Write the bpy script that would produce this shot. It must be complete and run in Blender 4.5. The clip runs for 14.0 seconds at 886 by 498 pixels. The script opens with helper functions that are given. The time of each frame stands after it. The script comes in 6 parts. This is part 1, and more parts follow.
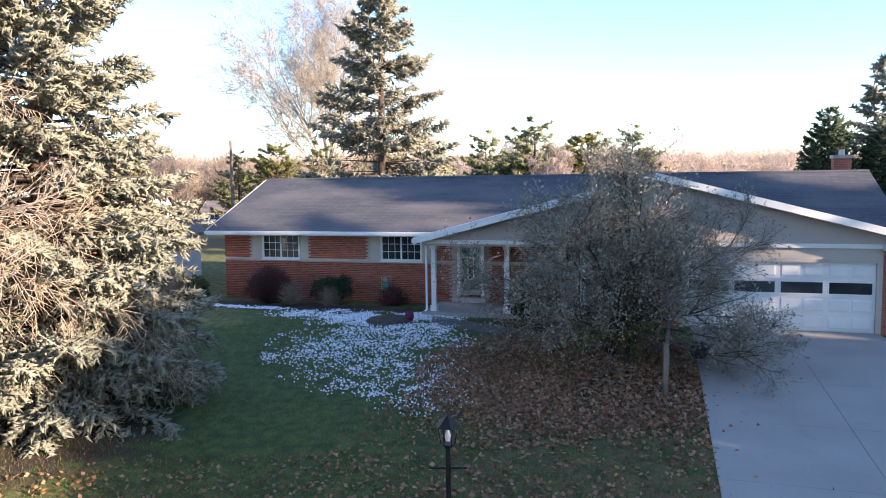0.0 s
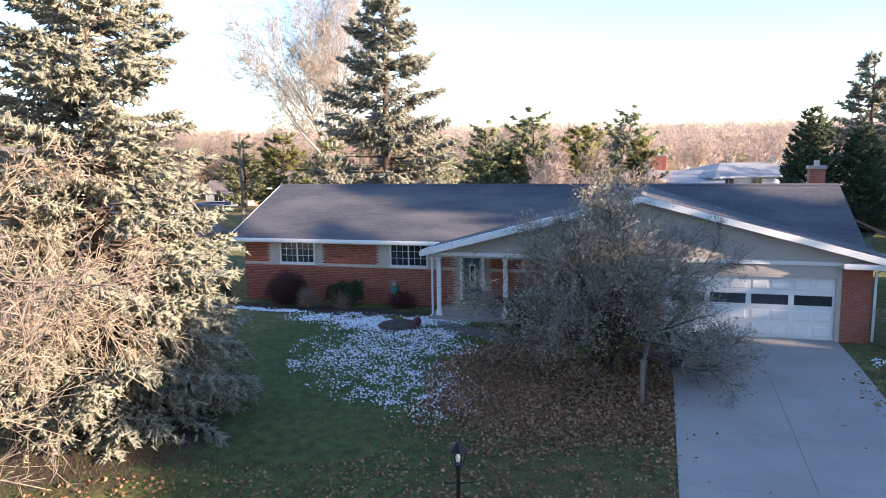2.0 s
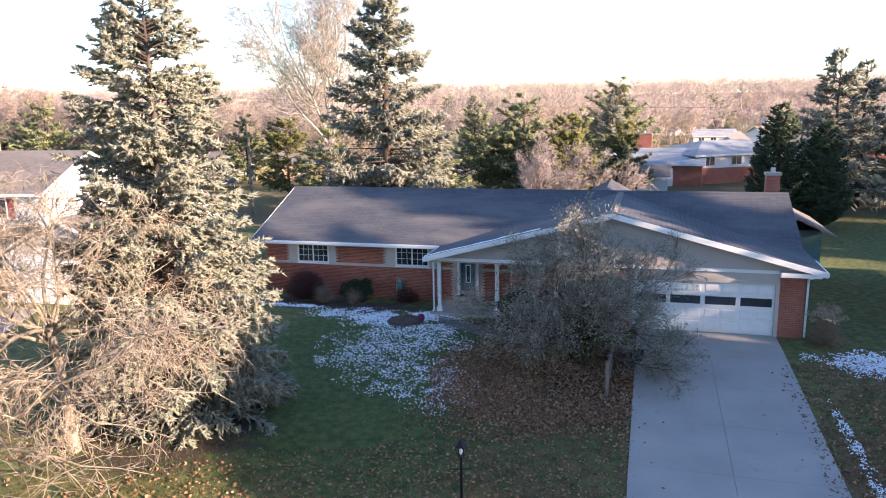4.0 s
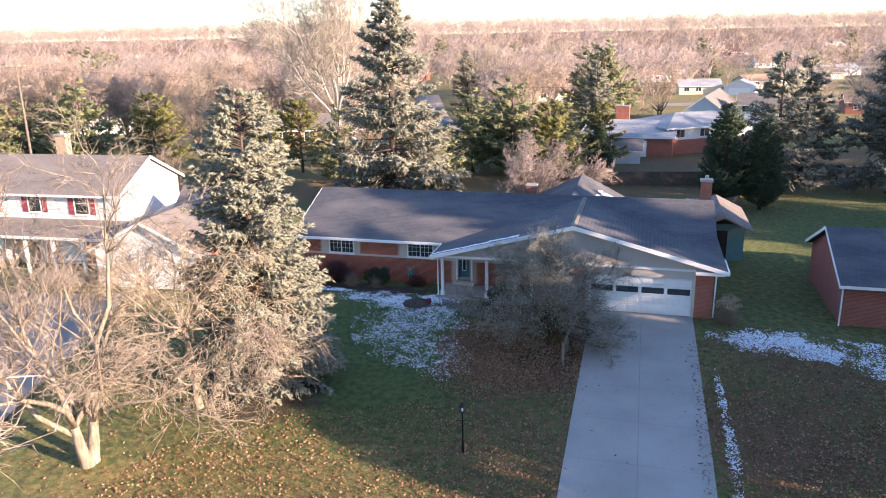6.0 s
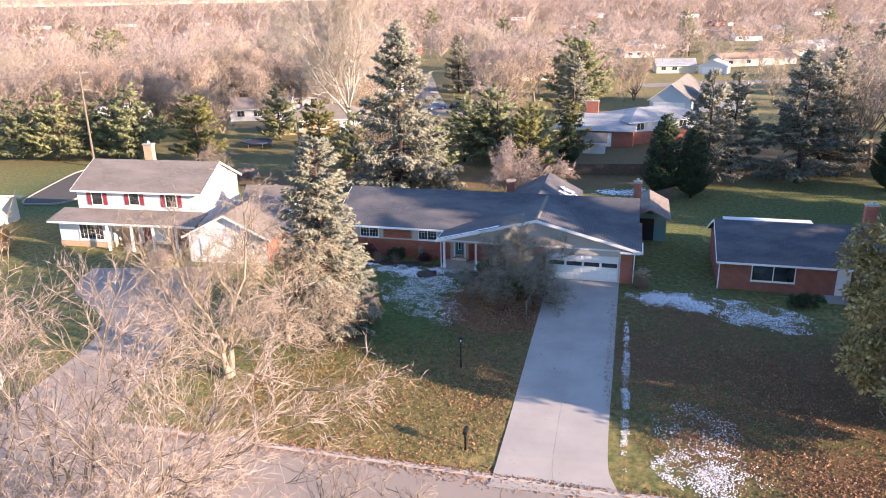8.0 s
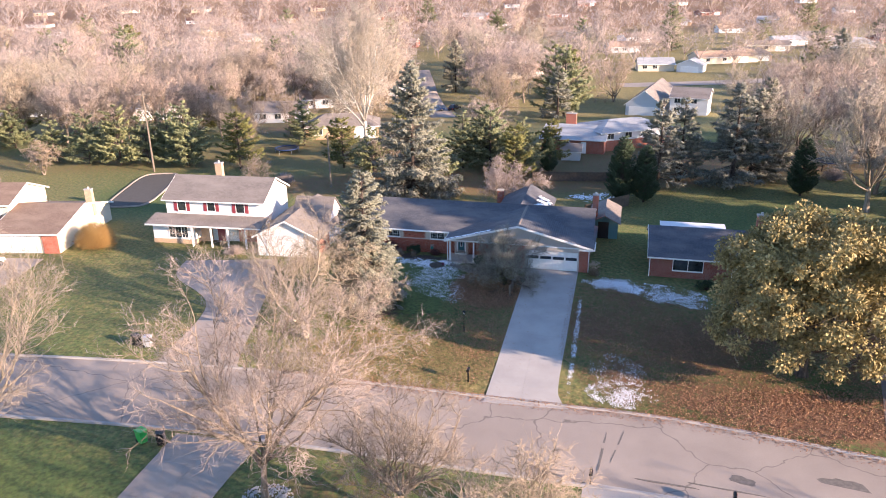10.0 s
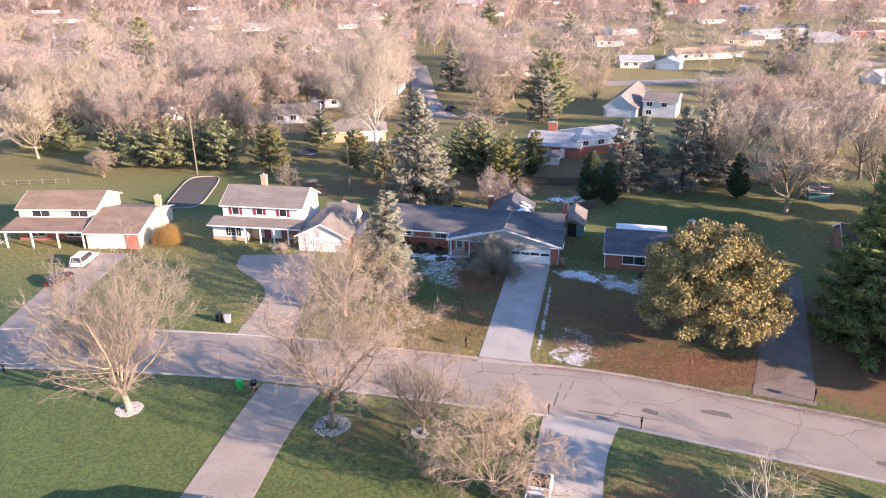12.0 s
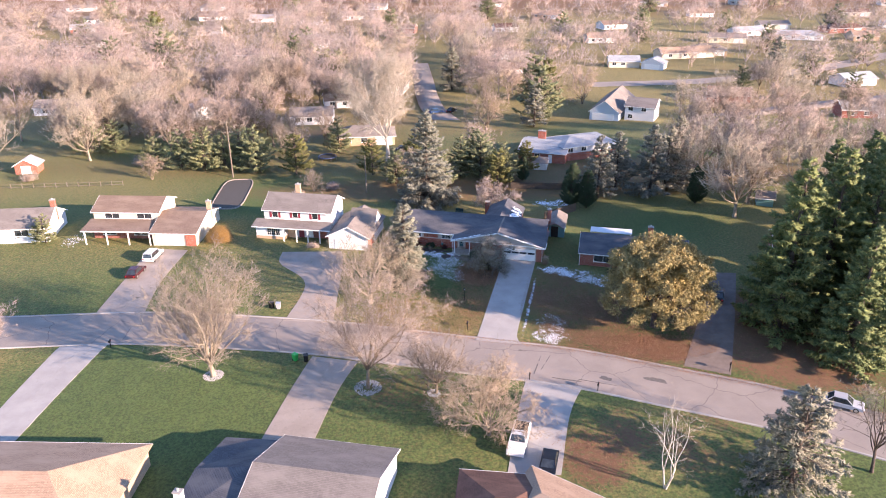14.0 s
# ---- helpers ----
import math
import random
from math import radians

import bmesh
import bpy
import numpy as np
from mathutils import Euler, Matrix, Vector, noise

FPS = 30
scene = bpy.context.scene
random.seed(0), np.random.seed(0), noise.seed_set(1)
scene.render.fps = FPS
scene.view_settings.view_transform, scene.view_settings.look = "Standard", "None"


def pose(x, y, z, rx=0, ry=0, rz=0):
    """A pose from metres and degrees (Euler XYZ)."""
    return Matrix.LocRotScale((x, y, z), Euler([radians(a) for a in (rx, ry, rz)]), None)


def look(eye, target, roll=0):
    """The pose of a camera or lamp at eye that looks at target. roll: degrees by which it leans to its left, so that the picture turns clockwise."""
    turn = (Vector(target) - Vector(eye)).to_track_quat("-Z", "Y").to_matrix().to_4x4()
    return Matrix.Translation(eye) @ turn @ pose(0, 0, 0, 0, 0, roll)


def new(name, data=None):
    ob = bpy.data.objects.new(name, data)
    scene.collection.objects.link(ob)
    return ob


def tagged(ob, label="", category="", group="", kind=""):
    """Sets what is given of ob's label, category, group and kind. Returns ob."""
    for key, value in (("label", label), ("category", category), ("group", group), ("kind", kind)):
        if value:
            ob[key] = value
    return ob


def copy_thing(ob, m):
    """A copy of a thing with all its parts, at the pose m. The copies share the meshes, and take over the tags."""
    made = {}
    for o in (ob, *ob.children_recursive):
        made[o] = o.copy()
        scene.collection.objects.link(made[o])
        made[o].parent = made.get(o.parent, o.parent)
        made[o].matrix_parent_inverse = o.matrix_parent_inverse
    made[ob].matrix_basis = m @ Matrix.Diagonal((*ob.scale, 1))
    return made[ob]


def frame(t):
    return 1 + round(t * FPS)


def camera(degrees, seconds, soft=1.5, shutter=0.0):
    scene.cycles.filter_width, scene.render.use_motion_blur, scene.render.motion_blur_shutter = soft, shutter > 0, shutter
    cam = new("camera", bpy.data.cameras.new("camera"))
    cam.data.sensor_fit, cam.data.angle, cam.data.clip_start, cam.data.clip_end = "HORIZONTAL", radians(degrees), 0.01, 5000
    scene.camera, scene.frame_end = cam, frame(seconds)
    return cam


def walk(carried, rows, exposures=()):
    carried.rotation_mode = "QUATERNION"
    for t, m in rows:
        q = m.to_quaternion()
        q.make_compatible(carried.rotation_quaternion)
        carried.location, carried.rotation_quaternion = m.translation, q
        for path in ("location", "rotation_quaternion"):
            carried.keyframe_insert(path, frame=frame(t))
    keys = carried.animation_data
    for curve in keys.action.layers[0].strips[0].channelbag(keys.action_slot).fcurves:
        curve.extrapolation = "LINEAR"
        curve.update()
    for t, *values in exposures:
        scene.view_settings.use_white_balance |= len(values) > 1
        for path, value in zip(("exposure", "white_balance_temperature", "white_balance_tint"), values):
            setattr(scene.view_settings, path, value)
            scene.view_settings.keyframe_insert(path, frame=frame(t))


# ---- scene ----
# camera: seconds, x, y, z, turns about x, y, z
cam = camera(61.99, 14.0, soft=1.0)
ROWS = [
    (0.0, 0.045, -0.041, 4.928, 84.761, 0.753, 1.043),
    (0.5, 0.024, -0.547, 5.327, 84.320, 0.747, 1.032),
    (1.0, -0.013, -1.122, 5.789, 83.744, 0.756, 1.024),
    (1.5, -0.051, -1.788, 6.285, 83.103, 0.785, 1.027),
    (2.0, -0.096, -2.490, 6.800, 82.420, 0.818, 0.972),
    (2.5, -0.155, -3.301, 7.338, 81.699, 0.831, 0.850),
    (3.0, -0.193, -4.102, 7.896, 80.984, 0.897, 0.720),
    (5.5, -0.582, -13.002, 13.596, 75.433, 1.111, -0.126),
    (6.0, -0.722, -15.796, 15.236, 74.118, 1.109, -0.254),
    (6.5, -0.911, -19.074, 16.923, 72.824, 1.045, -0.437),
    (7.0, -1.099, -23.166, 18.392, 72.065, 1.098, -0.690),
    (7.5, -1.382, -27.612, 19.930, 71.713, 1.054, -0.930),
    (8.0, -1.642, -32.258, 21.820, 71.342, 1.045, -1.041),
    (10.5, -3.668, -57.178, 33.222, 69.295, 0.854, -1.610),
    (11.0, -4.083, -62.312, 35.879, 68.820, 0.814, -1.721),
    (11.5, -4.491, -67.489, 38.670, 68.368, 0.765, -1.826),
    (12.0, -4.947, -72.828, 41.709, 67.874, 0.706, -1.989),
    (12.5, -5.418, -77.916, 44.820, 67.401, 0.654, -1.970),
    (13.0, -5.898, -83.019, 48.102, 66.883, 0.553, -2.000),
    (13.5, -6.519, -88.158, 51.218, 66.434, 0.449, -2.061),
    (14.0, -7.070, -93.189, 54.189, 66.115, 0.362, -2.169),
]
walk(cam, [(t, pose(*p)) for t, *p in ROWS], [(0.0, 1.79, 6450, 17), (3.0, 1.80, 6520, 19), (6.5, 1.85, 6640, 21), (11.0, 1.81, 6520, 22), (14.0, 1.86, 6420, 25)])

# ---- world and light: low winter sun from the south-east ----
SUN_H = Vector((0.862, -0.507, 0.0)).normalized()
SUN_EL = radians(15.5)
world = bpy.data.worlds.new("world")
scene.world = world
world.use_nodes = True
wn = world.node_tree
sky = wn.nodes.new("ShaderNodeTexSky")
sky.sky_type = "NISHITA"
sky.sun_disc = False
sky.sun_elevation = SUN_EL
sky.sun_rotation = math.atan2(SUN_H.x, SUN_H.y)
sky.air_density, sky.dust_density, sky.ozone_density = 1.0, 0.1, 3.0
wn.links.new(sky.outputs[0], wn.nodes["Background"].inputs[0])
wn.nodes["Background"].inputs[1].default_value = 0.125
sun = new("sun", bpy.data.lights.new("sun", "SUN"))
sun.data.energy, sun.data.angle, sun.data.color = 5.0, radians(0.6), (1.0, 0.79, 0.58)
sun.matrix_world = look(SUN_H * 100 * math.cos(SUN_EL) + Vector((0, 0, 100 * math.sin(SUN_EL))), (0, 0, 0))


# ---- materials ----
class Nodes:
    """Short hand for building a node material."""

    def __init__(self, name, rough=0.8, metal=0.0):
        self.m = bpy.data.materials.new(name)
        self.m.use_nodes = True
        self.t = self.m.node_tree
        self.b = self.t.nodes["Principled BSDF"]
        self.b.inputs["Roughness"].default_value = rough
        self.b.inputs["Metallic"].default_value = metal
        self.co = self.t.nodes.new("ShaderNodeTexCoord").outputs["Object"]

    def node(self, kind, **inputs):
        n = self.t.nodes.new(kind)
        for k, v in inputs.items():
            self.put(n.inputs[k.replace("_", " ")], v)
        return n

    def put(self, socket, v):
        if isinstance(v, bpy.types.NodeSocket):
            self.t.links.new(v, socket)
        else:
            socket.default_value = (*v, 1.0) if isinstance(v, tuple) and len(v) == 3 and socket.type == "RGBA" else v

    def noise(self, scale, detail=4.0, vec=None, rough=0.55):
        return self.node("ShaderNodeTexNoise", Scale=scale, Detail=detail, Roughness=rough, Vector=vec or self.co).outputs["Fac"]

    def ramp(self, fac, *stops):
        n = self.t.nodes.new("ShaderNodeValToRGB")
        self.put(n.inputs[0], fac)
        while len(n.color_ramp.elements) < len(stops):
            n.color_ramp.elements.new(0.5)
        for e, (p, c) in zip(n.color_ramp.elements, stops):
            e.position, e.color = p, (*c, 1.0)
        return n.outputs[0]

    def mix(self, fac, a, b, mode="MIX"):
        n = self.t.nodes.new("ShaderNodeMix")
        n.data_type, n.blend_type = "RGBA", mode
        self.put(n.inputs[0], fac), self.put(n.inputs[6], a), self.put(n.inputs[7], b)
        return n.outputs[2]

    def math(self, op, a, b=0.0, c=0.0):
        n = self.t.nodes.new("ShaderNodeMath")
        n.operation = op
        for s, v in zip(n.inputs, (a, b, c)):
            self.put(s, v)
        return n.outputs[0]

    def scaled(self, sx, sy, sz):
        n = self.t.nodes.new("ShaderNodeMapping")
        self.put(n.inputs["Vector"], self.co)
        n.inputs["Scale"].default_value = (sx, sy, sz)
        return n.outputs[0]

    def attr(self, name):
        n = self.t.nodes.new("ShaderNodeAttribute")
        n.attribute_name = name
        return n.outputs["Fac"]

    def island(self):
        return self.t.nodes.new("ShaderNodeNewGeometry").outputs["Random Per Island"]

    def rand(self):
        return self.t.nodes.new("ShaderNodeObjectInfo").outputs["Random"]

    def done(self, colour, bump=None, depth=0.02, strength=0.6):
        self.put(self.b.inputs["Base Color"], colour)
        if bump is not None:
            n = self.node("ShaderNodeBump", Strength=strength, Distance=depth, Height=bump)
            self.put(self.b.inputs["Normal"], n.outputs[0])
        return self.m


def plain(name, c, rough=0.7, metal=0.0, var=0.18, scale=3.0, fine=40.0, depth=0.004):
    """A surface of one colour with stains at a large scale and grain at a fine one."""
    k = Nodes(name, rough, metal)
    dark = tuple(v * (1 - var) for v in c)
    light = tuple(min(1, v * (1 + var)) for v in c)
    big = k.ramp(k.noise(scale), (0.3, dark), (0.7, light))
    col = k.mix(0.35, big, k.ramp(k.noise(fine), (0.3, dark), (0.7, light)))
    return k.done(col, k.noise(fine), depth)


def shingle(name, c, pale):
    """Asphalt shingles: thin courses up the slope, tabs of mixed tone, large weathered streaks."""
    k = Nodes(name, 0.9)
    sep = k.node("ShaderNodeSeparateXYZ", Vector=k.co)
    run = k.math("ADD", sep.outputs[0], sep.outputs[1])
    vec = k.node("ShaderNodeCombineXYZ", X=run, Y=k.math("MULTIPLY", sep.outputs[2], 2.5)).outputs[0]
    br = k.node("ShaderNodeTexBrick", Vector=vec, Scale=1.0, Mortar_Size=0.012, Mortar_Smooth=0.4, Bias=0.0, Brick_Width=0.3, Row_Height=0.145,
                Color1=tuple(v * 0.8 for v in c), Color2=tuple(v * 1.2 for v in c), Mortar=tuple(v * 0.3 for v in c))
    streak = k.noise(0.5, 5.0, k.scaled(0.5, 1.0, 2.2))
    col = k.mix(k.ramp(streak, (0.44, (0, 0, 0)), (0.66, (0.75, 0.75, 0.75))), br.outputs["Color"], pale)
    col = k.mix(0.3, col, k.ramp(k.noise(60.0), (0.3, tuple(v * 0.6 for v in c)), (0.7, tuple(v * 1.5 for v in c))))
    return k.done(col, br.outputs["Fac"], 0.01, -0.8)


def brick_mat(name, c, alt):
    """Brick courses for walls seen from afar."""
    k = Nodes(name, 0.9)
    sep = k.node("ShaderNodeSeparateXYZ", Vector=k.co)
    vec = k.node("ShaderNodeCombineXYZ", X=k.math("ADD", sep.outputs[0], sep.outputs[1]), Y=sep.outputs[2]).outputs[0]
    br = k.node("ShaderNodeTexBrick", Vector=vec, Scale=1.0, Mortar_Size=0.006, Bias=0.0, Brick_Width=0.21, Row_Height=0.075, Color1=c, Color2=alt, Mortar=(0.32, 0.27, 0.24))
    col = k.mix(k.ramp(k.noise(1.3), (0.35, (0, 0, 0)), (0.7, (0.35, 0.35, 0.35))), br.outputs["Color"], tuple(v * 0.55 for v in c))
    return k.done(col, br.outputs["Fac"], 0.006, -0.7)


def siding(name, c):
    """Lapped horizontal boards."""
    k = Nodes(name, 0.6)
    sep = k.node("ShaderNodeSeparateXYZ", Vector=k.co)
    saw = k.math("FRACT", k.math("MULTIPLY", sep.outputs[2], 6.5))
    col = k.mix(k.ramp(k.noise(1.2), (0.3, (0, 0, 0)), (0.8, (0.5, 0.5, 0.5))), c, tuple(v * 0.86 for v in c))
    return k.done(col, saw, 0.02, -0.6)


def bark(name, c, pale):
    k = Nodes(name, 0.95)
    n = k.noise(7.0, 6.0, k.scaled(1, 1, 0.25))
    col = k.ramp(n, (0.3, tuple(v * 0.5 for v in c)), (0.5, c), (0.72, pale))
    return k.done(col, n, 0.03, 0.8)


def leafy(name, a, b, c, rough=0.75):
    """Foliage: tone differs from clump to clump and across the crown."""
    k = Nodes(name, rough)
    col = k.ramp(k.island(), (0.0, a), (0.5, b), (1.0, c))
    col = k.mix(k.ramp(k.noise(0.8), (0.35, (0, 0, 0)), (0.7, (0.6, 0.6, 0.6))), col, tuple(v * 0.6 for v in b))
    col = k.mix(0.8, col, k.ramp(k.rand(), (0.0, (0.8, 0.8, 0.82)), (0.5, (1.0, 0.98, 0.95)), (1.0, (1.12, 1.02, 0.9))), "MULTIPLY")
    return k.done(col)


M = {}
M["white"] = plain("white_paint", (0.8, 0.8, 0.79), 0.5, var=0.06)
M["trim"] = plain("white_trim", (0.78, 0.78, 0.77), 0.45, var=0.05)
M["beige"] = plain("beige_panel", (0.50, 0.45, 0.40), 0.7, var=0.06)
M["gable"] = siding("beige_siding", (0.47, 0.42, 0.38))
M["mortar"] = plain("mortar", (0.46, 0.37, 0.32), 0.95, var=0.2)
k = Nodes("red_brick", 0.88)
col = k.ramp(k.math("FRACT", k.math("ADD", k.island(), k.rand())), (0.0, (0.22, 0.048, 0.03)), (0.4, (0.35, 0.08, 0.045)), (0.8, (0.43, 0.115, 0.062)), (1.0, (0.28, 0.085, 0.065)))
col = k.mix(k.ramp(k.noise(35.0), (0.35, (0, 0, 0)), (0.75, (0.5, 0.5, 0.5))), col, (0.2, 0.06, 0.04))
M["brick"] = k.done(col, k.noise(60.0), 0.004)
M["brickfar"] = brick_mat("red_brick_wall", (0.34, 0.088, 0.052), (0.42, 0.12, 0.07))
M["brickdark"] = brick_mat("dark_red_brick_wall", (0.25, 0.07, 0.05), (0.32, 0.09, 0.06))
M["bricktan"] = brick_mat("tan_brick_wall", (0.5, 0.33, 0.2), (0.56, 0.4, 0.26))
M["siding"] = siding("white_siding", (0.68, 0.68, 0.69))
M["sidingcream"] = siding("cream_siding", (0.66, 0.57, 0.44))
M["sidingblue"] = siding("pale_blue_siding", (0.50, 0.56, 0.62))
M["sidinggrey"] = siding("grey_siding", (0.48, 0.48, 0.49))
M["teal"] = siding("teal_boards", (0.09, 0.22, 0.24))
M["roof"] = shingle("charcoal_shingles", (0.072, 0.076, 0.092), (0.16, 0.15, 0.15))
M["roofbrown"] = shingle("brown_shingles", (0.20, 0.135, 0.10), (0.27, 0.2, 0.15))
M["roofgrey"] = shingle("grey_shingles", (0.185, 0.158, 0.142), (0.26, 0.225, 0.20))
M["rooftan"] = shingle("tan_shingles", (0.36, 0.24, 0.165), (0.44, 0.31, 0.22))
M["rooflight"] = shingle("light_grey_shingles", (0.30, 0.315, 0.335), (0.44, 0.45, 0.46))
M["roofdark"] = shingle("dark_brown_shingles", (0.12, 0.06, 0.045), (0.2, 0.11, 0.08))
k = Nodes("window_glass", 0.04)
k.b.inputs["Specular IOR Level"].default_value = 0.9
M["glass"] = k.done(k.ramp(k.noise(1.1), (0.3, (0.012, 0.016, 0.02)), (0.7, (0.05, 0.06, 0.07))))
M["curtain"] = plain("pale_curtain", (0.42, 0.42, 0.40), 0.9)
M["red"] = plain("red_shutter_paint", (0.24, 0.035, 0.05), 0.6)
M["door"] = plain("teal_door_paint", (0.035, 0.13, 0.16), 0.45)
M["black"] = plain("black_metal", (0.012, 0.012, 0.013), 0.45, 0.4)
# near-black in place of the shade inside openings that are not cut
M["dark"] = plain("opening_shade", (0.015, 0.015, 0.016), 0.9)
M["steel"] = plain("grey_metal", (0.4, 0.4, 0.41), 0.4, 0.8)
M["wood"] = plain("weathered_wood", (0.17, 0.14, 0.11), 0.9, var=0.35, fine=25)
M["fence"] = plain("old_fence_wood", (0.10, 0.075, 0.055), 0.95, var=0.4, fine=20)
M["limestone"] = plain("limestone_sill", (0.5, 0.45, 0.4), 0.85)
M["rubber"] = plain("tyre_rubber", (0.02, 0.02, 0.02), 0.9)
M["green"] = plain("green_plastic", (0.02, 0.42, 0.08), 0.5)
M["darkgreen"] = plain("dark_green_plastic", (0.012, 0.04, 0.035), 0.5)
M["gasgreen"] = plain("teal_box_paint", (0.05, 0.25, 0.22), 0.5)
M["purple"] = plain("magenta_plastic", (0.13, 0.01, 0.04), 0.6)
M["blue"] = plain("blue_plastic", (0.012, 0.03, 0.09), 0.5)
for nm, c in (("carwhite", (0.75, 0.76, 0.78)), ("carblack", (0.012, 0.013, 0.016)), ("carred", (0.06, 0.012, 0.014)), ("carsilver", (0.42, 0.43, 0.46)), ("carblue", (0.03, 0.07, 0.16))):
    M[nm] = plain(nm + "_paint", c, 0.25, 0.1, var=0.04)
M["lamp"] = plain("tail_lamp", (0.35, 0.01, 0.01), 0.3)
M["headlamp"] = plain("head_lamp", (0.7, 0.7, 0.7), 0.15)

# concrete, road
k = Nodes("concrete", 0.85)
col = k.ramp(k.noise(0.45, 6.0), (0.3, (0.275, 0.25, 0.233)), (0.7, (0.385, 0.355, 0.33)))
col = k.mix(0.3, col, k.ramp(k.noise(50.0), (0.3, (0.3, 0.29, 0.28)), (0.7, (0.5, 0.48, 0.46))))
col = k.mix(k.ramp(k.noise(1.6, 6.0), (0.62, (0, 0, 0)), (0.75, (0.35, 0.35, 0.35))), col, (0.22, 0.2, 0.19))
M["concrete"] = k.done(col, k.noise(70.0), 0.004)
k = Nodes("weathered_tan_concrete", 0.88)
col = k.ramp(k.noise(0.4, 6.0), (0.3, (0.25, 0.205, 0.175)), (0.7, (0.36, 0.305, 0.265)))
col = k.mix(0.3, col, k.ramp(k.noise(45.0), (0.3, (0.22, 0.19, 0.165)), (0.7, (0.42, 0.37, 0.33))))
col = k.mix(k.ramp(k.noise(1.3, 6.0), (0.58, (0, 0, 0)), (0.74, (0.45, 0.45, 0.45))), col, (0.17, 0.14, 0.12))
M["oldconcrete"] = k.done(col, k.noise(60.0), 0.005)
k = Nodes("asphalt", 0.92)
col = k.ramp(k.noise(0.25, 6.0), (0.3, (0.26, 0.21, 0.18)), (0.7, (0.36, 0.295, 0.25)))
col = k.mix(0.35, col, k.ramp(k.noise(45.0), (0.3, (0.12, 0.11, 0.1)), (0.7, (0.3, 0.27, 0.25))))
v = k.node("ShaderNodeTexVoronoi", Scale=0.11, Vector=k.mix(0.9, k.co, k.node("ShaderNodeTexNoise", Scale=0.9, Vector=k.co).outputs["Color"], "ADD"))
v.feature = "DISTANCE_TO_EDGE"
col = k.mix(k.ramp(v.outputs["Distance"], (0.0, (0.6, 0.6, 0.6)), (0.007, (0, 0, 0))), col, (0.045, 0.04, 0.04))
M["asphalt"] = k.done(col, k.noise(60.0), 0.006)
M["patch"] = plain("grey_patch_asphalt", (0.13, 0.115, 0.105), 0.9, var=0.4)
M["wornasphalt"] = plain("worn_brown_asphalt", (0.17, 0.135, 0.118), 0.92, var=0.3, scale=0.8)
M["tar"] = plain("dark_patch_asphalt", (0.07, 0.065, 0.06), 0.9)

# ground: lawn, dry lawn, leaf litter and bare earth by where they lie
k = Nodes("lawn", 0.95)
fine = k.noise(22.0, 5.0)
grass = k.mix(0.55, k.ramp(k.noise(0.35, 5.0), (0.3, (0.045, 0.10, 0.02)), (0.7, (0.09, 0.145, 0.032))), k.ramp(fine, (0.3, (0.022, 0.05, 0.01)), (0.72, (0.16, 0.175, 0.055))))
dry = k.mix(0.6, k.ramp(k.noise(0.6, 5.0), (0.3, (0.19, 0.165, 0.048)), (0.7, (0.29, 0.24, 0.075))), k.ramp(fine, (0.3, (0.065, 0.062, 0.018)), (0.72, (0.36, 0.26, 0.105))))
litter = k.mix(0.6, k.ramp(k.noise(1.2, 5.0), (0.3, (0.10, 0.05, 0.026)), (0.7, (0.20, 0.10, 0.05))), k.ramp(k.noise(14.0, 3.0), (0.3, (0.055, 0.03, 0.02)), (0.7, (0.30, 0.155, 0.075))))
earth = k.ramp(k.noise(9.0, 5.0), (0.3, (0.035, 0.024, 0.02)), (0.7, (0.09, 0.055, 0.045)))
mid = k.noise(3.2, 4.0)
tuft = k.ramp(mid, (0.38, (0.55, 0.55, 0.55)), (0.62, (1.25, 1.25, 1.25)))
grass = k.mix(0.8, grass, tuft, "MULTIPLY")
dry = k.mix(0.8, dry, tuft, "MULTIPLY")
speck = k.ramp(k.noise(8.5, 2.0), (0.60, (0, 0, 0)), (0.66, (0.85, 0.85, 0.85)))
dry = k.mix(speck, dry, (0.38, 0.26, 0.14))
grass = k.mix(k.ramp(k.noise(7.5, 2.0), (0.66, (0, 0, 0)), (0.71, (0.6, 0.6, 0.6))), grass, (0.22, 0.14, 0.07))
edge = k.math("MULTIPLY", k.math("SUBTRACT", k.noise(2.2, 6.0), 0.5), 1.3)


def blend(name, under, over):
    f = k.math("ADD", k.attr(name), k.math("MULTIPLY", edge, k.math("MULTIPLY", k.attr(name), 2.0)))
    n = k.math("MULTIPLY", f, 1.0)
    return k.mix(k.ramp(n, (0.25, (0, 0, 0)), (0.75, (1, 1, 1))), under, over)


col = blend("earth", blend("litter", blend("dry", grass, dry), litter), earth)
M["ground"] = k.done(col, k.noise(30.0, 5.0), 0.05, 0.9)

# plants
M["bark"] = bark("grey_bark", (0.20, 0.155, 0.115), (0.32, 0.26, 0.20))
M["barkpale"] = bark("pale_bark", (0.27, 0.22, 0.165), (0.40, 0.335, 0.26))
M["barkwhite"] = bark("white_bark", (0.42, 0.385, 0.335), (0.58, 0.545, 0.49))
M["barkdark"] = bark("dark_bark", (0.07, 0.05, 0.04), (0.13, 0.1, 0.08))
M["twig"] = leafy("tan_twigs", (0.24, 0.19, 0.15), (0.345, 0.28, 0.225), (0.45, 0.38, 0.31))
M["twigpale"] = leafy("pale_twigs", (0.31, 0.26, 0.20), (0.42, 0.36, 0.285), (0.53, 0.465, 0.38))
M["twigpink"] = leafy("reddish_twigs", (0.27, 0.21, 0.185), (0.38, 0.305, 0.272), (0.48, 0.40, 0.36))
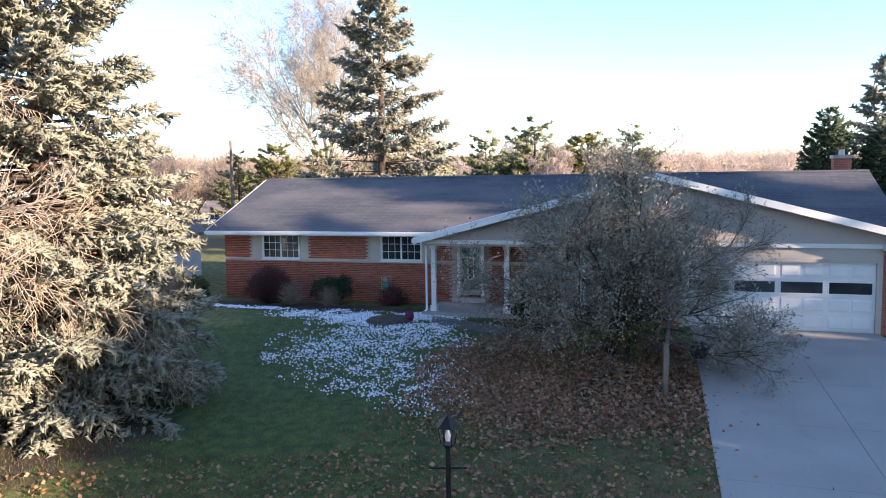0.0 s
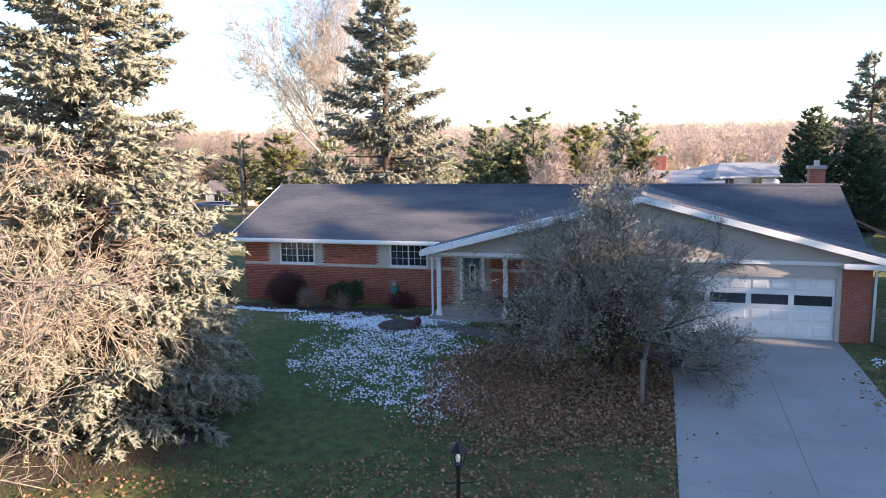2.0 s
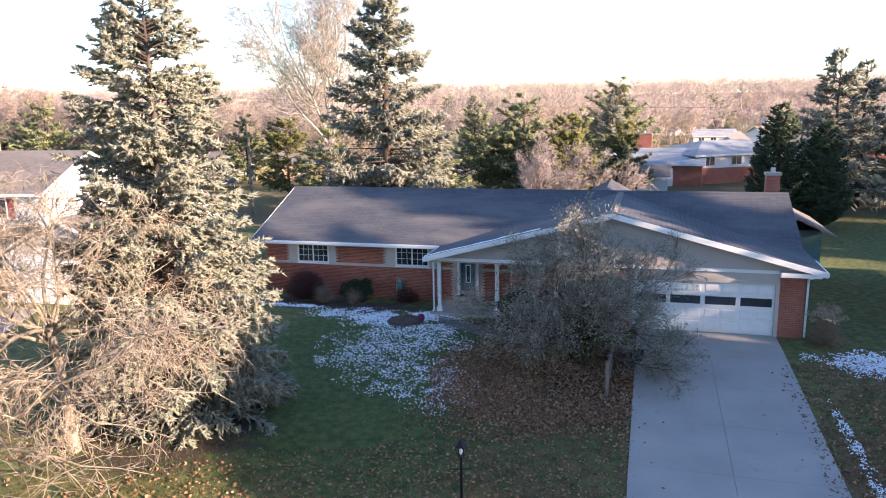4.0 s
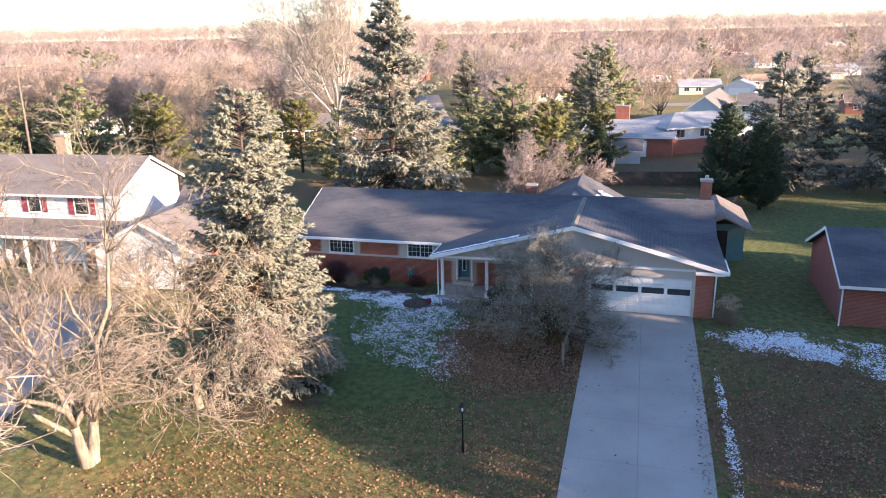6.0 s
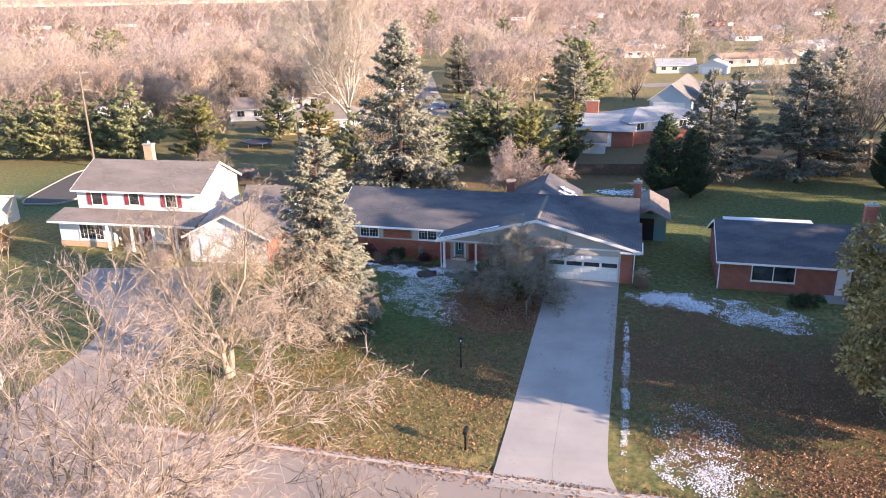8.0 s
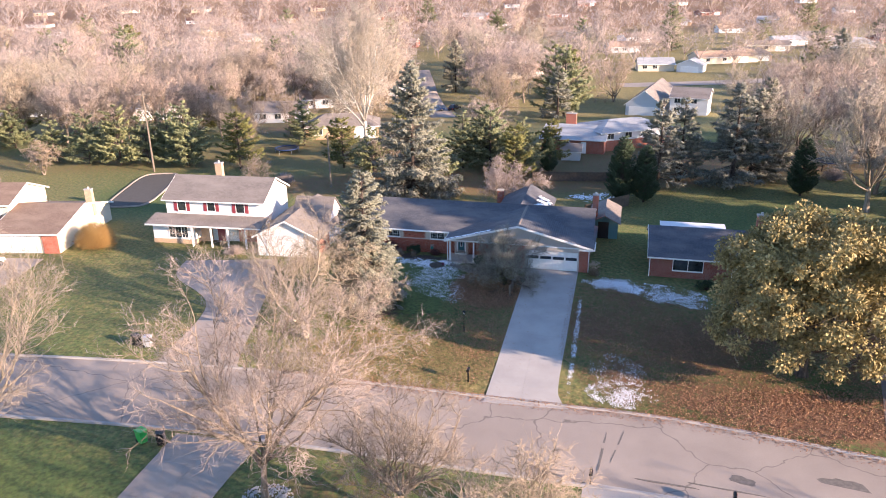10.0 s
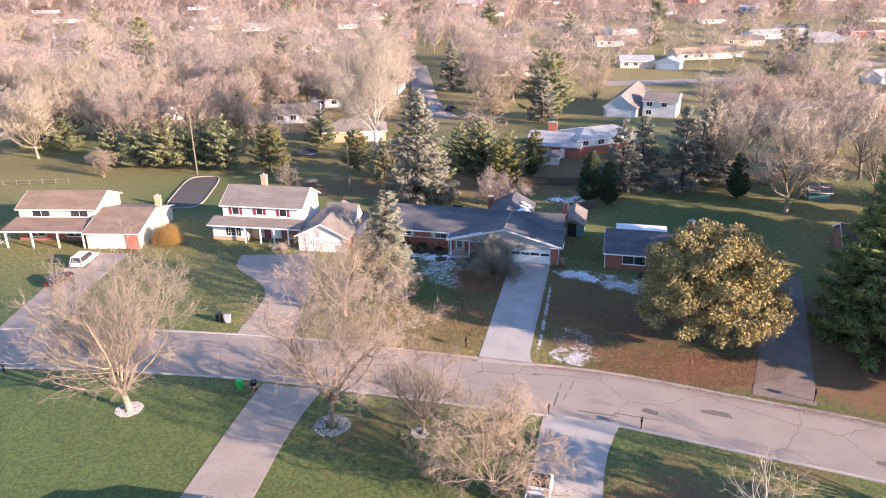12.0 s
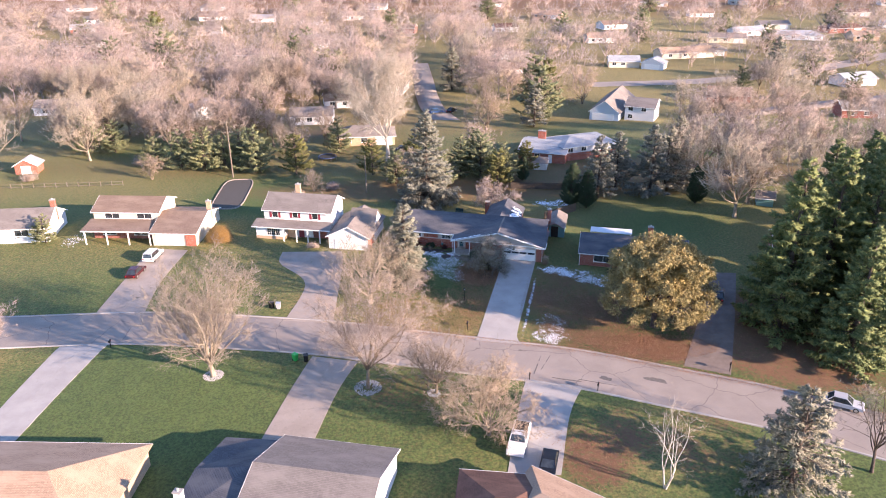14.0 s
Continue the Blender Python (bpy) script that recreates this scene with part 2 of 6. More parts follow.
M["twigdark"] = leafy("dark_twigs", (0.15, 0.132, 0.112), (0.25, 0.222, 0.188), (0.36, 0.33, 0.28))
# far twigs: distance haze put into the colour, tones kept moderately pale
k = Nodes("hazed_far_twigs", 0.85)
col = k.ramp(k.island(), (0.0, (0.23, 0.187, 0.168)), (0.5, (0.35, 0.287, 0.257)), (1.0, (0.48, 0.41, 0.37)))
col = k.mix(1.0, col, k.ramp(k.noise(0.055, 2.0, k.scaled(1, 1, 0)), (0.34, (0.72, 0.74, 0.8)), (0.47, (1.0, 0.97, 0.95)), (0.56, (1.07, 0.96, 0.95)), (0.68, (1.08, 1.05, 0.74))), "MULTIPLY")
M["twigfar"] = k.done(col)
M["spruceblue"] = leafy("blue_green_needles", (0.125, 0.14, 0.112), (0.24, 0.25, 0.195), (0.39, 0.37, 0.265))
M["sprucegreen"] = leafy("grey_green_needles", (0.09, 0.10, 0.08), (0.20, 0.21, 0.17), (0.36, 0.345, 0.27))
M["pine"] = leafy("green_needles", (0.045, 0.08, 0.026), (0.11, 0.15, 0.048), (0.21, 0.235, 0.078))
M["yardpine"] = leafy("grey_green_pine_needles", (0.075, 0.1, 0.048), (0.18, 0.205, 0.1), (0.32, 0.325, 0.17))
M["pineyellow"] = leafy("yellow_green_needles", (0.07, 0.08, 0.022), (0.14, 0.145, 0.04), (0.22, 0.2, 0.06))
M["arbor"] = leafy("dark_green_scales", (0.018, 0.036, 0.016), (0.036, 0.064, 0.026), (0.06, 0.092, 0.036))
M["deadneedle"] = leafy("dry_brown_needles", (0.20, 0.13, 0.08), (0.30, 0.21, 0.12), (0.38, 0.28, 0.16))
M["oak"] = leafy("gold_green_leaves", (0.16, 0.137, 0.05), (0.33, 0.262, 0.10), (0.50, 0.385, 0.165))
M["crab"] = leafy("grey_green_buds", (0.21, 0.21, 0.155), (0.34, 0.34, 0.265), (0.49, 0.48, 0.39))
M["boxwood"] = leafy("dark_green_leaves", (0.01, 0.022, 0.01), (0.022, 0.045, 0.014), (0.05, 0.08, 0.025))
M["barberry"] = leafy("maroon_twigs", (0.035, 0.012, 0.012), (0.07, 0.02, 0.02), (0.12, 0.035, 0.03))
M["straw"] = leafy("straw_stems", (0.19, 0.12, 0.08), (0.27, 0.19, 0.125), (0.36, 0.27, 0.19))
M["goldbush"] = leafy("rust_gold_twigs", (0.2, 0.11, 0.03), (0.32, 0.19, 0.06), (0.4, 0.27, 0.1))
M["hydrangea"] = leafy("dry_cream_heads", (0.3, 0.22, 0.15), (0.42, 0.33, 0.24), (0.5, 0.42, 0.33))
M["leaf"] = leafy("fallen_leaves", (0.19, 0.085, 0.045), (0.36, 0.18, 0.095), (0.5, 0.31, 0.18))
M["snow"] = plain("old_snow", (0.82, 0.84, 0.88), 0.6, var=0.05)
M["rock"] = plain("pale_stones", (0.42, 0.41, 0.40), 0.9, var=0.4, scale=9)


# ---- mesh helpers ----
class Geo:
    """Vertices and faces, collected piece by piece."""

    def __init__(self):
        self.v, self.f = [], []

    def add(self, vs, fs):
        n = len(self.v)
        self.v += [tuple(p) for p in vs]
        self.f += [tuple(i + n for i in q) for q in fs]
        return self

    def box(self, x0, x1, y0, y1, z0, z1):
        return self.add([(x0, y0, z0), (x1, y0, z0), (x1, y1, z0), (x0, y1, z0), (x0, y0, z1), (x1, y0, z1), (x1, y1, z1), (x0, y1, z1)],
                        [(0, 3, 2, 1), (4, 5, 6, 7), (0, 1, 5, 4), (1, 2, 6, 5), (2, 3, 7, 6), (3, 0, 4, 7)])

    def slab(self, poly, axis, a, b):
        """A polygon in the two other axes, pulled along axis from a to b."""
        def at(p, h):
            return {"x": (h, p[0], p[1]), "y": (p[0], h, p[1]), "z": (p[0], p[1], h)}[axis]
        n = len(poly)
        return self.add([at(p, a) for p in poly] + [at(p, b) for p in poly],
                        [tuple(range(n)), tuple(range(2 * n - 1, n - 1, -1))] + [(i, i + n, (i + 1) % n + n, (i + 1) % n) for i in range(n)])

    def tube(self, pts, radii, n=6):
        pts = [Vector(p) for p in pts]
        d = (pts[-1] - pts[0]).normalized()
        a = d.orthogonal().normalized()
        b = d.cross(a)
        vs = [p + (a * math.cos(2 * math.pi * i / n) + b * math.sin(2 * math.pi * i / n)) * r for p, r in zip(pts, radii) for i in range(n)]
        fs = [(k * n + i, k * n + (i + 1) % n, (k + 1) * n + (i + 1) % n, (k + 1) * n + i) for k in range(len(pts) - 1) for i in range(n)]
        return self.add(vs, fs + [tuple(range(n - 1, -1, -1)), tuple(range((len(pts) - 1) * n, len(pts) * n))])


def part(name, geo, mat, parent=None, label="", smooth=False, m=None):
    """One mesh object, under a thing or a part where a parent is given."""
    if isinstance(geo, Geo):
        vs, fs = geo.v, geo.f
    else:
        vs, fs = geo
    me = bpy.data.meshes.new(name)
    if isinstance(vs, np.ndarray):
        me.vertices.add(len(vs))
        me.vertices.foreach_set("co", np.ascontiguousarray(vs, dtype=np.float32).ravel())
        k = fs.shape[1]
        me.loops.add(fs.size)
        me.loops.foreach_set("vertex_index", np.ascontiguousarray(fs, dtype=np.int32).ravel())
        me.polygons.add(len(fs))
        me.polygons.foreach_set("loop_start", np.arange(0, fs.size, k, dtype=np.int32))
        me.update(calc_edges=True)
    else:
        me.from_pydata(vs, [], fs)
    me.materials.append(mat)
    if smooth:
        me.polygons.foreach_set("use_smooth", [True] * len(me.polygons))
    ob = new(name, me)
    if not isinstance(vs, np.ndarray):
        bm = bmesh.new()
        bm.from_mesh(me)
        bmesh.ops.recalc_face_normals(bm, faces=bm.faces)
        bm.to_mesh(me)
        bm.free()
    if parent is not None:
        ob.parent = parent
    if m is not None:
        ob.matrix_basis = m
    if label:
        tagged(ob, label)
    return ob


def thing(name, m, label, category, group="", kind=""):
    ob = new(name)
    ob.empty_display_size = 0.3
    ob.matrix_basis = m
    return tagged(ob, label, category, group, kind)


# ---- ground heights and road line ----
ROAD = [(-140, 2), (-100, 3.5), (-70, 4.0), (-51, 4.4), (-37.5, 3.0), (-21.4, 0.2), (-13, -2.0), (4, -6.7), (13.5, -9.4), (25, -14.4), (36.5, -19.6), (46, -25.2), (70, -39), (110, -62)]


def smooth_line(pts, step=1.5):
    """A smooth line through the points."""
    out = []
    p = [np.array(q, float) for q in pts]
    p = [2 * p[0] - p[1]] + p + [2 * p[-1] - p[-2]]
    for a, b, c, d in zip(p, p[1:], p[2:], p[3:]):
        n = max(2, int(np.linalg.norm(c - b) / step))
        for i in range(n):
            t = i / n
            out.append(0.5 * ((2 * b) + (c - a) * t + (2 * a - 5 * b + 4 * c - d) * t * t + (3 * b - a - 3 * c + d) * t ** 3))
    out.append(p[-2])
    return np.array(out)


LINE = smooth_line(ROAD)
HALF = 4.55


def road_dist(x, y):
    x, y = np.atleast_1d(np.asarray(x, float)), np.atleast_1d(np.asarray(y, float))
    best = np.full(x.shape, 1e9)
    for a, b in zip(LINE[:-1:2], LINE[2::2]):
        d = b - a
        t = np.clip(((x - a[0]) * d[0] + (y - a[1]) * d[1]) / (d @ d), 0, 1)
        best = np.minimum(best, np.hypot(x - a[0] - t * d[0], y - a[1] - t * d[1]))
    return best


def ramp01(v, a, b):
    t = np.clip((v - a) / (b - a), 0, 1)
    return t * t * (3 - 2 * t)


def height(x, y):
    """The lie of the land: house lots at 0, the street lower, a slow fall to the north."""
    x, y = np.asarray(x, float), np.asarray(y, float)
    z = -0.72 + 0.72 * ramp01(y + 0.27 * x, 3, 27) - 3.4 * ramp01(y, 85, 150) + 27.0 * ramp01(y, 380, 1150)
    d = road_dist(x, y).reshape(x.shape) if x.ndim else road_dist(x, y)[0]
    near = 1 - ramp01(d, 4.9, 6.5)
    return z * (1 - near) + near * -0.86


def hz(x, y):
    """The ground's height at one point; the street is asked after only where it can be near."""
    x, y = float(x), float(y)
    if y > 12:
        a, b = min(max((y + 0.27 * x - 3) / 24, 0), 1), min(max((y - 85) / 65, 0), 1)
        return -0.72 + 0.72 * a * a * (3 - 2 * a) - 3.4 * b * b * (3 - 2 * b) + (float(27.0 * ramp01(y, 380, 1150)) if y > 380 else 0.0)
    return float(height(x, y))


# ---- ground sheet ----
def spaced(lo, a, b, hi, step):
    mid = list(np.arange(a, b + 1e-6, step))
    out, s, v = [], step, a
    while v > lo:
        s *= 1.35
        v -= s
        out.append(v)
    up, s, v = [], step, b
    while v < hi:
        s *= 1.35
        v += s
        up.append(v)
    return np.array(out[::-1] + mid + up)


gx, gy = spaced(-3000, -95, 75, 3000, 0.8), spaced(-900, -48, 110, 4000, 0.8)
GX, GY = np.meshgrid(gx, gy)
GZ = height(GX.ravel(), GY.ravel()).reshape(GX.shape)
rg = np.random.default_rng(5)
GZ += np.where(road_dist(GX.ravel(), GY.ravel()).reshape(GX.shape) > 6, rg.normal(0, 0.012, GX.shape), 0)
nx, ny = len(gx), len(gy)
ii = (np.arange(ny - 1)[:, None] * nx + np.arange(nx - 1)[None, :]).ravel()
ground = part("ground", (np.stack([GX.ravel(), GY.ravel(), GZ.ravel()], 1), np.stack([ii, ii + 1, ii + nx + 1, ii + nx], 1)), M["ground"], smooth=True)
tagged(ground, "green and straw-coloured winter lawns with fallen leaves", "ground", kind="structure")


def bump(cx, cy, rx, ry, turn=0.0, soft=0.5):
    """1 inside an ellipse, falling to 0 at its rim."""
    c, s = math.cos(radians(turn)), math.sin(radians(turn))
    dx, dy = GX - cx, GY - cy
    d = np.hypot((dx * c + dy * s) / rx, (-dx * s + dy * c) / ry)
    return 1 - ramp01(d, 1 - soft, 1 + soft)


def wide_noise(scale, seed):
    r = np.random.default_rng(seed)
    s = np.zeros_like(GX)
    for _ in range(9):
        a, f = r.uniform(0, 6.283), scale * r.uniform(0.5, 2)
        s += np.sin((GX * math.cos(a) + GY * math.sin(a)) * f + r.uniform(0, 6.283))
    return s / 9


litter_f = np.maximum.reduce([
    0.95 * bump(3.2, 19.2, 4.2, 4.6), 0.8 * bump(24, 4, 13, 9, -15) * (0.75 + 0.9 * wide_noise(0.5, 21)), 0.95 * bump(24, -4.5, 11, 3.4, -22), 0.9 * bump(43, 0, 12, 11), 0.85 * bump(43, -10, 11, 6, -25),
    0.8 * bump(17, 8, 8, 13) * (0.8 + 0.9 * wide_noise(0.6, 22)), 0.7 * bump(12, -28, 4, 5), 0.55 * bump(21, -25, 11, 7) * (0.8 + 0.9 * wide_noise(0.5, 51)), 0.45 * bump(2.5, 11, 4, 8), 0.4 * bump(-8, -14, 9, 5), 0.6 * bump(10, 62, 60, 9, 0),
    0.8 * ramp01(GY, 330, 480), 0.4 * bump(-45, 84, 70, 14, 0), 0.6 * bump(50, 72, 45, 14, 0), 0.35 * (wide_noise(0.05, 3) > 0.12) * (GY > 70), 0.45 * ramp01(GY, 85, 120) * (1 - ramp01(GX, -20, 15)) * (0.7 + 1.2 * wide_noise(0.12, 41))])
dry_f = np.clip(np.maximum.reduce([
    0.95 * bump(-7, 4.5, 11, 6.5, -12), 0.5 * bump(-26, 12, 8, 6), 0.45 * bump(20, -24, 12, 8), 0.45 + 0.5 * wide_noise(0.09, 8), 0.75 * ramp01(GY, 100, 140)])
    * (1 - 0.4 * ramp01(-GY, 4, 10) * (1 - bump(20, -24, 12, 8))) * (1 - 0.8 * bump(-2, 20, 9, 7)) * (1 - 0.7 * bump(-40, 58, 14, 9)), 0, 1)
earth_f = np.maximum.reduce([0.95 * bump(-6.2, 29.0, 5.5, 0.9, -15.4, 0.2), 0.85 * bump(4.3, 17.8, 1.7, 1.5), 0.9 * bump(-9.4, 15.5, 3.2, 2.8), 0.6 * bump(3.4, 24.5, 4.5, 1.0, -15, 0.3)])
for nm, data in (("litter", litter_f), ("dry", dry_f), ("earth", earth_f)):
    a = ground.data.attributes.new(nm, "FLOAT", "POINT")
    a.data.foreach_set("value", np.clip(data, 0, 1).ravel().astype(np.float32))


# ---- road and kerbs ----
def offset_line(line, d):
    t = np.gradient(line, axis=0)
    t /= np.linalg.norm(t, axis=1)[:, None]
    return line + np.stack([-t[:, 1], t[:, 0]], 1) * d


def sweep(line, profile, name, mat, label="", z=None, kind="structure", category=""):
    """A profile of (offset, height) swept along a line on the ground."""
    rings = [offset_line(line, d) for d, _ in profile]
    n, k = len(line), len(profile)
    v = np.zeros((n, k, 3))
    for j, (d, h) in enumerate(profile):
        v[:, j, :2] = rings[j]
        v[:, j, 2] = h if z is None else z + h
    i = (np.arange(n - 1)[:, None] * k + np.arange(k - 1)[None, :]).ravel()
    ob = part(name, (v.reshape(-1, 3), np.stack([i, i + k, i + k + 1, i + 1], 1)), mat)
    return tagged(ob, label, category, kind=kind)


sweep(LINE, [(HALF, -0.83), (HALF * 0.5, -0.79), (0, -0.77), (-HALF * 0.5, -0.79), (-HALF, -0.83)], "road", M["asphalt"], "worn pale asphalt street with cracks and patches", category="road")
for s, nm in ((1, "north"), (-1, "south")):
    prof = [(HALF, -0.95), (HALF, -0.735), (HALF + 0.04, -0.70), (HALF + 0.24, -0.70), (HALF + 0.28, -0.74), (HALF + 0.28, -0.95)]
    sweep(LINE, [(s * d, h) for d, h in prof][::s], "kerb_" + nm, M["concrete"], "low pale concrete kerb with leaves along it", category="kerb")
# dark repair patches and tar seams in the road
for px, py, a, sx, sy in ((23.5, -13.0, -25, 1.5, 0.7), (8.6, -8.6, 70, 2.6, 0.1), (9.9, -7.9, 62, 2.2, 0.07), (17, -12.2, -30, 0.9, 0.45), (36, -21.5, -28, 1.6, 0.5), (15.5, -13.0, -20, 2.6, 0.08), (12.0, -12.3, -18, 2.0, 0.1)):
    g = Geo()
    r = random.Random(px)
    pts = []
    for i in range(16):
        q = 2 * math.pi * i / 16
        rr = r.uniform(0.7, 1.15)
        pts.append((math.cos(q) * sx * rr, math.sin(q) * sy * rr))
    g.slab(pts, "z", -0.02, 0.012)
    tagged(part("road_patch", g, M["patch"], m=pose(px, py, -0.785, 0, 0, a)), "dark irregular asphalt repair patch in the street", "patch", kind="structure")


def drive(name, left, right, label, rows=9, cols=2, mat="concrete", joint=0.0035):
    """Concrete slabs between two edge lines, following the ground, each slab a part."""
    root = thing(name, Matrix.Identity(4), label, "driveway", kind="structure")
    L, R = smooth_line(left, 0.5), smooth_line(right, 0.5)

    def along(line, t):
        i = t * (len(line) - 1)
        a = int(min(i, len(line) - 2))
        return line[a] + (line[a + 1] - line[a]) * (i - a)
    for i in range(rows):
        for j in range(cols):
            g = Geo()
            sub = 3
            top, idx = [], {}
            for a in range(sub + 1):
                t = (i + joint / 3 + (1 - 2 * joint / 3) * a / sub) / rows
                for b in range(2):
                    s = (j + (joint * 0.5 if b == 0 else 1 - joint * 0.5)) / cols
                    p = along(L, t) * (1 - s) + along(R, t) * s
                    top.append((p[0], p[1], max(hz(p[0], p[1]) + 0.045, -0.795)))
            n = len(top)
            vs = top + [(x, y, z - 0.14) for x, y, z in top]
            fs = []
            for a in range(sub):
                q = 2 * a
                fs += [(q, q + 1, q + 3, q + 2), (q, q + 2, q + 2 + n, q + n), (q + 1, q + 1 + n, q + 3 + n, q + 3)]
            fs += [(0, n, n + 1, 1), (n - 2, n - 1, 2 * n - 1, 2 * n - 2)]
            g.add(vs, fs)
            part("concrete_slab", g, M[mat], root)
    return root


drive("driveway_main", [(7.75, 24.2), (4.3, 11.5), (1.2, -0.2), (0.6, -1.7)], [(13.1, 22.75), (9.85, 10.7), (6.8, -1.0), (7.5, -3.2)], "pale concrete driveway with joints leading to the garage", 9, 2)
drive("driveway_west", [(-31.8, 29.5), (-31.5, 25), (-26.2, 17.5), (-27.6, 6.0), (-28.2, 5.6)], [(-21, 29.0), (-20.5, 24), (-20.4, 16), (-20.2, 5.2), (-19.4, 4.1)], "wide tan concrete driveway of the white house", 7, 2, "oldconcrete")
drive("driveway_far_west", [(-56.5, 32.5), (-57.0, 20), (-57.3, 9.0)], [(-49.3, 31.5), (-50.5, 20), (-49.8, 8.4)], "tan concrete driveway with parked cars", 6, 2, "oldconcrete")
drive("driveway_east", [(42.0, 17), (35, 3), (28.3, -9.8)], [(46.0, 16.5), (40, 2), (33.8, -12.2)], "brownish worn driveway beside the golden oak", 6, 2, "wornasphalt")
drive("driveway_south_west", [(-58.6, -0.6), (-59.4, -12), (-60, -26)], [(-52.0, -0.4), (-53.5, -12), (-55, -26)], "pale concrete driveway across the street", 6, 2)
drive("driveway_south_middle", [(-22.2, -4.9), (-24, -13), (-26.6, -26.5)], [(-15.8, -6.6), (-18, -14), (-20.3, -26.5)], "tan concrete driveway with tyre marks", 6, 2, "oldconcrete")
drive("driveway_south", [(6.6, -11.8), (4.6, -19), (2.0, -30)], [(13.6, -14.0), (10.8, -20), (7.8, -30.5)], "grey concrete driveway with a parked pickup", 6, 2)

# ---- the brick ranch house ----
A_H = -15.4
HOUSE = pose(0.10, 29.14, 0, 0, 0, A_H)
GV = -2.73          # front of the garage wing
EAVE, RIDGE, RV = 2.93, 5.15, 4.7
house = thing("ranch_house", HOUSE, "single-storey red brick ranch house with charcoal shingle roof and white trim", "house")


def wall_with_holes(geo, u0, u1, z0, z1, v0, v1, holes):
    """A wall along u between v0 and v1, with rectangular openings (ua, ub, za, zb)."""
    us = sorted({u0, u1, *[h[0] for h in holes], *[h[1] for h in holes]})
    for a, b in zip(us, us[1:]):
        cut = sorted([(h[2], h[3]) for h in holes if h[0] <= a + 1e-6 and h[1] >= b - 1e-6])
        z = z0
        for c, d in cut + [(z1, z1)]:
            if c > z + 1e-4:
                geo.box(a, b, v0, v1, z, c)
            z = max(z, d)


WINS = [(-8.7, -7.02, 1.77, 2.72), (-3.25, -1.58, 1.77, 2.72)]
PANELS = [(-9.22, -6.58), (-3.77, -1.17)]
DOOR = (-0.02, 0.98, 0.3, 2.44)
holes = [(a, b, 1.76, 2.80) for a, b in PANELS] + [DOOR]
g = Geo()
wall_with_holes(g, -10.6, 7.59, -0.3, 2.8, 0.015, 0.25, holes)
wall_main = part("front_wall", g, M["mortar"], house, "red brick front wall with pale mortar joints")
g = Geo()
g.box(-10.6, -10.35, 0.251, 9.4, -0.3, 2.8).box(-10.6, 15.2, 9.15, 9.4, -0.3, 2.8).box(14.95, 15.2, GV + 0.25, 9.15, -0.3, 2.8)
g.box(7.6, 8.45, GV, GV + 0.25, -0.3, 2.8).box(14.15, 15.2, GV, GV + 0.25, -0.3, 2.8).box(8.45, 14.15, GV, GV + 0.25, 2.7, 2.8).box(7.6, 7.85, GV + 0.25, 0.015, -0.3, 2.8)
part("brick_wall", g, M["brickfar"], house, "red brick walls round the house")
for u in (-10.6, 14.95):
    part("gable_wall", Geo().slab([(0.015, 2.8), (9.4, 2.8), (4.7, 4.95)], "x", u, u + 0.25), M["brickfar"], house)
part("inner_wall", Geo().box(-10.3, 14.9, 1.6, 1.7, 0, 2.7), M["curtain"], house, "plain pale room wall behind the windows")
part("inner_floor", Geo().box(-10.3, 14.9, 0.25, 9.1, 0.05, 0.2), M["wood"], house)
part("soffit", Geo().box(-11.0, 15.3, -0.55, 9.9, 2.802, 2.83), M["trim"], house)


def gable_roof(u0, u1, v0, v1, ze, zr, t=0.16, axis="x"):
    """Roof slab with two slopes; v0 and v1 are the eaves, the ridge runs along axis."""
    vm = (v0 + v1) / 2
    poly = [(v0, ze), (vm, zr), (v1, ze), (v1, ze - t), (vm, zr - t), (v0, ze - t)]
    if axis == "x":
        return Geo().slab(poly, "x", u0, u1)
    return Geo().slab([(p, z) for p, z in poly], "y", u0, u1)


part("roof", gable_roof(-11.1, 15.55, -0.6, 10.0, EAVE + 0.04, RIDGE), M["roof"], house, "charcoal asphalt shingle roof, weathered")
part("front_gable_roof", gable_roof(-3.3, RV, -0.75, 15.85, 2.93, 5.1, 0.14, "y"), M["roof"], house, "charcoal shingle gable over porch and garage")
part("rear_roof", gable_roof(4.5, 15.9, 3.0, 9.9, 2.85, 4.65, 0.15, "y"), M["roof"], house, "dark shingle roof of the rear addition")
part("side_roof", gable_roof(7.0, 14.5, 14.6, 18.4, 2.65, 3.6, 0.12, "y"), M["roofgrey"], house, "grey shingle roof of the side lean-to")
part("rear_wall", Geo().box(3.3, 9.6, 9.4, 15.6, -0.2, 2.75), M["brickfar"], house)
part("side_wall", Geo().box(15.3, 18.1, 9.2, 14.2, -0.2, 2.6), M["teal"], house, "teal-painted boards of the lean-to")
# flat panel on the solid wall, its black painted for the doorway's shade
part("side_opening", Geo().box(15.7, 17.0, 9.15, 9.2, 0, 2.1), M["dark"], house, "near-black panel standing for the shaded doorway")
# ridge caps
part("ridge_cap", Geo().slab([(RV - 0.16, RIDGE - 0.045), (RV, RIDGE + 0.03), (RV + 0.16, RIDGE - 0.045)], "x", -11.1, 15.55), M["roof"], house)
part("ridge_cap", Geo().slab([(7.39, 5.075), (7.55, 5.13), (7.71, 5.075)], "y", -3.3, RV - 0.2), M["roofgrey"], house)
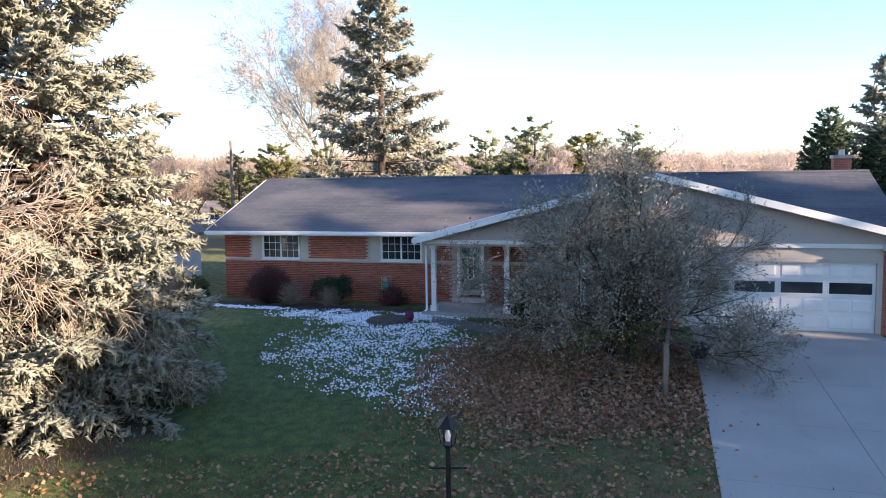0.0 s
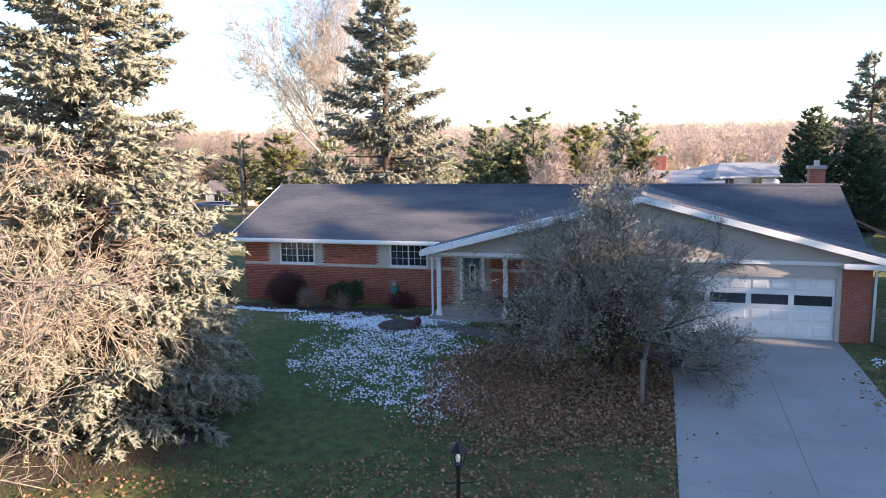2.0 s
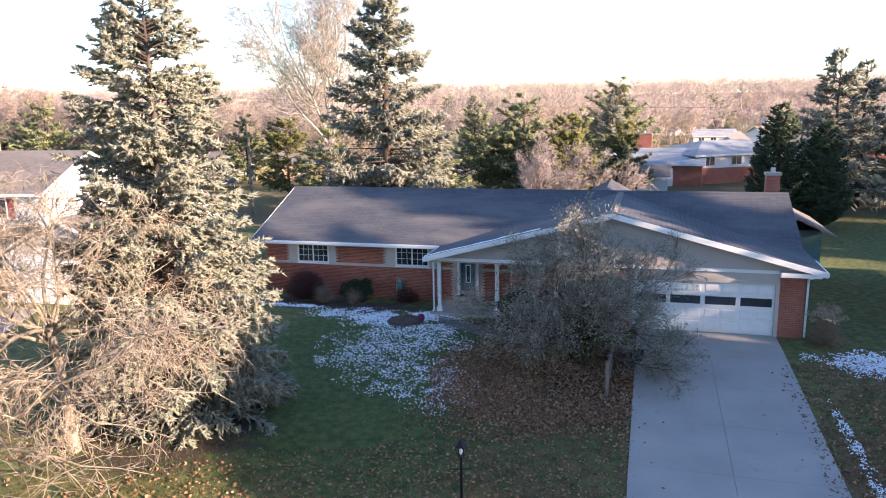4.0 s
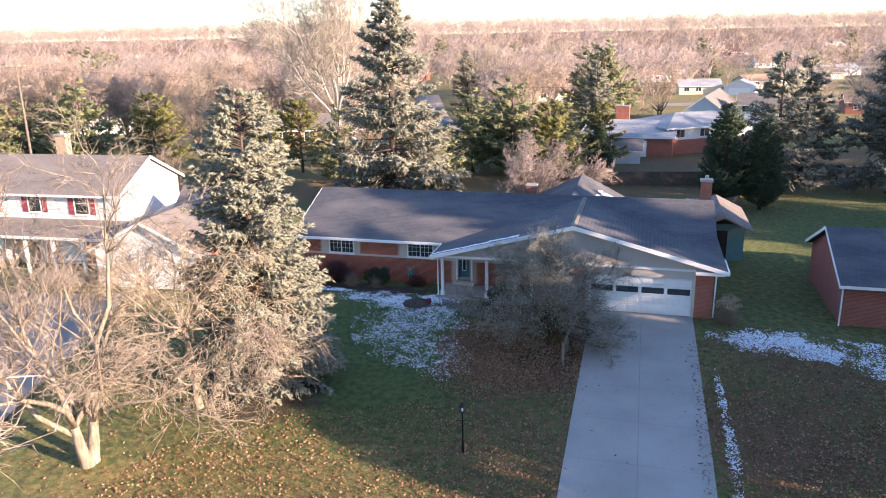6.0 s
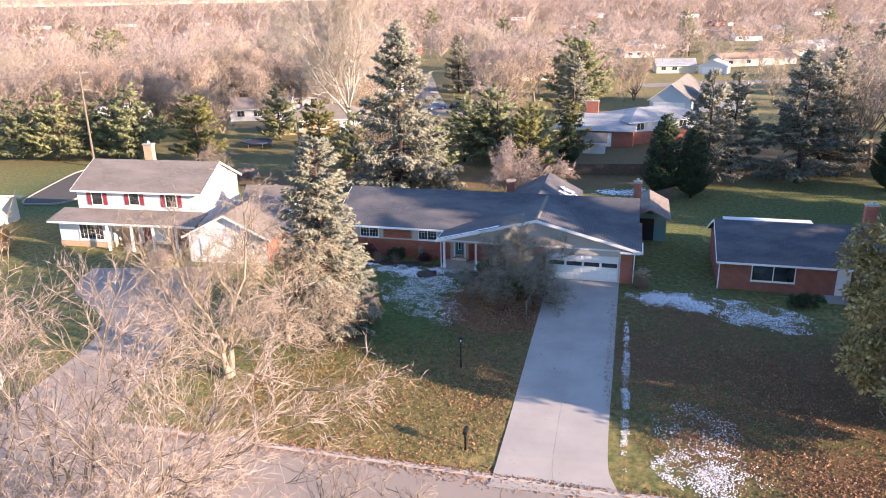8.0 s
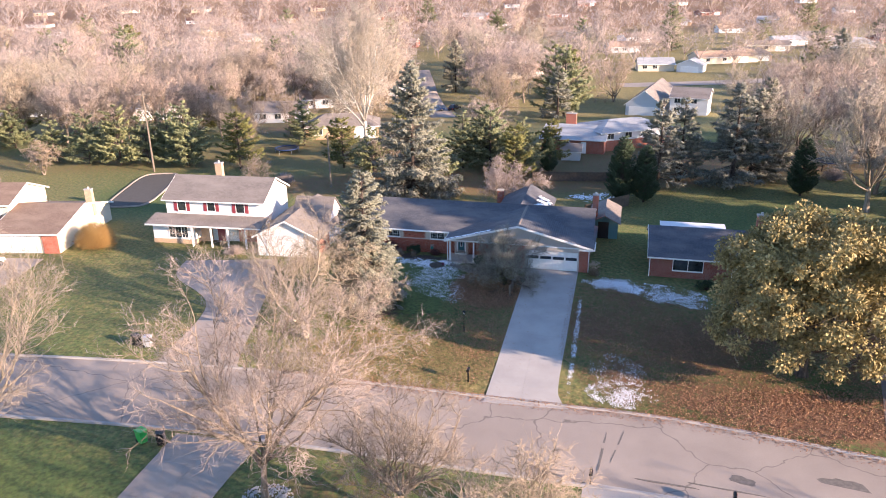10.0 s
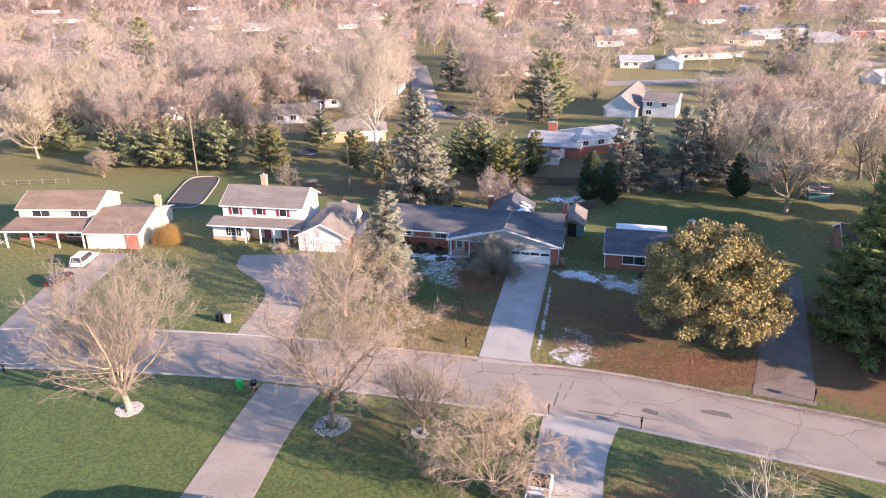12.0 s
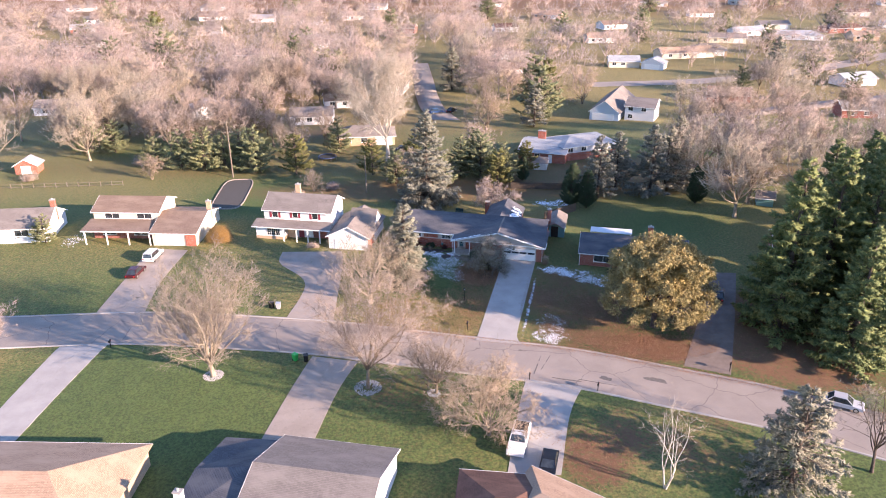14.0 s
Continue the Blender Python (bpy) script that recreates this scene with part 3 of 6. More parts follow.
# fascia boards, gutters
part("fascia", Geo().box(-11.1, -0.8, -0.63, -0.605, EAVE - 0.17, EAVE + 0.02), M["trim"], house, "white fascia board")
part("gutter", Geo().slab([(-0.76, EAVE - 0.12), (-0.76, EAVE), (-0.735, EAVE), (-0.735, EAVE - 0.1), (-0.655, EAVE - 0.1), (-0.655, EAVE), (-0.632, EAVE), (-0.632, EAVE - 0.12)], "x", -11.12, -0.82), M["trim"], house, "white gutter along the eave")
for s in (-1, 1):
    uu = [7.55, 7.55 + s * 8.33]
    sl = (5.1 - 2.93) / 8.3
    g = Geo().slab([(uu[0], 5.11), (uu[1], 5.11 - sl * 8.33), (uu[1], 4.88 - sl * 8.33), (uu[0], 4.88)], "y", -3.345, -3.303)
    part("rake_board", g, M["trim"], house, "white rake board of the front gable")
    g = Geo().box(uu[1] - 0.06 if s < 0 else uu[1] - 0.03, uu[1] + 0.03 if s < 0 else uu[1] + 0.06, -3.3, -0.7, 2.74, 2.90)
    part("side_gutter", g, M["trim"], house)
g = Geo().slab([(-10.6 - 0.52, 0)] * 0 + [(-0.6, EAVE + 0.05), (RV, RIDGE + 0.012), (RV, RIDGE - 0.2), (-0.6, EAVE - 0.17)], "x", -11.13, -11.102)
part("rake_board", g, M["trim"], house)
# gable face with boards
g = Geo().slab([(-0.25, 2.82), (15.45, 2.82), (7.55, 4.93)], "y", GV - 0.06, GV + 0.06)
part("gable_siding", g, M["gable"], house, "beige horizontal siding in the front gable")
part("gable_trim", Geo().box(-0.45, 15.5, GV - 0.12, GV - 0.062, 2.70, 2.83), M["trim"], house, "white horizontal board under the gable")
part("return_box", Geo().box(14.2, 15.7, -3.28, GV - 0.125, 2.66, 2.84), M["trim"], house, "white boxed eave return")
part("porch_ceiling", Geo().box(-0.6, 7.6, GV - 0.05, -0.6, 2.62, 2.70), M["beige"], house)
# limestone band and window panels
g = Geo()
for a, b in ((-10.62, -0.06), (1.02, 7.6)):
    g.box(a, b, -0.035, 0.012, 1.665, 1.745)
part("stone_band", g, M["limestone"], house, "pale stone band at sill height")


def window(parent, u0, u1, z0, z1, v, grid=(3, 3), sashes=2, proud=0.05, frame_mat="trim", name="window", grid_from=0):
    """A window in a wall that faces -v: frame, sill, panes and bars."""
    w = part(name, Geo().box(u0 - 0.05, u1 + 0.05, v - proud, v + 0.02, z1, z1 + 0.07).box(u0 - 0.05, u1 + 0.05, v - proud, v + 0.02, z0 - 0.07, z0)
             .box(u0 - 0.05, u0 + 0.02, v - proud, v + 0.02, z0, z1).box(u1 - 0.02, u1 + 0.05, v - proud, v + 0.02, z0, z1), M[frame_mat], parent, "white window frame")
    part("sill", Geo().box(u0 - 0.08, u1 + 0.08, v - proud - 0.05, v + 0.01, z0 - 0.12, z0 - 0.072), M[frame_mat], w)
    step = (u1 - u0) / sashes
    for s in range(sashes):
        a, b = u0 + s * step, u0 + (s + 1) * step
        part("pane", Geo().box(a + 0.025, b - 0.025, v - 0.02, v - 0.008, z0 + 0.01, z1 - 0.01), M["glass"], w, "dark reflecting glass")
        if s:
            part("mullion", Geo().box(a - 0.03, a + 0.03, v - proud + 0.004, v + 0.01, z0, z1), M[frame_mat], w)
        if s >= grid_from and grid[0] > 1:
            g = Geo()
            for i in range(1, grid[0]):
                x = a + (b - a) * i / grid[0]
                g.box(x - 0.009, x + 0.009, v - 0.03, v - 0.021, z0, z1)
            for i in range(1, grid[1]):
                z = z0 + (z1 - z0) * i / grid[1]
                g.box(a + 0.03, b - 0.03, v - 0.0305, v - 0.0215, z - 0.009, z + 0.009)
            part("muntin", g, M[frame_mat], w, "white glazing bars")
    return w


for (a, b), (ua, ub, za, zb) in zip(PANELS, WINS):
    for p0, p1 in ((a, ua - 0.06), (ub + 0.06, b)):
        part("side_panel", Geo().box(p0, p1, -0.02, 0.06, 1.745, 2.80), M["beige"], house, "beige panel beside the window")
    part("head_panel", Geo().box(ua - 0.055, ub + 0.055, -0.015, 0.06, zb + 0.08, 2.80), M["beige"], house)
    w = window(house, ua, ub, za + 0.02, zb, 0.03, (3, 3), 2, 0.07)
    part("curtain", Geo().box(ua + 0.05, (ua + ub) / 2 - 0.2, 0.14, 0.17, za, zb), M["curtain"], w, "pale curtain behind the glass")
# front door
d = part("front_door", Geo().box(0.1, 0.86, 0.08, 0.13, 0.42, 2.36), M["door"], house, "teal front door behind a glazed storm door")
g = Geo().box(-0.06, 0.05, -0.06, 0.14, 0.36, 2.48).box(0.91, 1.02, -0.06, 0.14, 0.36, 2.48).box(0.05, 0.91, -0.06, 0.14, 2.38, 2.48)
part("door_frame", g, M["trim"], house, "white door frame")
part("door_light", Geo().box(0.34, 0.38, 0.06, 0.078, 1.0, 1.9).box(0.56, 0.60, 0.06, 0.078, 1.0, 1.9).box(0.38, 0.56, 0.06, 0.078, 1.86, 1.9).box(0.38, 0.56, 0.06, 0.078, 1.0, 1.04), M["trim"], d, "pale oval-light frame")
part("glass_panel", Geo().box(0.38, 0.56, 0.062, 0.074, 1.04, 1.86), M["glass"], d)
part("door_handle", Geo().tube([(0.16, 0.03, 1.35), (0.16, 0.03, 1.5)], [0.015, 0.015]), M["steel"], d)
g = Geo().box(0.06, 0.13, -0.03, 0.01, 0.42, 2.37).box(0.83, 0.90, -0.03, 0.01, 0.42, 2.37).box(0.13, 0.83, -0.03, 0.01, 2.28, 2.37).box(0.13, 0.83, -0.03, 0.01, 0.42, 0.60)
part("storm_door", g, M["steel"], house, "grey storm door frame")
part("threshold", Geo().box(-0.2, 1.15, -0.32, -0.07, 0.15, 0.34), M["limestone"], house, "pale stone doorstep")
# porch
part("porch_slab", Geo().box(-0.75, 7.6, -2.55, -0.01, -0.15, 0.14), M["concrete"], house, "concrete porch slab")
for u in (-0.35, 2.4, 5.1):
    g = Geo().box(u - 0.085, u + 0.085, -2.3, -2.13, 0.16, 2.62).box(u - 0.12, u + 0.12, -2.335, -2.095, 0.14, 0.36).box(u - 0.12, u + 0.12, -2.335, -2.095, 2.45, 2.62)
    part("porch_post", g, M["trim"], house, "square white porch post with a base")
g = Geo().tube([(-0.62, -2.45, 2.75), (-0.62, -2.3, 2.5), (-0.62, -2.3, 0.2), (-0.75, -2.5, 0.02)], [0.045] * 4)
part("downspout", g, M["trim"], house, "white downspout beside the porch")
g = Geo().tube([(15.75, -3.2, 2.75), (15.3, GV - 0.05, 2.5), (15.28, GV - 0.05, 0.1)], [0.045] * 3)
part("downspout", g, M["trim"], house)
# garage door: frame, four rows of four panels, the third row glazed
gd = part("garage_door", Geo().box(8.45, 14.15, GV + 0.1, GV + 0.14, 0.02, 2.26), M["white"], house, "white panelled double garage door with a row of windows")
part("door_casing", Geo().box(8.33, 8.46, GV - 0.06, GV + 0.1, 0, 2.36).box(14.1, 14.25, GV - 0.06, GV + 0.1, 0, 2.36).box(8.46, 14.1, GV - 0.06, GV + 0.1, 2.24, 2.36), M["beige"], house, "beige casing round the garage door")
part("header_board", Geo().box(8.33, 14.25, GV - 0.04, GV + 0.1, 2.362, 2.698), M["beige"], house, "beige board above the garage door")
for r in range(4):
    for c in range(4):
        u0, u1 = 8.52 + c * 1.395, 8.52 + (c + 1) * 1.395
        z0, z1 = 0.05 + r * 0.55, 0.05 + (r + 1) * 0.55
        if r == 2:
            gw = Geo().box(u0, u1, GV + 0.06, GV + 0.098, z0, z0 + 0.09).box(u0, u1, GV + 0.06, GV + 0.098, z1 - 0.1, z1 - 0.008).box(u0, u0 + 0.09, GV + 0.06, GV + 0.098, z0 + 0.09, z1 - 0.1).box(u1 - 0.09, u1, GV + 0.06, GV + 0.098, z0 + 0.09, z1 - 0.1)
            p = part("door_panel", gw, M["white"], gd)
            part("pane", Geo().box(u0 + 0.09, u1 - 0.09, GV + 0.085, GV + 0.097, z0 + 0.09, z1 - 0.1), M["glass"], p, "dark garage door window")
        else:
            gw = Geo().box(u0, u1, GV + 0.075, GV + 0.098, z0, z1 - 0.008)
            for a, b in ((u0 + 0.08, (u0 + u1) / 2 - 0.05), ((u0 + u1) / 2 + 0.05, u1 - 0.08)):
                gw.add([(a, GV + 0.074, z0 + 0.08), (b, GV + 0.074, z0 + 0.08), (b, GV + 0.074, z1 - 0.09), (a, GV + 0.074, z1 - 0.09),
                        (a + 0.04, GV + 0.058, z0 + 0.12), (b - 0.04, GV + 0.058, z0 + 0.12), (b - 0.04, GV + 0.058, z1 - 0.13), (a + 0.04, GV + 0.058, z1 - 0.13)],
                       [(4, 5, 6, 7), (0, 1, 5, 4), (1, 2, 6, 5), (2, 3, 7, 6), (3, 0, 4, 7)])
            part("door_panel", gw, M["white"], gd)


def chimney(parent, u, v, z0, z1, w=0.7, d=0.55, mat="brickfar"):
    c = part("chimney", Geo().box(u - w / 2, u + w / 2, v - d / 2, v + d / 2, z0, z1 - 0.14), M[mat], parent, "red brick chimney" if mat == "brickfar" else "brick chimney")
    part("chimney_cap", Geo().box(u - w / 2 - 0.06, u + w / 2 + 0.06, v - d / 2 - 0.06, v + d / 2 + 0.06, z1 - 0.14, z1), M["concrete"], c)
    part("flue", Geo().tube([(u, v, z1), (u, v, z1 + 0.25)], [0.13, 0.12], 10), M["limestone"], c)
    return c


chimney(house, 15.3, 8.3, 2.7, 5.85, 0.68, 0.6)


# ---- generic house ----
def simple_house(name, m, w, d, eave, ridge, wall, roof, label, windows=(), doors=(), garage=(), axis="x", hip=0.0, chim=None, over=0.45, group="", back=(), lower=0.0, kind=""):
    """A house with its front along local x, facing -y; lists of (u0, u1, z0, z1) on the front, back=(u0, u1, z0, z1) on the rear."""
    root = thing(name, m, label, "house", group)
    z0 = -0.4
    if hip:
        top = [(hip, d / 2, ridge), (w - hip, d / 2, ridge)]
        o = over
        sl = (ridge - eave) / (d / 2)
        e = eave - sl * o
        vs = [(-o, -o, e), (w + o, -o, e), (w + o, d + o, e), (-o, d + o, e), *top]
        fs = [(0, 1, 5, 4), (1, 2, 5), (2, 3, 4, 5), (3, 0, 4)]
        lowv = [(x, y, z - 0.16) for x, y, z in vs]
        g = Geo().add(vs + lowv, fs + [tuple(i + 6 for i in f[::-1]) for f in fs] + [(0, 6, 7, 1), (1, 7, 8, 2), (2, 8, 9, 3), (3, 9, 6, 0)])
        part("roof", g, M[roof], root)
        part("wall", Geo().box(0, w, 0, d, z0, eave - 0.12), M[wall], root)
        for y0 in (-o - 0.03, d + o + 0.003):
            part("fascia", Geo().box(-o - 0.02, w + o + 0.02, y0, y0 + 0.027, e - 0.16, e + 0.02), M["trim"], root)
    elif axis == "x":
        sl = (ridge - eave) / (d / 2)
        e = eave - sl * over
        part("roof", gable_roof(-over * 0.7, w + over * 0.7, -over, d + over, e + 0.1, ridge + 0.1), M[roof], root)
        part("wall", Geo().slab([(0, z0), (d, z0), (d, eave - 0.1), (d / 2, ridge - 0.1), (0, eave - 0.1)], "x", 0, w), M[wall], root)
        part("fascia", Geo().box(-over * 0.7, w + over * 0.7, -over - 0.04, -over - 0.004, e - 0.08, e + 0.08), M["trim"], root)
        for x in (-over * 0.7 - 0.035, w + over * 0.7 + 0.005):
            part("rake_board", Geo().slab([(-over, e + 0.11), (d / 2, ridge + 0.11), (d + over, e + 0.11), (d + over, e - 0.09), (d / 2, ridge - 0.09), (-over, e - 0.09)], "x", x, x + 0.03), M["trim"], root)
    else:
        sl = (ridge - eave) / (w / 2)
        e = eave - sl * over
        part("roof", gable_roof(-over * 0.7, d + over * 0.7, -over, w + over, e + 0.1, ridge + 0.1, axis="y"), M[roof], root)
        part("wall", Geo().slab([(0, z0), (w, z0), (w, eave - 0.1), (w / 2, ridge - 0.1), (0, eave - 0.1)], "y", 0, d), M[wall], root)
        part("rake_board", Geo().slab([(-over, e + 0.11), (w / 2, ridge + 0.11), (w + over, e + 0.11), (w + over, e - 0.09), (w / 2, ridge - 0.09), (-over, e - 0.09)], "y", -over * 0.7 - 0.035, -over * 0.7 - 0.005), M["trim"], root)
    for a, b, c, e in windows:
        window(root, a, b, c, e, -0.005, (1, 1), 2 if b - a > 1.1 else 1, 0.05)
    for a, b, c, e in back:
        w_ = part("window", Geo().box(a - 0.06, b + 0.06, d, d + 0.04, c - 0.06, e + 0.06), M["trim"], root)
        part("pane", Geo().box(a, b, d + 0.041, d + 0.055, c, e), M["glass"], w_)
    for a, b, c, e in doors:
        dd = part("door", Geo().box(a, b, -0.06, -0.003, c, e), M["white"], root, "white panelled front door")
        part("door_handle", Geo().tube([(a + 0.1, -0.1, 1.0), (a + 0.1, -0.06, 1.0)], [0.03, 0.03]), M["steel"], dd)
    for a, b, c, e in garage:
        gg = part("garage_door", Geo().box(a, b, -0.05, -0.003, c, e), M["white"], root, "pale garage door")
        for i in range(4):
            zz = c + (e - c) * i / 4
            part("door_panel", Geo().box(a + 0.08, b - 0.08, -0.075, -0.051, zz + 0.05, zz + (e - c) / 4 - 0.03), M["white"], gg)
    if chim:
        chimney(root, chim[0], chim[1], chim[2], chim[3], 0.9, 0.6, chim[4] if len(chim) > 4 else "brickfar")
    return root


# white two-storey house to the west
A1 = -12
w1 = simple_house("two_storey_house", pose(-36.1, 37.6, 0, 0, 0, A1), 13.0, 7.6, 5.35, 7.3, "siding", "roofgrey", "white two-storey house with red shutters and grey shingle roof",
                  windows=[(1.6, 2.7, 3.75, 4.95), (5.6, 6.6, 3.85, 4.95), (9.4, 10.5, 3.75, 4.95)], chim=(5.2, 5.0, 6.2, 8.8, "bricktan"))
for a, b, c, e in ((1.6, 2.7, 3.75, 4.95), (5.6, 6.6, 3.85, 4.95), (9.4, 10.5, 3.75, 4.95)):
    for s in (a - 0.52, b + 0.08):
        part("shutter", Geo().box(s, s + 0.44, -0.05, -0.006, c - 0.05, e + 0.05), M["red"], w1, "dark red shutter")
# ground-floor front with bay, porch roof and posts
part("skirt_roof", Geo().slab([(-2.7, 2.62), (-2.7, 2.74), (-0.01, 3.35), (-0.01, 3.2)], "x", -1.6, 13.6), M["roofgrey"], w1, "grey shingle porch roof")
part("porch_fascia", Geo().box(-1.6, 13.6, -2.75, -2.705, 2.55, 2.74), M["trim"], w1)
part("bay_wall", Geo().box(-1.2, 4.4, -1.7, -0.01, -0.3, 2.7), M["siding"], w1, "white boarded bay")
part("bay_base", Geo().box(-1.25, 4.45, -1.75, -0.02, -0.3, 0.55), M["bricktan"], w1, "tan brick base")
window(w1, 1.0, 3.5, 0.8, 2.2, -1.71, (2, 3), 3, 0.05)
part("brick_pier", Geo().box(4.6, 5.9, -0.5, -0.012, -0.3, 2.7), M["bricktan"], w1, "tan brick pier")
part("entry_door", Geo().box(6.6, 7.6, -0.06, -0.004, 0, 2.1), M["red"], w1, "dark red entry door")
part("entry_side", Geo().box(7.9, 9.2, -0.05, -0.004, 0.3, 2.2), M["white"], w1)
part("dark_front", Geo().box(9.4, 12.4, -0.04, -0.004, 0.0, 2.5), M["brickdark"], w1, "dark brick front under the porch")
for u in (4.5, 7.0, 9.2, 11.5):
    part("porch_post", Geo().box(u - 0.09, u + 0.09, -2.6, -2.42, -0.2, 2.6), M["trim"], w1, "white porch post")
part("porch_slab", Geo().box(4.5, 12.6, -2.65, -0.07, -0.3, -0.02), M["concrete"], w1)
# its garage wing with the gable to the street
gw = simple_house("garage_wing", pose(-23.5, 30.6, 0, 0, 0, A1), 7.4, 11.0, 2.55, 4.4, "siding", "roofgrey", "white garage wing with a street-facing gable", garage=[(1.1, 6.1, 0, 2.15)], axis="y", over=0.5)
part("brick_side", Geo().box(7.4, 7.46, 0.0, 4.2, -0.3, 2.4), M["brickfar"], gw, "red brick lower side of the garage")
part("upper_gable_wall", Geo().slab([(4.8, 2.9), (9.6, 2.9), (7.2, 5.3)], "x", 6.9, 7.35), M["siding"], gw, "white gable wall of the rear roof")
part("rear_roof", gable_roof(2.5, 7.5, 4.4, 10.0, 3.0, 5.4, 0.12), M["roofgrey"], gw)

# tan two-storey house further west
A2 = -5
w2 = simple_house("tan_house", pose(-68.6, 39.6, -0.15, 0, 0, A2), 12.6, 8.0, 4.9, 6.5, "sidingcream", "roofbrown", "tan two-storey house with brown shingle roof", windows=[(2.2, 5.0, 3.5, 4.55), (8.4, 11.2, 3.5, 4.55)])
part("porch_roof", Geo().slab([(-4.6, 2.55), (-4.6, 2.7), (-0.01, 3.35), (-0.01, 3.2)], "x", -0.6, 13.0), M["roofbrown"], w2, "brown shingle porch roof")
part("porch_fascia", Geo().box(-0.6, 13.0, -4.66, -4.605, 2.48, 2.7), M["trim"], w2)
part("ground_wall", Geo().box(0.2, 12.4, -1.5, -0.01, -0.3, 2.75), M["brickdark"], w2, "dark brick ground floor")
window(w2, 2.0, 4.6, 0.8, 2.2, -1.51, (1, 1), 2)
window(w2, 8.0, 10.6, 0.8, 2.2, -1.51, (1, 1), 2)
for u in (0.0, 4.1, 8.2, 12.2):
    part("porch_post", Geo().box(u - 0.1, u + 0.1, -4.5, -4.3, -0.3, 2.55), M["trim"], w2)
w2g = simple_house("tan_garage_wing", pose(-56.2, 33.9, -0.1, 0, 0, A2), 8.2, 13.0, 2.6, 4.3, "sidingcream", "roofbrown", "tan garage wing with brown shingle roof", garage=[(0.6, 5.8, 0, 2.2)], axis="x", over=0.5, chim=(7.9, 9.0, 2.0, 5.6, "bricktan"))
part("brick_pier", Geo().box(6.2, 8.15, -0.12, -0.004, -0.3, 2.4), M["brickfar"], w2g, "red brick corner")
w3 = simple_house("grey_ranch_house", pose(-93.5, 36.2, 0, 0, 0, 3), 17, 9, 2.7, 4.9, "siding", "roofgrey", "white ranch house with grey roof at the far west", windows=[(3, 5, 1, 2.2), (11, 13.5, 1, 2.2)], chim=(16.6, 5.5, 2, 6.2))

# brick ranch to the east
e1 = simple_house("east_ranch_house", pose(20.5, 21.2, 0, 0, 0, -15.4), 17.5, 8.4, 2.5, 4.35, "brickdark", "roof", "red brick ranch house with charcoal roof and white trim",
                  windows=[(2.35, 5.4, 0.9, 2.1)], doors=[(8.3, 9.25, 0.1, 2.2)], chim=(11.5, 5.6, 3.6, 5.9))
part("porch_post", Geo().box(9.9, 10.05, -1.2, -1.05, -0.1, 2.4), M["trim"], e1, "white post")
part("porch_slab", Geo().box(7.6, 10.6, -1.6, -0.01, -0.3, 0.08), M["concrete"], e1)
part("front_gable_roof", gable_roof(-1.9, 4.2, 11.3, 17.8, 2.4, 4.1, 0.14, "y"), M["roof"], e1)
part("front_wing", Geo().box(11.7, 17.4, -1.5, -0.01, -0.3, 2.4), M["brickdark"], e1)
part("downspout", Geo().tube([(-0.2, -0.45, 2.3), (-0.06, -0.06, 2.1), (-0.06, -0.06, 0.0)], [0.045] * 3), M["trim"], e1)
part("patio_cover", Geo().box(1.2, 8.6, 9.2, 11.6, 2.55, 2.65), M["siding"], e1, "white patio cover behind the house")
for u in (1.4, 8.4):
    part("patio_post", Geo().box(u - 0.07, u + 0.07, 11.4, 11.54, -0.2, 2.55), M["trim"], e1)
e2 = simple_house("brown_ranch_house", pose(54.0, 20.5, -0.2, 0, 0, -20), 16, 9, 2.6, 4.6, "brickdark", "roofdark", "dark ranch house beyond the evergreens", windows=[(2.9, 5.9, 0.9, 2.1)], garage=[(-0.0 + 0.4, 2.6, 0, 2.1)])

# houses on the south side, seen from behind and above
simple_house("tan_hip_house", pose(-37.4, -26.8, -0.7, 0, 0, 176), 19.0, 15.0, 2.7, 5.4, "bricktan", "rooftan", "house with a tan hipped shingle roof", hip=6.5, back=[(3, 5, 1, 2.2), (10, 12, 1, 2.2)])
s2h = simple_house("grey_roof_house", pose(-10.0, -29.2, -0.7, 0, 0, 167), 12.6, 14.6, 2.9, 5.4, "siding", "roofgrey", "white house with a grey gabled shingle roof", back=[(2, 4, 1, 2.2), (8, 10, 1, 2.2)])
# shaded west slope: its shadow is put into charcoal shingles
part("west_roof", Geo().add([(13.2, 0.6, 2.9), (13.2, 14, 2.9), (13.2, 7.3, 4.9), (19.5, 0.6, 1.4 + 1.0), (19.5, 14, 2.4), (19.5, 7.3, 3.6)], [(0, 2, 5, 3), (2, 1, 4, 5), (3, 5, 4), (0, 3, 4, 1)]), M["roof"], s2h, "lower west roof, charcoal for the shade on it")
part("west_wall", Geo().box(13.51, 19.2, 1.0, 13.6, -0.4, 2.35), M["siding"], s2h)
chimney(s2h, 18.6, 12.0, 2.0, 5.0, 0.8, 0.6, "siding")
simple_house("red_roof_house", pose(5.9, -33.9, -0.7, 0, 0, 171), 9.0, 11.0, 2.7, 4.6, "brickfar", "roofdark", "brick house with a reddish-brown hipped roof", hip=3.6)
# sunlit roof plane: the sun's pinkish tint is put into tan shingles
simple_house("pink_roof_wing", pose(14.2, -40.0, -0.7, 0, 0, 142), 12.5, 9.0, 2.65, 4.4, "brickfar", "rooftan", "brick wing with tan shingles standing for its sunlit roof", hip=3.4)


# ---- plants: many small spikes and leaves, laid out in bulk ----
def unit(a):
    return a / np.maximum(np.linalg.norm(a, axis=1), 1e-9)[:, None]


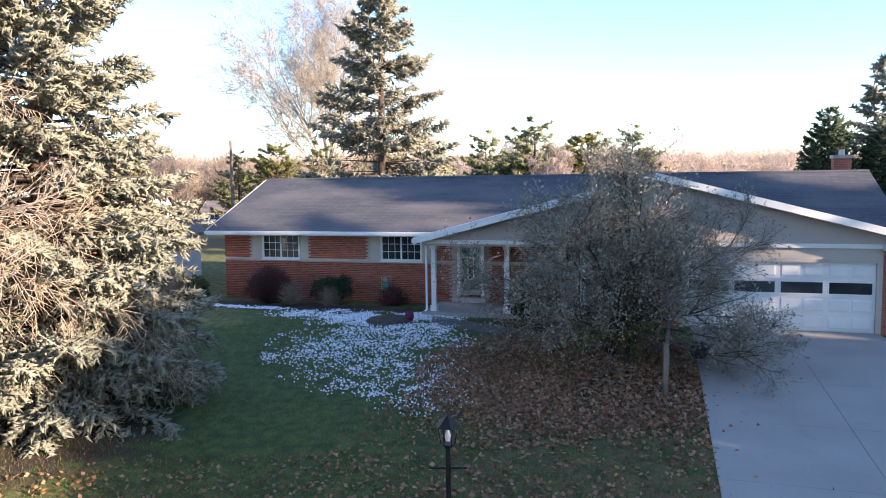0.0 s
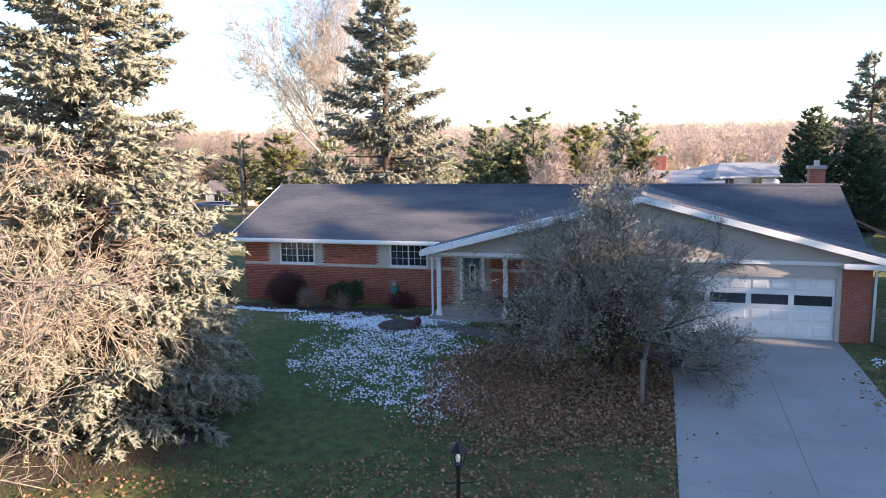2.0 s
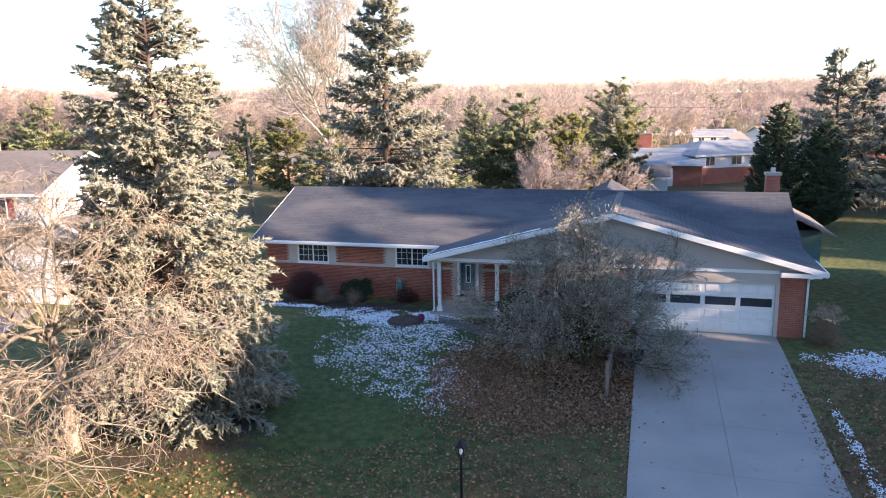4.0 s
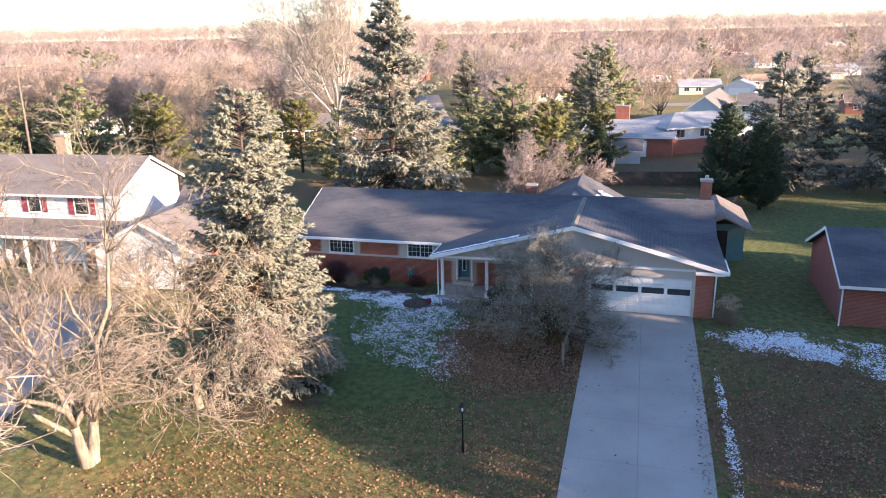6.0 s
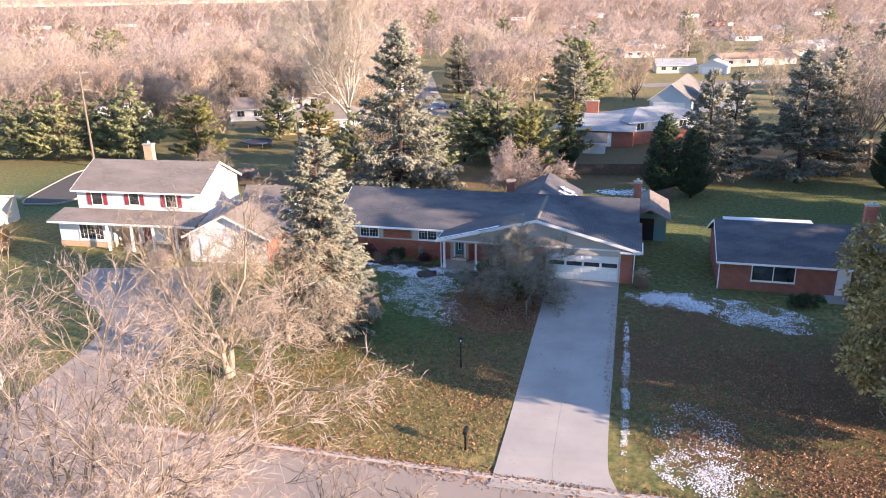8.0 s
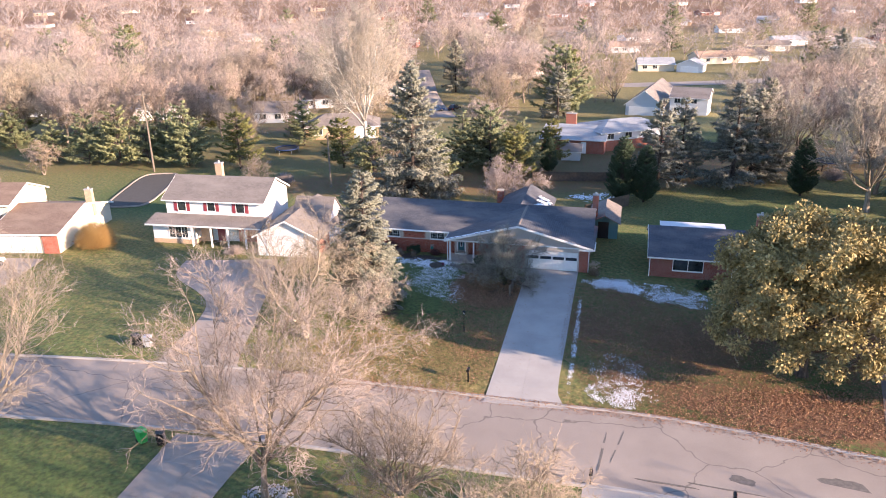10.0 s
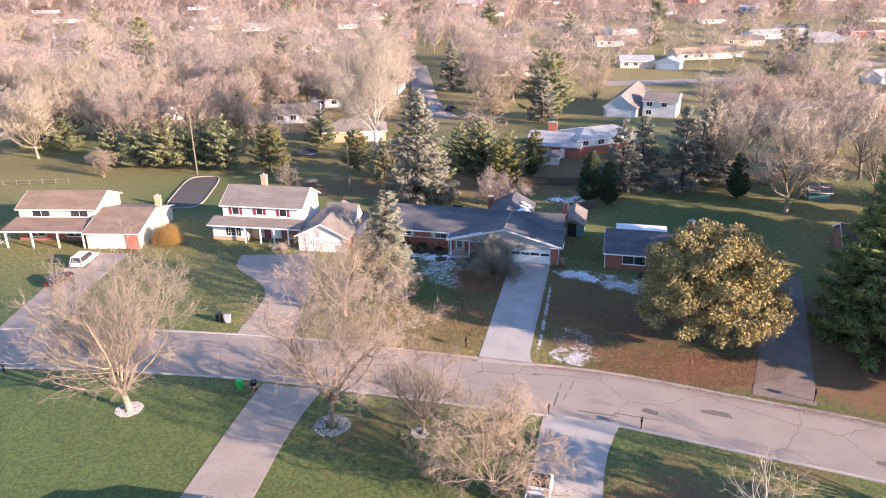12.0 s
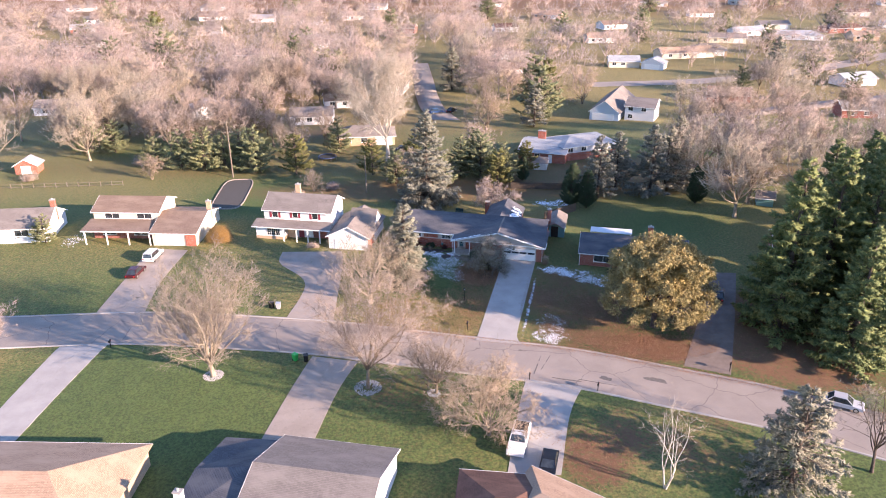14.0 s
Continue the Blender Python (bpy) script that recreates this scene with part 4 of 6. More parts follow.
def spikes(P, D, L, R):
    """Thin three-sided pyramids from P along D."""
    P, D = np.asarray(P, float), unit(np.asarray(D, float))
    n = len(P)
    L, R = np.broadcast_to(L, n)[:, None], np.broadcast_to(R, n)[:, None]
    h = np.where(np.abs(D[:, 2:3]) > 0.9, np.array([[1.0, 0, 0]]), np.array([[0, 0, 1.0]]))
    a = unit(np.cross(D, h))
    b = np.cross(D, a)
    V = np.stack([P + a * R, P - a * R * 0.5 + b * R * 0.87, P - a * R * 0.5 - b * R * 0.87, P + D * L], 1).reshape(-1, 3)
    i = np.arange(n)[:, None] * 4
    F = np.concatenate([i + np.array([[0, 1, 3]]), i + np.array([[1, 2, 3]]), i + np.array([[2, 0, 3]])], 1).reshape(-1, 3)
    return V, F


def blades(P, D, S, W):
    """Flat folded leaves: a diamond of length S and width W at P along D."""
    P, D = np.asarray(P, float), unit(np.asarray(D, float))
    n = len(P)
    r = np.random.default_rng(n)
    a = unit(np.cross(D, r.normal(size=(n, 3))))
    S, W = np.broadcast_to(S, n)[:, None], np.broadcast_to(W, n)[:, None]
    b = np.cross(D, a)
    V = np.stack([P, P + D * S * 0.5 + a * W * 0.5 + b * W * 0.12, P + D * S, P + D * S * 0.5 - a * W * 0.5 + b * W * 0.12], 1).reshape(-1, 3)
    i = np.arange(n)[:, None] * 4
    F = np.concatenate([i + np.array([[0, 1, 2]]), i + np.array([[0, 2, 3]])], 1).reshape(-1, 3)
    return V, F


def merged(*parts):
    V, F, n = [], [], 0
    for v, f in parts:
        V.append(v)
        F.append(f + n)
        n += len(v)
    return np.concatenate(V), np.concatenate(F)


def bare_tree(seed, H, fork, r0, limbs=7, spread=35, up=0.10, droop=0.0, sec=9, ter=6, twig=8, sub=3, tw=0.012, reach=1.0, lean=0.0, stems=1, thin=1.0, wig=1.0, tl=1.0, rmin=0.008):
    """Trunk and limbs as one mesh, twigs as another: trunk, limbs, branches, branchlets, then twigs in bulk."""
    r = random.Random(seed)
    g = Geo()
    P, D, L = [], [], []

    def rv():
        return Vector((r.gauss(0, 1), r.gauss(0, 1), r.gauss(0, 1))).normalized()

    def grow(p, d, length, rad, level):
        segs = (6, 5, 3)[level]
        pts, rads, dirs = [p.copy()], [rad], [d.copy()]
        for i in range(segs):
            f = (i + 1) / segs
            d = (d + rv() * wig * (0.16, 0.2, 0.22)[level] + Vector((0, 0, up - droop * (0.5 + f) * (1, 1.2, 1.5)[level]))).normalized()
            p = p + d * (length / segs)
            pts.append(p.copy())
            dirs.append(d.copy())
            rads.append(max(rad * (1 - 0.85 * f), rmin * 0.6))
        g.tube(pts, rads, (6, 4, 3)[level])
        kids = (sec, ter, twig)[level]
        for j in range(kids):
            f = r.uniform(0.22 if level == 0 else 0.1, 1.0)
            x = f * segs
            i = min(int(x), segs - 1)
            q = pts[i].lerp(pts[i + 1], x - i)
            dd = dirs[i + 1]
            side = dd.cross(rv()).normalized()
            ang = radians(r.uniform(28, 62))
            nd = dd * math.cos(ang) + side * math.sin(ang)
            if level < 2:
                grow(q, nd, length * r.uniform(0.32, 0.55) * (1.25 - 0.6 * f), max(rads[i] * 0.55, rmin * (1.6, 1.0, 1.0)[level]), level + 1)
            else:
                P.append(q), D.append(nd), L.append((length * r.uniform(0.4, 0.8) + 0.12) * tl)
    for s in range(stems):
        a = 2 * math.pi * s / max(stems, 1) + r.uniform(0, 1)
        off = Vector((math.cos(a), math.sin(a), 0)) * (0.0 if stems == 1 else r0 * 0.55)
        p = off.copy()
        pts, rads = [p - Vector((0, 0, 0.3)), p + Vector((0, 0, 0.12))], [r0 * 1.5, r0 * 1.12]
        d = (Vector((0, 0, 1)) + off * (0.0 if stems == 1 else 0.5 / r0) + Vector((lean, 0, 0))).normalized()
        for i in range(4):
            d = (d + rv() * 0.07).normalized()
            p = p + d * (fork / 4)
            pts.append(p.copy())
            rads.append(r0 * (1 - 0.09 * (i + 1)))
        g.tube(pts, rads, 9)
        n = max(2, limbs // stems)
        for i in range(n):
            az = 2 * math.pi * (i + r.uniform(-0.3, 0.3)) / n + a
            tilt = radians(spread * r.uniform(0.45, 1.2)) if i else radians(6)
            start = pts[-1] if r.random() < 0.5 else pts[-1].lerp(pts[-2], r.random())
            nd = Vector((math.cos(az) * math.sin(tilt), math.sin(az) * math.sin(tilt), math.cos(tilt)))
            grow(start, nd, (H - fork) * r.uniform(0.75, 1.0) * reach, r0 * thin * r.uniform(0.38, 0.6), 0)
    P, D, L = np.array(P), np.array(D), np.array(L)
    rg_ = np.random.default_rng(seed)
    D = unit(D + np.array([0, 0, up * 2 - droop * 2.2]))
    sets = [spikes(P, D, L, tw)]
    if sub:
        k = np.repeat(np.arange(len(P)), sub)
        t = rg_.uniform(0.15, 0.95, len(k))[:, None]
        sd = unit(D[k] + rg_.normal(0, 0.55, (len(k), 3)) + np.array([0, 0, up - droop * 1.5]))
        sets.append(spikes(P[k] + D[k] * L[k][:, None] * t, sd, L[k] * rg_.uniform(0.35, 0.75, len(k)), tw * 0.75))
    return g, merged(*sets)


def put_tree(name, geos, mats, m, label, category="tree", names=("trunk", "crown"), group=""):
    root = thing(name, m, label, category, group)
    for nm, ge, mt in zip(names, geos, mats):
        part(nm, ge, M[mt], root, smooth=(nm == "trunk"))
    return root


def conifer(seed, H, R, layers, shoots, tufts, L, W, bottom=0.06, droop=0.35, tip=0.25, taper=0.85, fan=60, ragged=0.25):
    """A spruce: whorls of drooping boughs with side shoots, each set with tufts of needles."""
    r = np.random.default_rng(seed)
    g = Geo()
    g.tube([(0, 0, -0.3), (0, 0, H * 0.3), (0.03, 0.02, H * 0.7), (0, 0, H)], [H * 0.022, H * 0.017, H * 0.008, 0.01], 8)
    nb = layers
    z = H * (bottom + (1 - bottom) * np.sort(r.uniform(0, 1, nb) ** 1.15))
    f = 1 - (z / H - bottom) / (1 - bottom)
    az = r.uniform(0, 2 * np.pi, nb)
    ln = R * np.clip(f, 0.02, 1) ** taper * r.uniform(1 - ragged, 1 + ragged * 0.5, nb) + 0.12
    slope = -droop * f + 0.55 * (1 - f)
    ax = np.stack([np.cos(az), np.sin(az), np.zeros(nb)], 1)

    def at(b, t):
        p = ax[b] * (ln[b] * t)[:, None]
        p[:, 2] = z[b] + ln[b] * (slope[b] * t + tip * t * t * f[b])
        return p
    b = np.arange(nb)
    p0, p1 = at(b, np.zeros(nb)), at(b, np.full(nb, 0.85))
    wood = spikes(p0, p1 - p0, np.linalg.norm(p1 - p0, axis=1), 0.018 + 0.012 * ln)
    m = np.maximum(2, (ln * shoots).astype(int))
    b = np.repeat(np.arange(nb), m)
    t = r.uniform(0.12, 1.0, len(b)) ** 0.75
    P = at(b, t)
    s = np.where(r.random(len(b)) < 0.5, -1.0, 1.0) * np.radians(r.uniform(20, fan, len(b)))
    ca, sa = np.cos(s), np.sin(s)
    D = np.stack([ax[b][:, 0] * ca - ax[b][:, 1] * sa, ax[b][:, 0] * sa + ax[b][:, 1] * ca, slope[b] * 0.6 - 0.12 + r.normal(0, 0.2, len(b))], 1)
    D = unit(D)
    sl = (0.30 * ln[b] * (1.2 - t) + 0.18) * r.uniform(0.6, 1.2, len(b))
    k = np.repeat(np.arange(len(b)), tufts)
    tt = r.uniform(0.05, 1.0, len(k))
    Q = P[k] + D[k] * (sl[k] * tt)[:, None]
    Q[:, 2] -= droop * 0.35 * (sl[k] * tt) ** 1.5
    ND = unit(D[k] * 0.9 + r.normal(0, 0.55, (len(k), 3)) + np.array([0, 0, 0.05]))
    return g, wood, spikes(Q, ND, L * r.uniform(0.6, 1.3, len(k)), W * r.uniform(0.7, 1.3, len(k)))


def put_conifer(name, args, mat, m, label, group="", extra=()):
    g, wood, fol = conifer(*args[0], **args[1])
    root = thing(name, m, label, "tree", group)
    part("trunk", g, M["barkdark"], root, smooth=True)
    part("branchwork", wood, M["barkdark"], root)
    part("foliage", fol, M[mat], root)
    return root


def lobed(seed, c, rad, lobes, per, size, squash=0.8, reach=(0.36, 0.95), lump=(0.13, 0.29)):
    """Leaves in lobes on a rounded crown with gaps between them."""
    r = np.random.default_rng(seed)
    az = np.arange(lobes) * 2.39996
    up = np.linspace(-0.97, 0.97, lobes)
    u = unit(np.stack([np.cos(az) * np.sqrt(1 - up * up), np.sin(az) * np.sqrt(1 - up * up), up], 1) + r.normal(0, 0.16, (lobes, 3)))
    u[:, 2] = np.where(u[:, 2] < -0.55, -u[:, 2], u[:, 2])
    cc = u * np.array(rad) * r.uniform(*reach, (lobes, 1))
    k = np.repeat(np.arange(lobes), per)
    w = unit(r.normal(size=(len(k), 3)))
    lr = (np.mean(rad) * r.uniform(*lump, lobes))[k]
    P = cc[k] + w * (lr * r.uniform(0.35, 1.2, len(k)))[:, None] * np.array([1, 1, squash]) + np.array(c)
    D = unit(w + r.normal(0, 0.7, (len(k), 3)) + np.array([0, 0, -0.3]))
    return blades(P, D, size * r.uniform(0.6, 1.4, len(k)), size * r.uniform(0.4, 0.8, len(k)))


def at(x, y, turn=0, s=1.0, dz=-0.03):
    return pose(x, y, hz(x, y) + dz, 0, 0, turn) @ Matrix.Diagonal((s, s, s, 1))


# blue spruce in the front yard, with a weeping tree before it
put_conifer("blue_spruce", ((11, 13.6, 3.7, 420, 10, 14, 0.17, 0.036), dict(bottom=0.015, droop=0.50, tip=0.20, taper=0.52, ragged=0.28)), "spruceblue", at(-9.6, 16.9), "tall blue spruce with dense drooping boughs on the front lawn")
wg = bare_tree(21, 9.4, 4.0, 0.18, limbs=16, spread=76, up=0.13, droop=0.18, sec=10, ter=9, twig=5, sub=1, tw=0.010, reach=1.12, thin=0.7, wig=1.9, tl=0.8, rmin=0.012)
put_tree("weeping_tree", wg, ("barkpale", "twigpale"), at(-11.9, 14.3, 20), "leafless weeping tree with a dense mass of pale drooping twigs")
bg = bare_tree(37, 12.8, 1.9, 0.26, limbs=10, spread=62, up=0.10, droop=0.015, sec=10, ter=8, twig=5, sub=2, tw=0.010, reach=0.96, stems=2, thin=0.95, wig=1.9, tl=0.7, rmin=0.015)
put_tree("leafless_street_tree", bg, ("barkpale", "twig"), at(-14.9, 10.1, 40), "leafless tree with a pale forked trunk beside the driveway")
# crab apple in the mulch bed
cg = bare_tree(44, 4.8, 1.2, 0.12, limbs=26, spread=84, up=0.095, droop=0.03, sec=11, ter=7, twig=6, sub=2, tw=0.008, reach=1.22, stems=4, thin=0.8, wig=1.3, tl=0.75)
crab = put_tree("crab_apple", cg, ("barkdark", "twigdark"), at(4.7, 20.0, 0), "spreading crab apple with dense dark twigs and grey buds")
rr = np.random.default_rng(3)
tv = cg[1][0].reshape(-1, 4, 3)
pick = rr.choice(len(tv), 36000)
part("bud_cover", blades(tv[pick, 3], tv[pick, 3] - tv[pick, 0] + rr.normal(0, 0.08, (36000, 3)), 0.085, 0.038), M["crab"], crab, "grey-green curled leaves and buds")

# back-yard trees
put_conifer("grey_spruce", ((12, 19.6, 6.6, 260, 7, 9, 0.38, 0.068), dict(bottom=0.04, droop=0.45, tip=0.32, taper=0.78, ragged=0.3)), "sprucegreen", at(-5.3, 53.5), "tall grey-green spruce behind the house")
spr = put_conifer("dark_spruce", ((13, 13.5, 4.6, 115, 6, 7, 0.42, 0.075), dict(bottom=0.12, droop=0.30, tip=0.2, taper=0.75)), "sprucegreen", at(31.3, 54.5), "dark layered spruce in the back yard", "back-yard spruces")
copy_thing(spr, at(42.5, 54.5, 70, 1.15))
copy_thing(spr, at(28.1, 122.9, 20, 0.95))
copy_thing(spr, at(6.4, 183.7, 120, 1.15))
copy_thing(spr, at(135, 196.5, 50, 1.2))
copy_thing(spr, at(50.5, 63, 150, 1.12))
copy_thing(spr, at(47.0, 58.5, 210, 1.05))
copy_thing(spr, at(36.5, 60.0, 330, 0.95))
ar = put_conifer("arborvitae", ((14, 9.2, 2.2, 260, 8, 7, 0.22, 0.05), dict(bottom=0.01, droop=-0.7, tip=0.3, taper=0.5, ragged=0.08)), "arbor", at(24.6, 49.5), "dense dark green columnar evergreen", "arborvitae by the fence")
copy_thing(ar, at(27.6, 48.6, 80, 0.86))
copy_thing(ar, at(50.9, 50.0, 30, 0.9))
copy_thing(ar, at(16.9, 66.8, 30, 0.62))
# tall evergreens by the east drive
ev = put_conifer("tall_evergreen", ((15, 25.5, 6.2, 210, 6, 6, 0.62, 0.13), dict(bottom=0.03, droop=0.25, tip=0.25, taper=0.7, ragged=0.28)), "pine", at(44.8, -1.5), "towering dark green evergreen beside the driveway", "evergreens by the east drive")
copy_thing(ev, at(52.5, 2.5, 100, 1.0))
copy_thing(ev, at(55.5, -7.5, 200, 0.95))
copy_thing(ev, at(61.0, 7.0, 300, 1.02))
# the next two are added behind the others to shade the east lawn
copy_thing(ev, at(57.5, 1.5, 250, 1.0))
copy_thing(ev, at(64.5, -4.0, 140, 1.04))
copy_thing(ev, at(50.0, -11.0, 30, 0.78))
copy_thing(ev, at(63.5, 24.0, 330, 0.80))
copy_thing(ev, at(70.5, 25.0, 70, 0.84))
copy_thing(ev, at(76.5, 19.0, 190, 0.92))
copy_thing(ev, at(69.0, 14.5, 110, 0.9))
# the last three stand out of view, added to shade the back yards
copy_thing(ev, at(83.0, 29.0, 20, 0.85))
copy_thing(ev, at(90.0, 37.0, 250, 0.8))
copy_thing(ev, at(84.0, 9.0, 160, 0.9))
put_conifer("street_spruce", ((16, 12.5, 5.4, 130, 7, 9, 0.36, 0.055), dict(bottom=0.05, droop=0.3, tip=0.25, taper=0.7)), "sprucegreen", at(31.6, -33.5), "broad grey-green spruce on the south side")
pn = put_conifer("yard_pine", ((17, 10.4, 4.3, 84, 6, 7, 0.40, 0.075), dict(bottom=0.1, droop=0.02, tip=0.3, taper=0.5, ragged=0.45)), "yardpine", at(-57.8, 78.3), "bushy green pine along the back fence", "back-fence pines")
for x, y, s in ((-45.4, 76.7, 1.05), (-49.5, 80, 0.9), (6.6, 75.9, 0.95), (31.5, 133.1, 1.6), (-85.9, 96.6, 0.8), (-53.3, 79.3, 0.85), (7.5, 70.6, 1.0), (2.9, 70.9, 0.9), (-27.3, 92.6, 0.85), (-71, 82, 0.75), (-12, 66, 0.8), (12.5, 66.5, 0.85), (-57.9, 265, 1.3), (-37, 197, 1.25), (-64, 80, 0.9), (-92, 96, 1.0), (34.8, 167, 1.5), (-111, 226, 1.7), (-60, 240, 1.3), (-135, 230, 1.4), (-175, 300, 1.4), (150, 199, 1.1), (225, 262, 1.2), (265, 268, 1.2), (-44, 208, 1.2), (112, 300, 1.2), (165, 325, 1.2), (-77, 36.5, 0.55), (-2, 64, 0.75), (160, 260, 1.3), (190, 230, 1.2), (-140, 300, 1.5), (-20, 330, 1.4), (70, 300, 1.5), (120, 330, 1.4), (230, 330, 1.5), (-190, 380, 1.6), (40, 400, 1.5), (150, 420, 1.6), (250, 450, 1.7), (-90, 440, 1.6), (0, 500, 1.8), (110, 170, 1.0), (140, 150, 1.1)):
    copy_thing(pn, at(x, y, x * 37 % 360, s))
py_ = put_conifer("golden_pine", ((18, 9.6, 3.6, 80, 6, 6, 0.42, 0.08), dict(bottom=0.15, droop=0.05, tip=0.3, taper=0.5, ragged=0.4)), "pineyellow", at(-35.6, 74.0), "yellow-green pine along the back fence", "golden pines")
for x, y, s in ((-17.6, 72.9, 0.9), (10.7, 63.2, 0.9), (38.5, 166, 1.45), (-50, 116, 1.1), (-41, 190, 1.3), (-36, 182, 1.2), (-148, 330, 1.5), (22, 232, 1.3), (-78, 128, 0.9), (-8, 75, 0.9), (18, 72, 0.8), (-97, 120, 1.1)):
    copy_thing(py_, at(x, y, x * 53 % 360, s))

# leafless trees, near ones of their own shape
t1 = bare_tree(51, 17.0, 1.9, 0.38, limbs=17, spread=48, up=0.11, droop=-0.01, sec=10, ter=7, twig=6, sub=2, tw=0.013, reach=0.9, thin=0.85, wig=1.2, tl=0.8, rmin=0.022)
put_tree("leafless_tree", t1, ("barkpale", "twig"), at(-34.8, -9.2), "leafless shade tree with a vase of pale limbs ringed by stones")
t2 = bare_tree(52, 16.4, 3.2, 0.26, limbs=15, spread=38, up=0.08, sec=10, ter=7, twig=6, sub=2, tw=0.011, reach=0.92, thin=0.85, wig=1.25, tl=0.75, rmin=0.018)
put_tree("leafless_tree", t2, ("bark", "twigpink"), at(-14.1, -13.0), "slender leafless tree with fine tan twigs in a stone ring")
t3 = bare_tree(53, 9.6, 1.7, 0.22, limbs=12, spread=58, up=0.07, sec=9, ter=7, twig=6, sub=1, tw=0.012, reach=0.9, thin=0.9, wig=1.4, tl=0.75, rmin=0.018)
put_tree("leafless_tree", t3, ("bark", "twig"), at(-5.3, -14.6), "small leafless tree in a stone ring by the street")
t4 = bare_tree(54, 10.4, 1.0, 0.22, limbs=18, spread=58, up=0.05, droop=0.04, sec=10, ter=7, twig=6, sub=1, tw=0.013, reach=0.95, stems=3, thin=0.95, wig=1.6, tl=0.75, rmin=0.020)
put_tree("leafless_tree", t4, ("barkpale", "twig"), at(0.6, -23.2), "broad many-stemmed leafless tree with grey-tan twigs")
t5 = bare_tree(55, 10.5, 2.6, 0.13, limbs=7, spread=28, up=0.04, sec=4, ter=3, twig=3, sub=1, tw=0.012, stems=3)
put_tree("birch", t5, ("barkwhite", "twigpale"), at(18.4, -33.0), "leafless white birch with several stems")
t6 = bare_tree(56, 11.0, 3.0, 0.2, limbs=7, spread=45, up=0.03, sec=6, ter=5, twig=6, sub=1, tw=0.012)
put_tree("leafless_tree", t6, ("barkdark", "twigdark"), at(41.5, -31.5), "dark leafless tree at the street corner")
t7 = bare_tree(57, 26.0, 6.0, 0.5, limbs=12, spread=32, up=0.07, sec=10, ter=8, twig=7, sub=2, tw=0.026, thin=0.75, wig=1.2, tl=0.8)
put_tree("cottonwood", t7, ("barkwhite", "twigpale"), at(-14.4, 84.5), "huge leafless tree with white limbs behind the spruce")
t8 = bare_tree(58, 7.0, 0.9, 0.2, limbs=13, spread=66, up=0.06, sec=9, ter=7, twig=6, sub=2, tw=0.018, stems=3, thin=0.9, wig=1.5, tl=0.8)
put_tree("leafless_shrub_tree", t8, ("bark", "twigpink"), at(7.6, 46.5), "round leafless ornamental tree with reddish twigs")
m1 = bare_tree(61, 16.0, 3.0, 0.34, limbs=12, spread=54, up=0.10, sec=7, ter=5, twig=5, sub=1, tw=0.036, reach=0.9, thin=0.85, wig=1.4, tl=0.8)
m2 = bare_tree(62, 16.0, 3.6, 0.28, limbs=12, spread=44, up=0.09, sec=7, ter=5, twig=5, sub=1, tw=0.036, reach=0.92, thin=0.8, wig=1.3, tl=0.8)
m3 = bare_tree(63, 12.5, 1.6, 0.28, limbs=13, spread=60, up=0.09, sec=7, ter=5, twig=5, sub=1, tw=0.034, reach=0.92, stems=2, thin=0.85, wig=1.5, tl=0.8)
a1 = put_tree("yard_tree", m1, ("barkpale", "twigpale"), at(-89.2, 88.5), "leafless yard tree with pale limbs", group="leafless yard trees")
a2 = put_tree("yard_tree", m2, ("bark", "twigpink"), at(-49, 116), "leafless yard tree with reddish-tan twigs", group="leafless yard trees")
a3 = put_tree("yard_tree", m3, ("bark", "twig"), at(13.4, 119), "many-stemmed leafless tree with tan twigs", group="leafless yard trees")
spots = [(a1, -95.3, 99.6, 1.05), (a3, 50.1, 158, 1.0), (a1, -23.8, 127.4, 0.75), (a2, -42.6, 197.6, 0.8), (a1, 51.6, 59.5, 1.0), (a1, 55.9, 41.7, 1.2), (a2, 64.3, 72.5, 0.95), (a2, 78.4, 59.4, 1.25), (a2, 67.2, 60, 1.15),
         (a2, -118, 113, 1.0), (a1, -82.7, 115.9, 1.0), (a3, -9.6, 66.0, 0.7), (a2, 116.9, 110.4, 1.0), (a2, 94, 103.9, 1.05), (a2, -70, 92, 0.9), (a3, -40, 90, 0.8), (a3, -68.7, 72.5, 0.5), (a2, 84, 78, 1.1), (a2, 100, 66, 1.1), (a3, 88, 44, 1.0),
         (a3, -66, 100, 1.0), (a3, -20, 108, 0.8), (a1, 72, 44, 1.15), (a2, 110, 84, 1.15), (a3, -30, 62, 0.4), (a1, -110, 84, 0.9), (a3, -32, 106, 0.8), (a3, -103, 66, 0.5), (a2, -60, 125, 1.0), (a1, 104, 120, 1.1), (a2, 80, 104, 1.0),
         (a2, 62, 50, 1.1), (a3, 70, 68, 1.0), (a2, 58, 66, 1.0), (a1, 96, 52, 1.1), (a2, 90, 60, 1.1), (a2, 74, 84, 1.1), (a2, 66, 96, 1.0), (a3, 60, 84, 0.9), (a2, -66, -5, 0.6), (a2, 8, 82, 0.7), (a3, -51.4, 175, 1.3), (a3, -58, 168, 1.2), (a1, 16, 214, 1.2), (a3, 22, 226, 1.1), (a2, 10, 262, 1.3), (a1, 37, 240, 1.2)]
for n, (o, x, y, s) in enumerate(spots):
    copy_thing(o, at(x, y, n * 67 % 360, s))
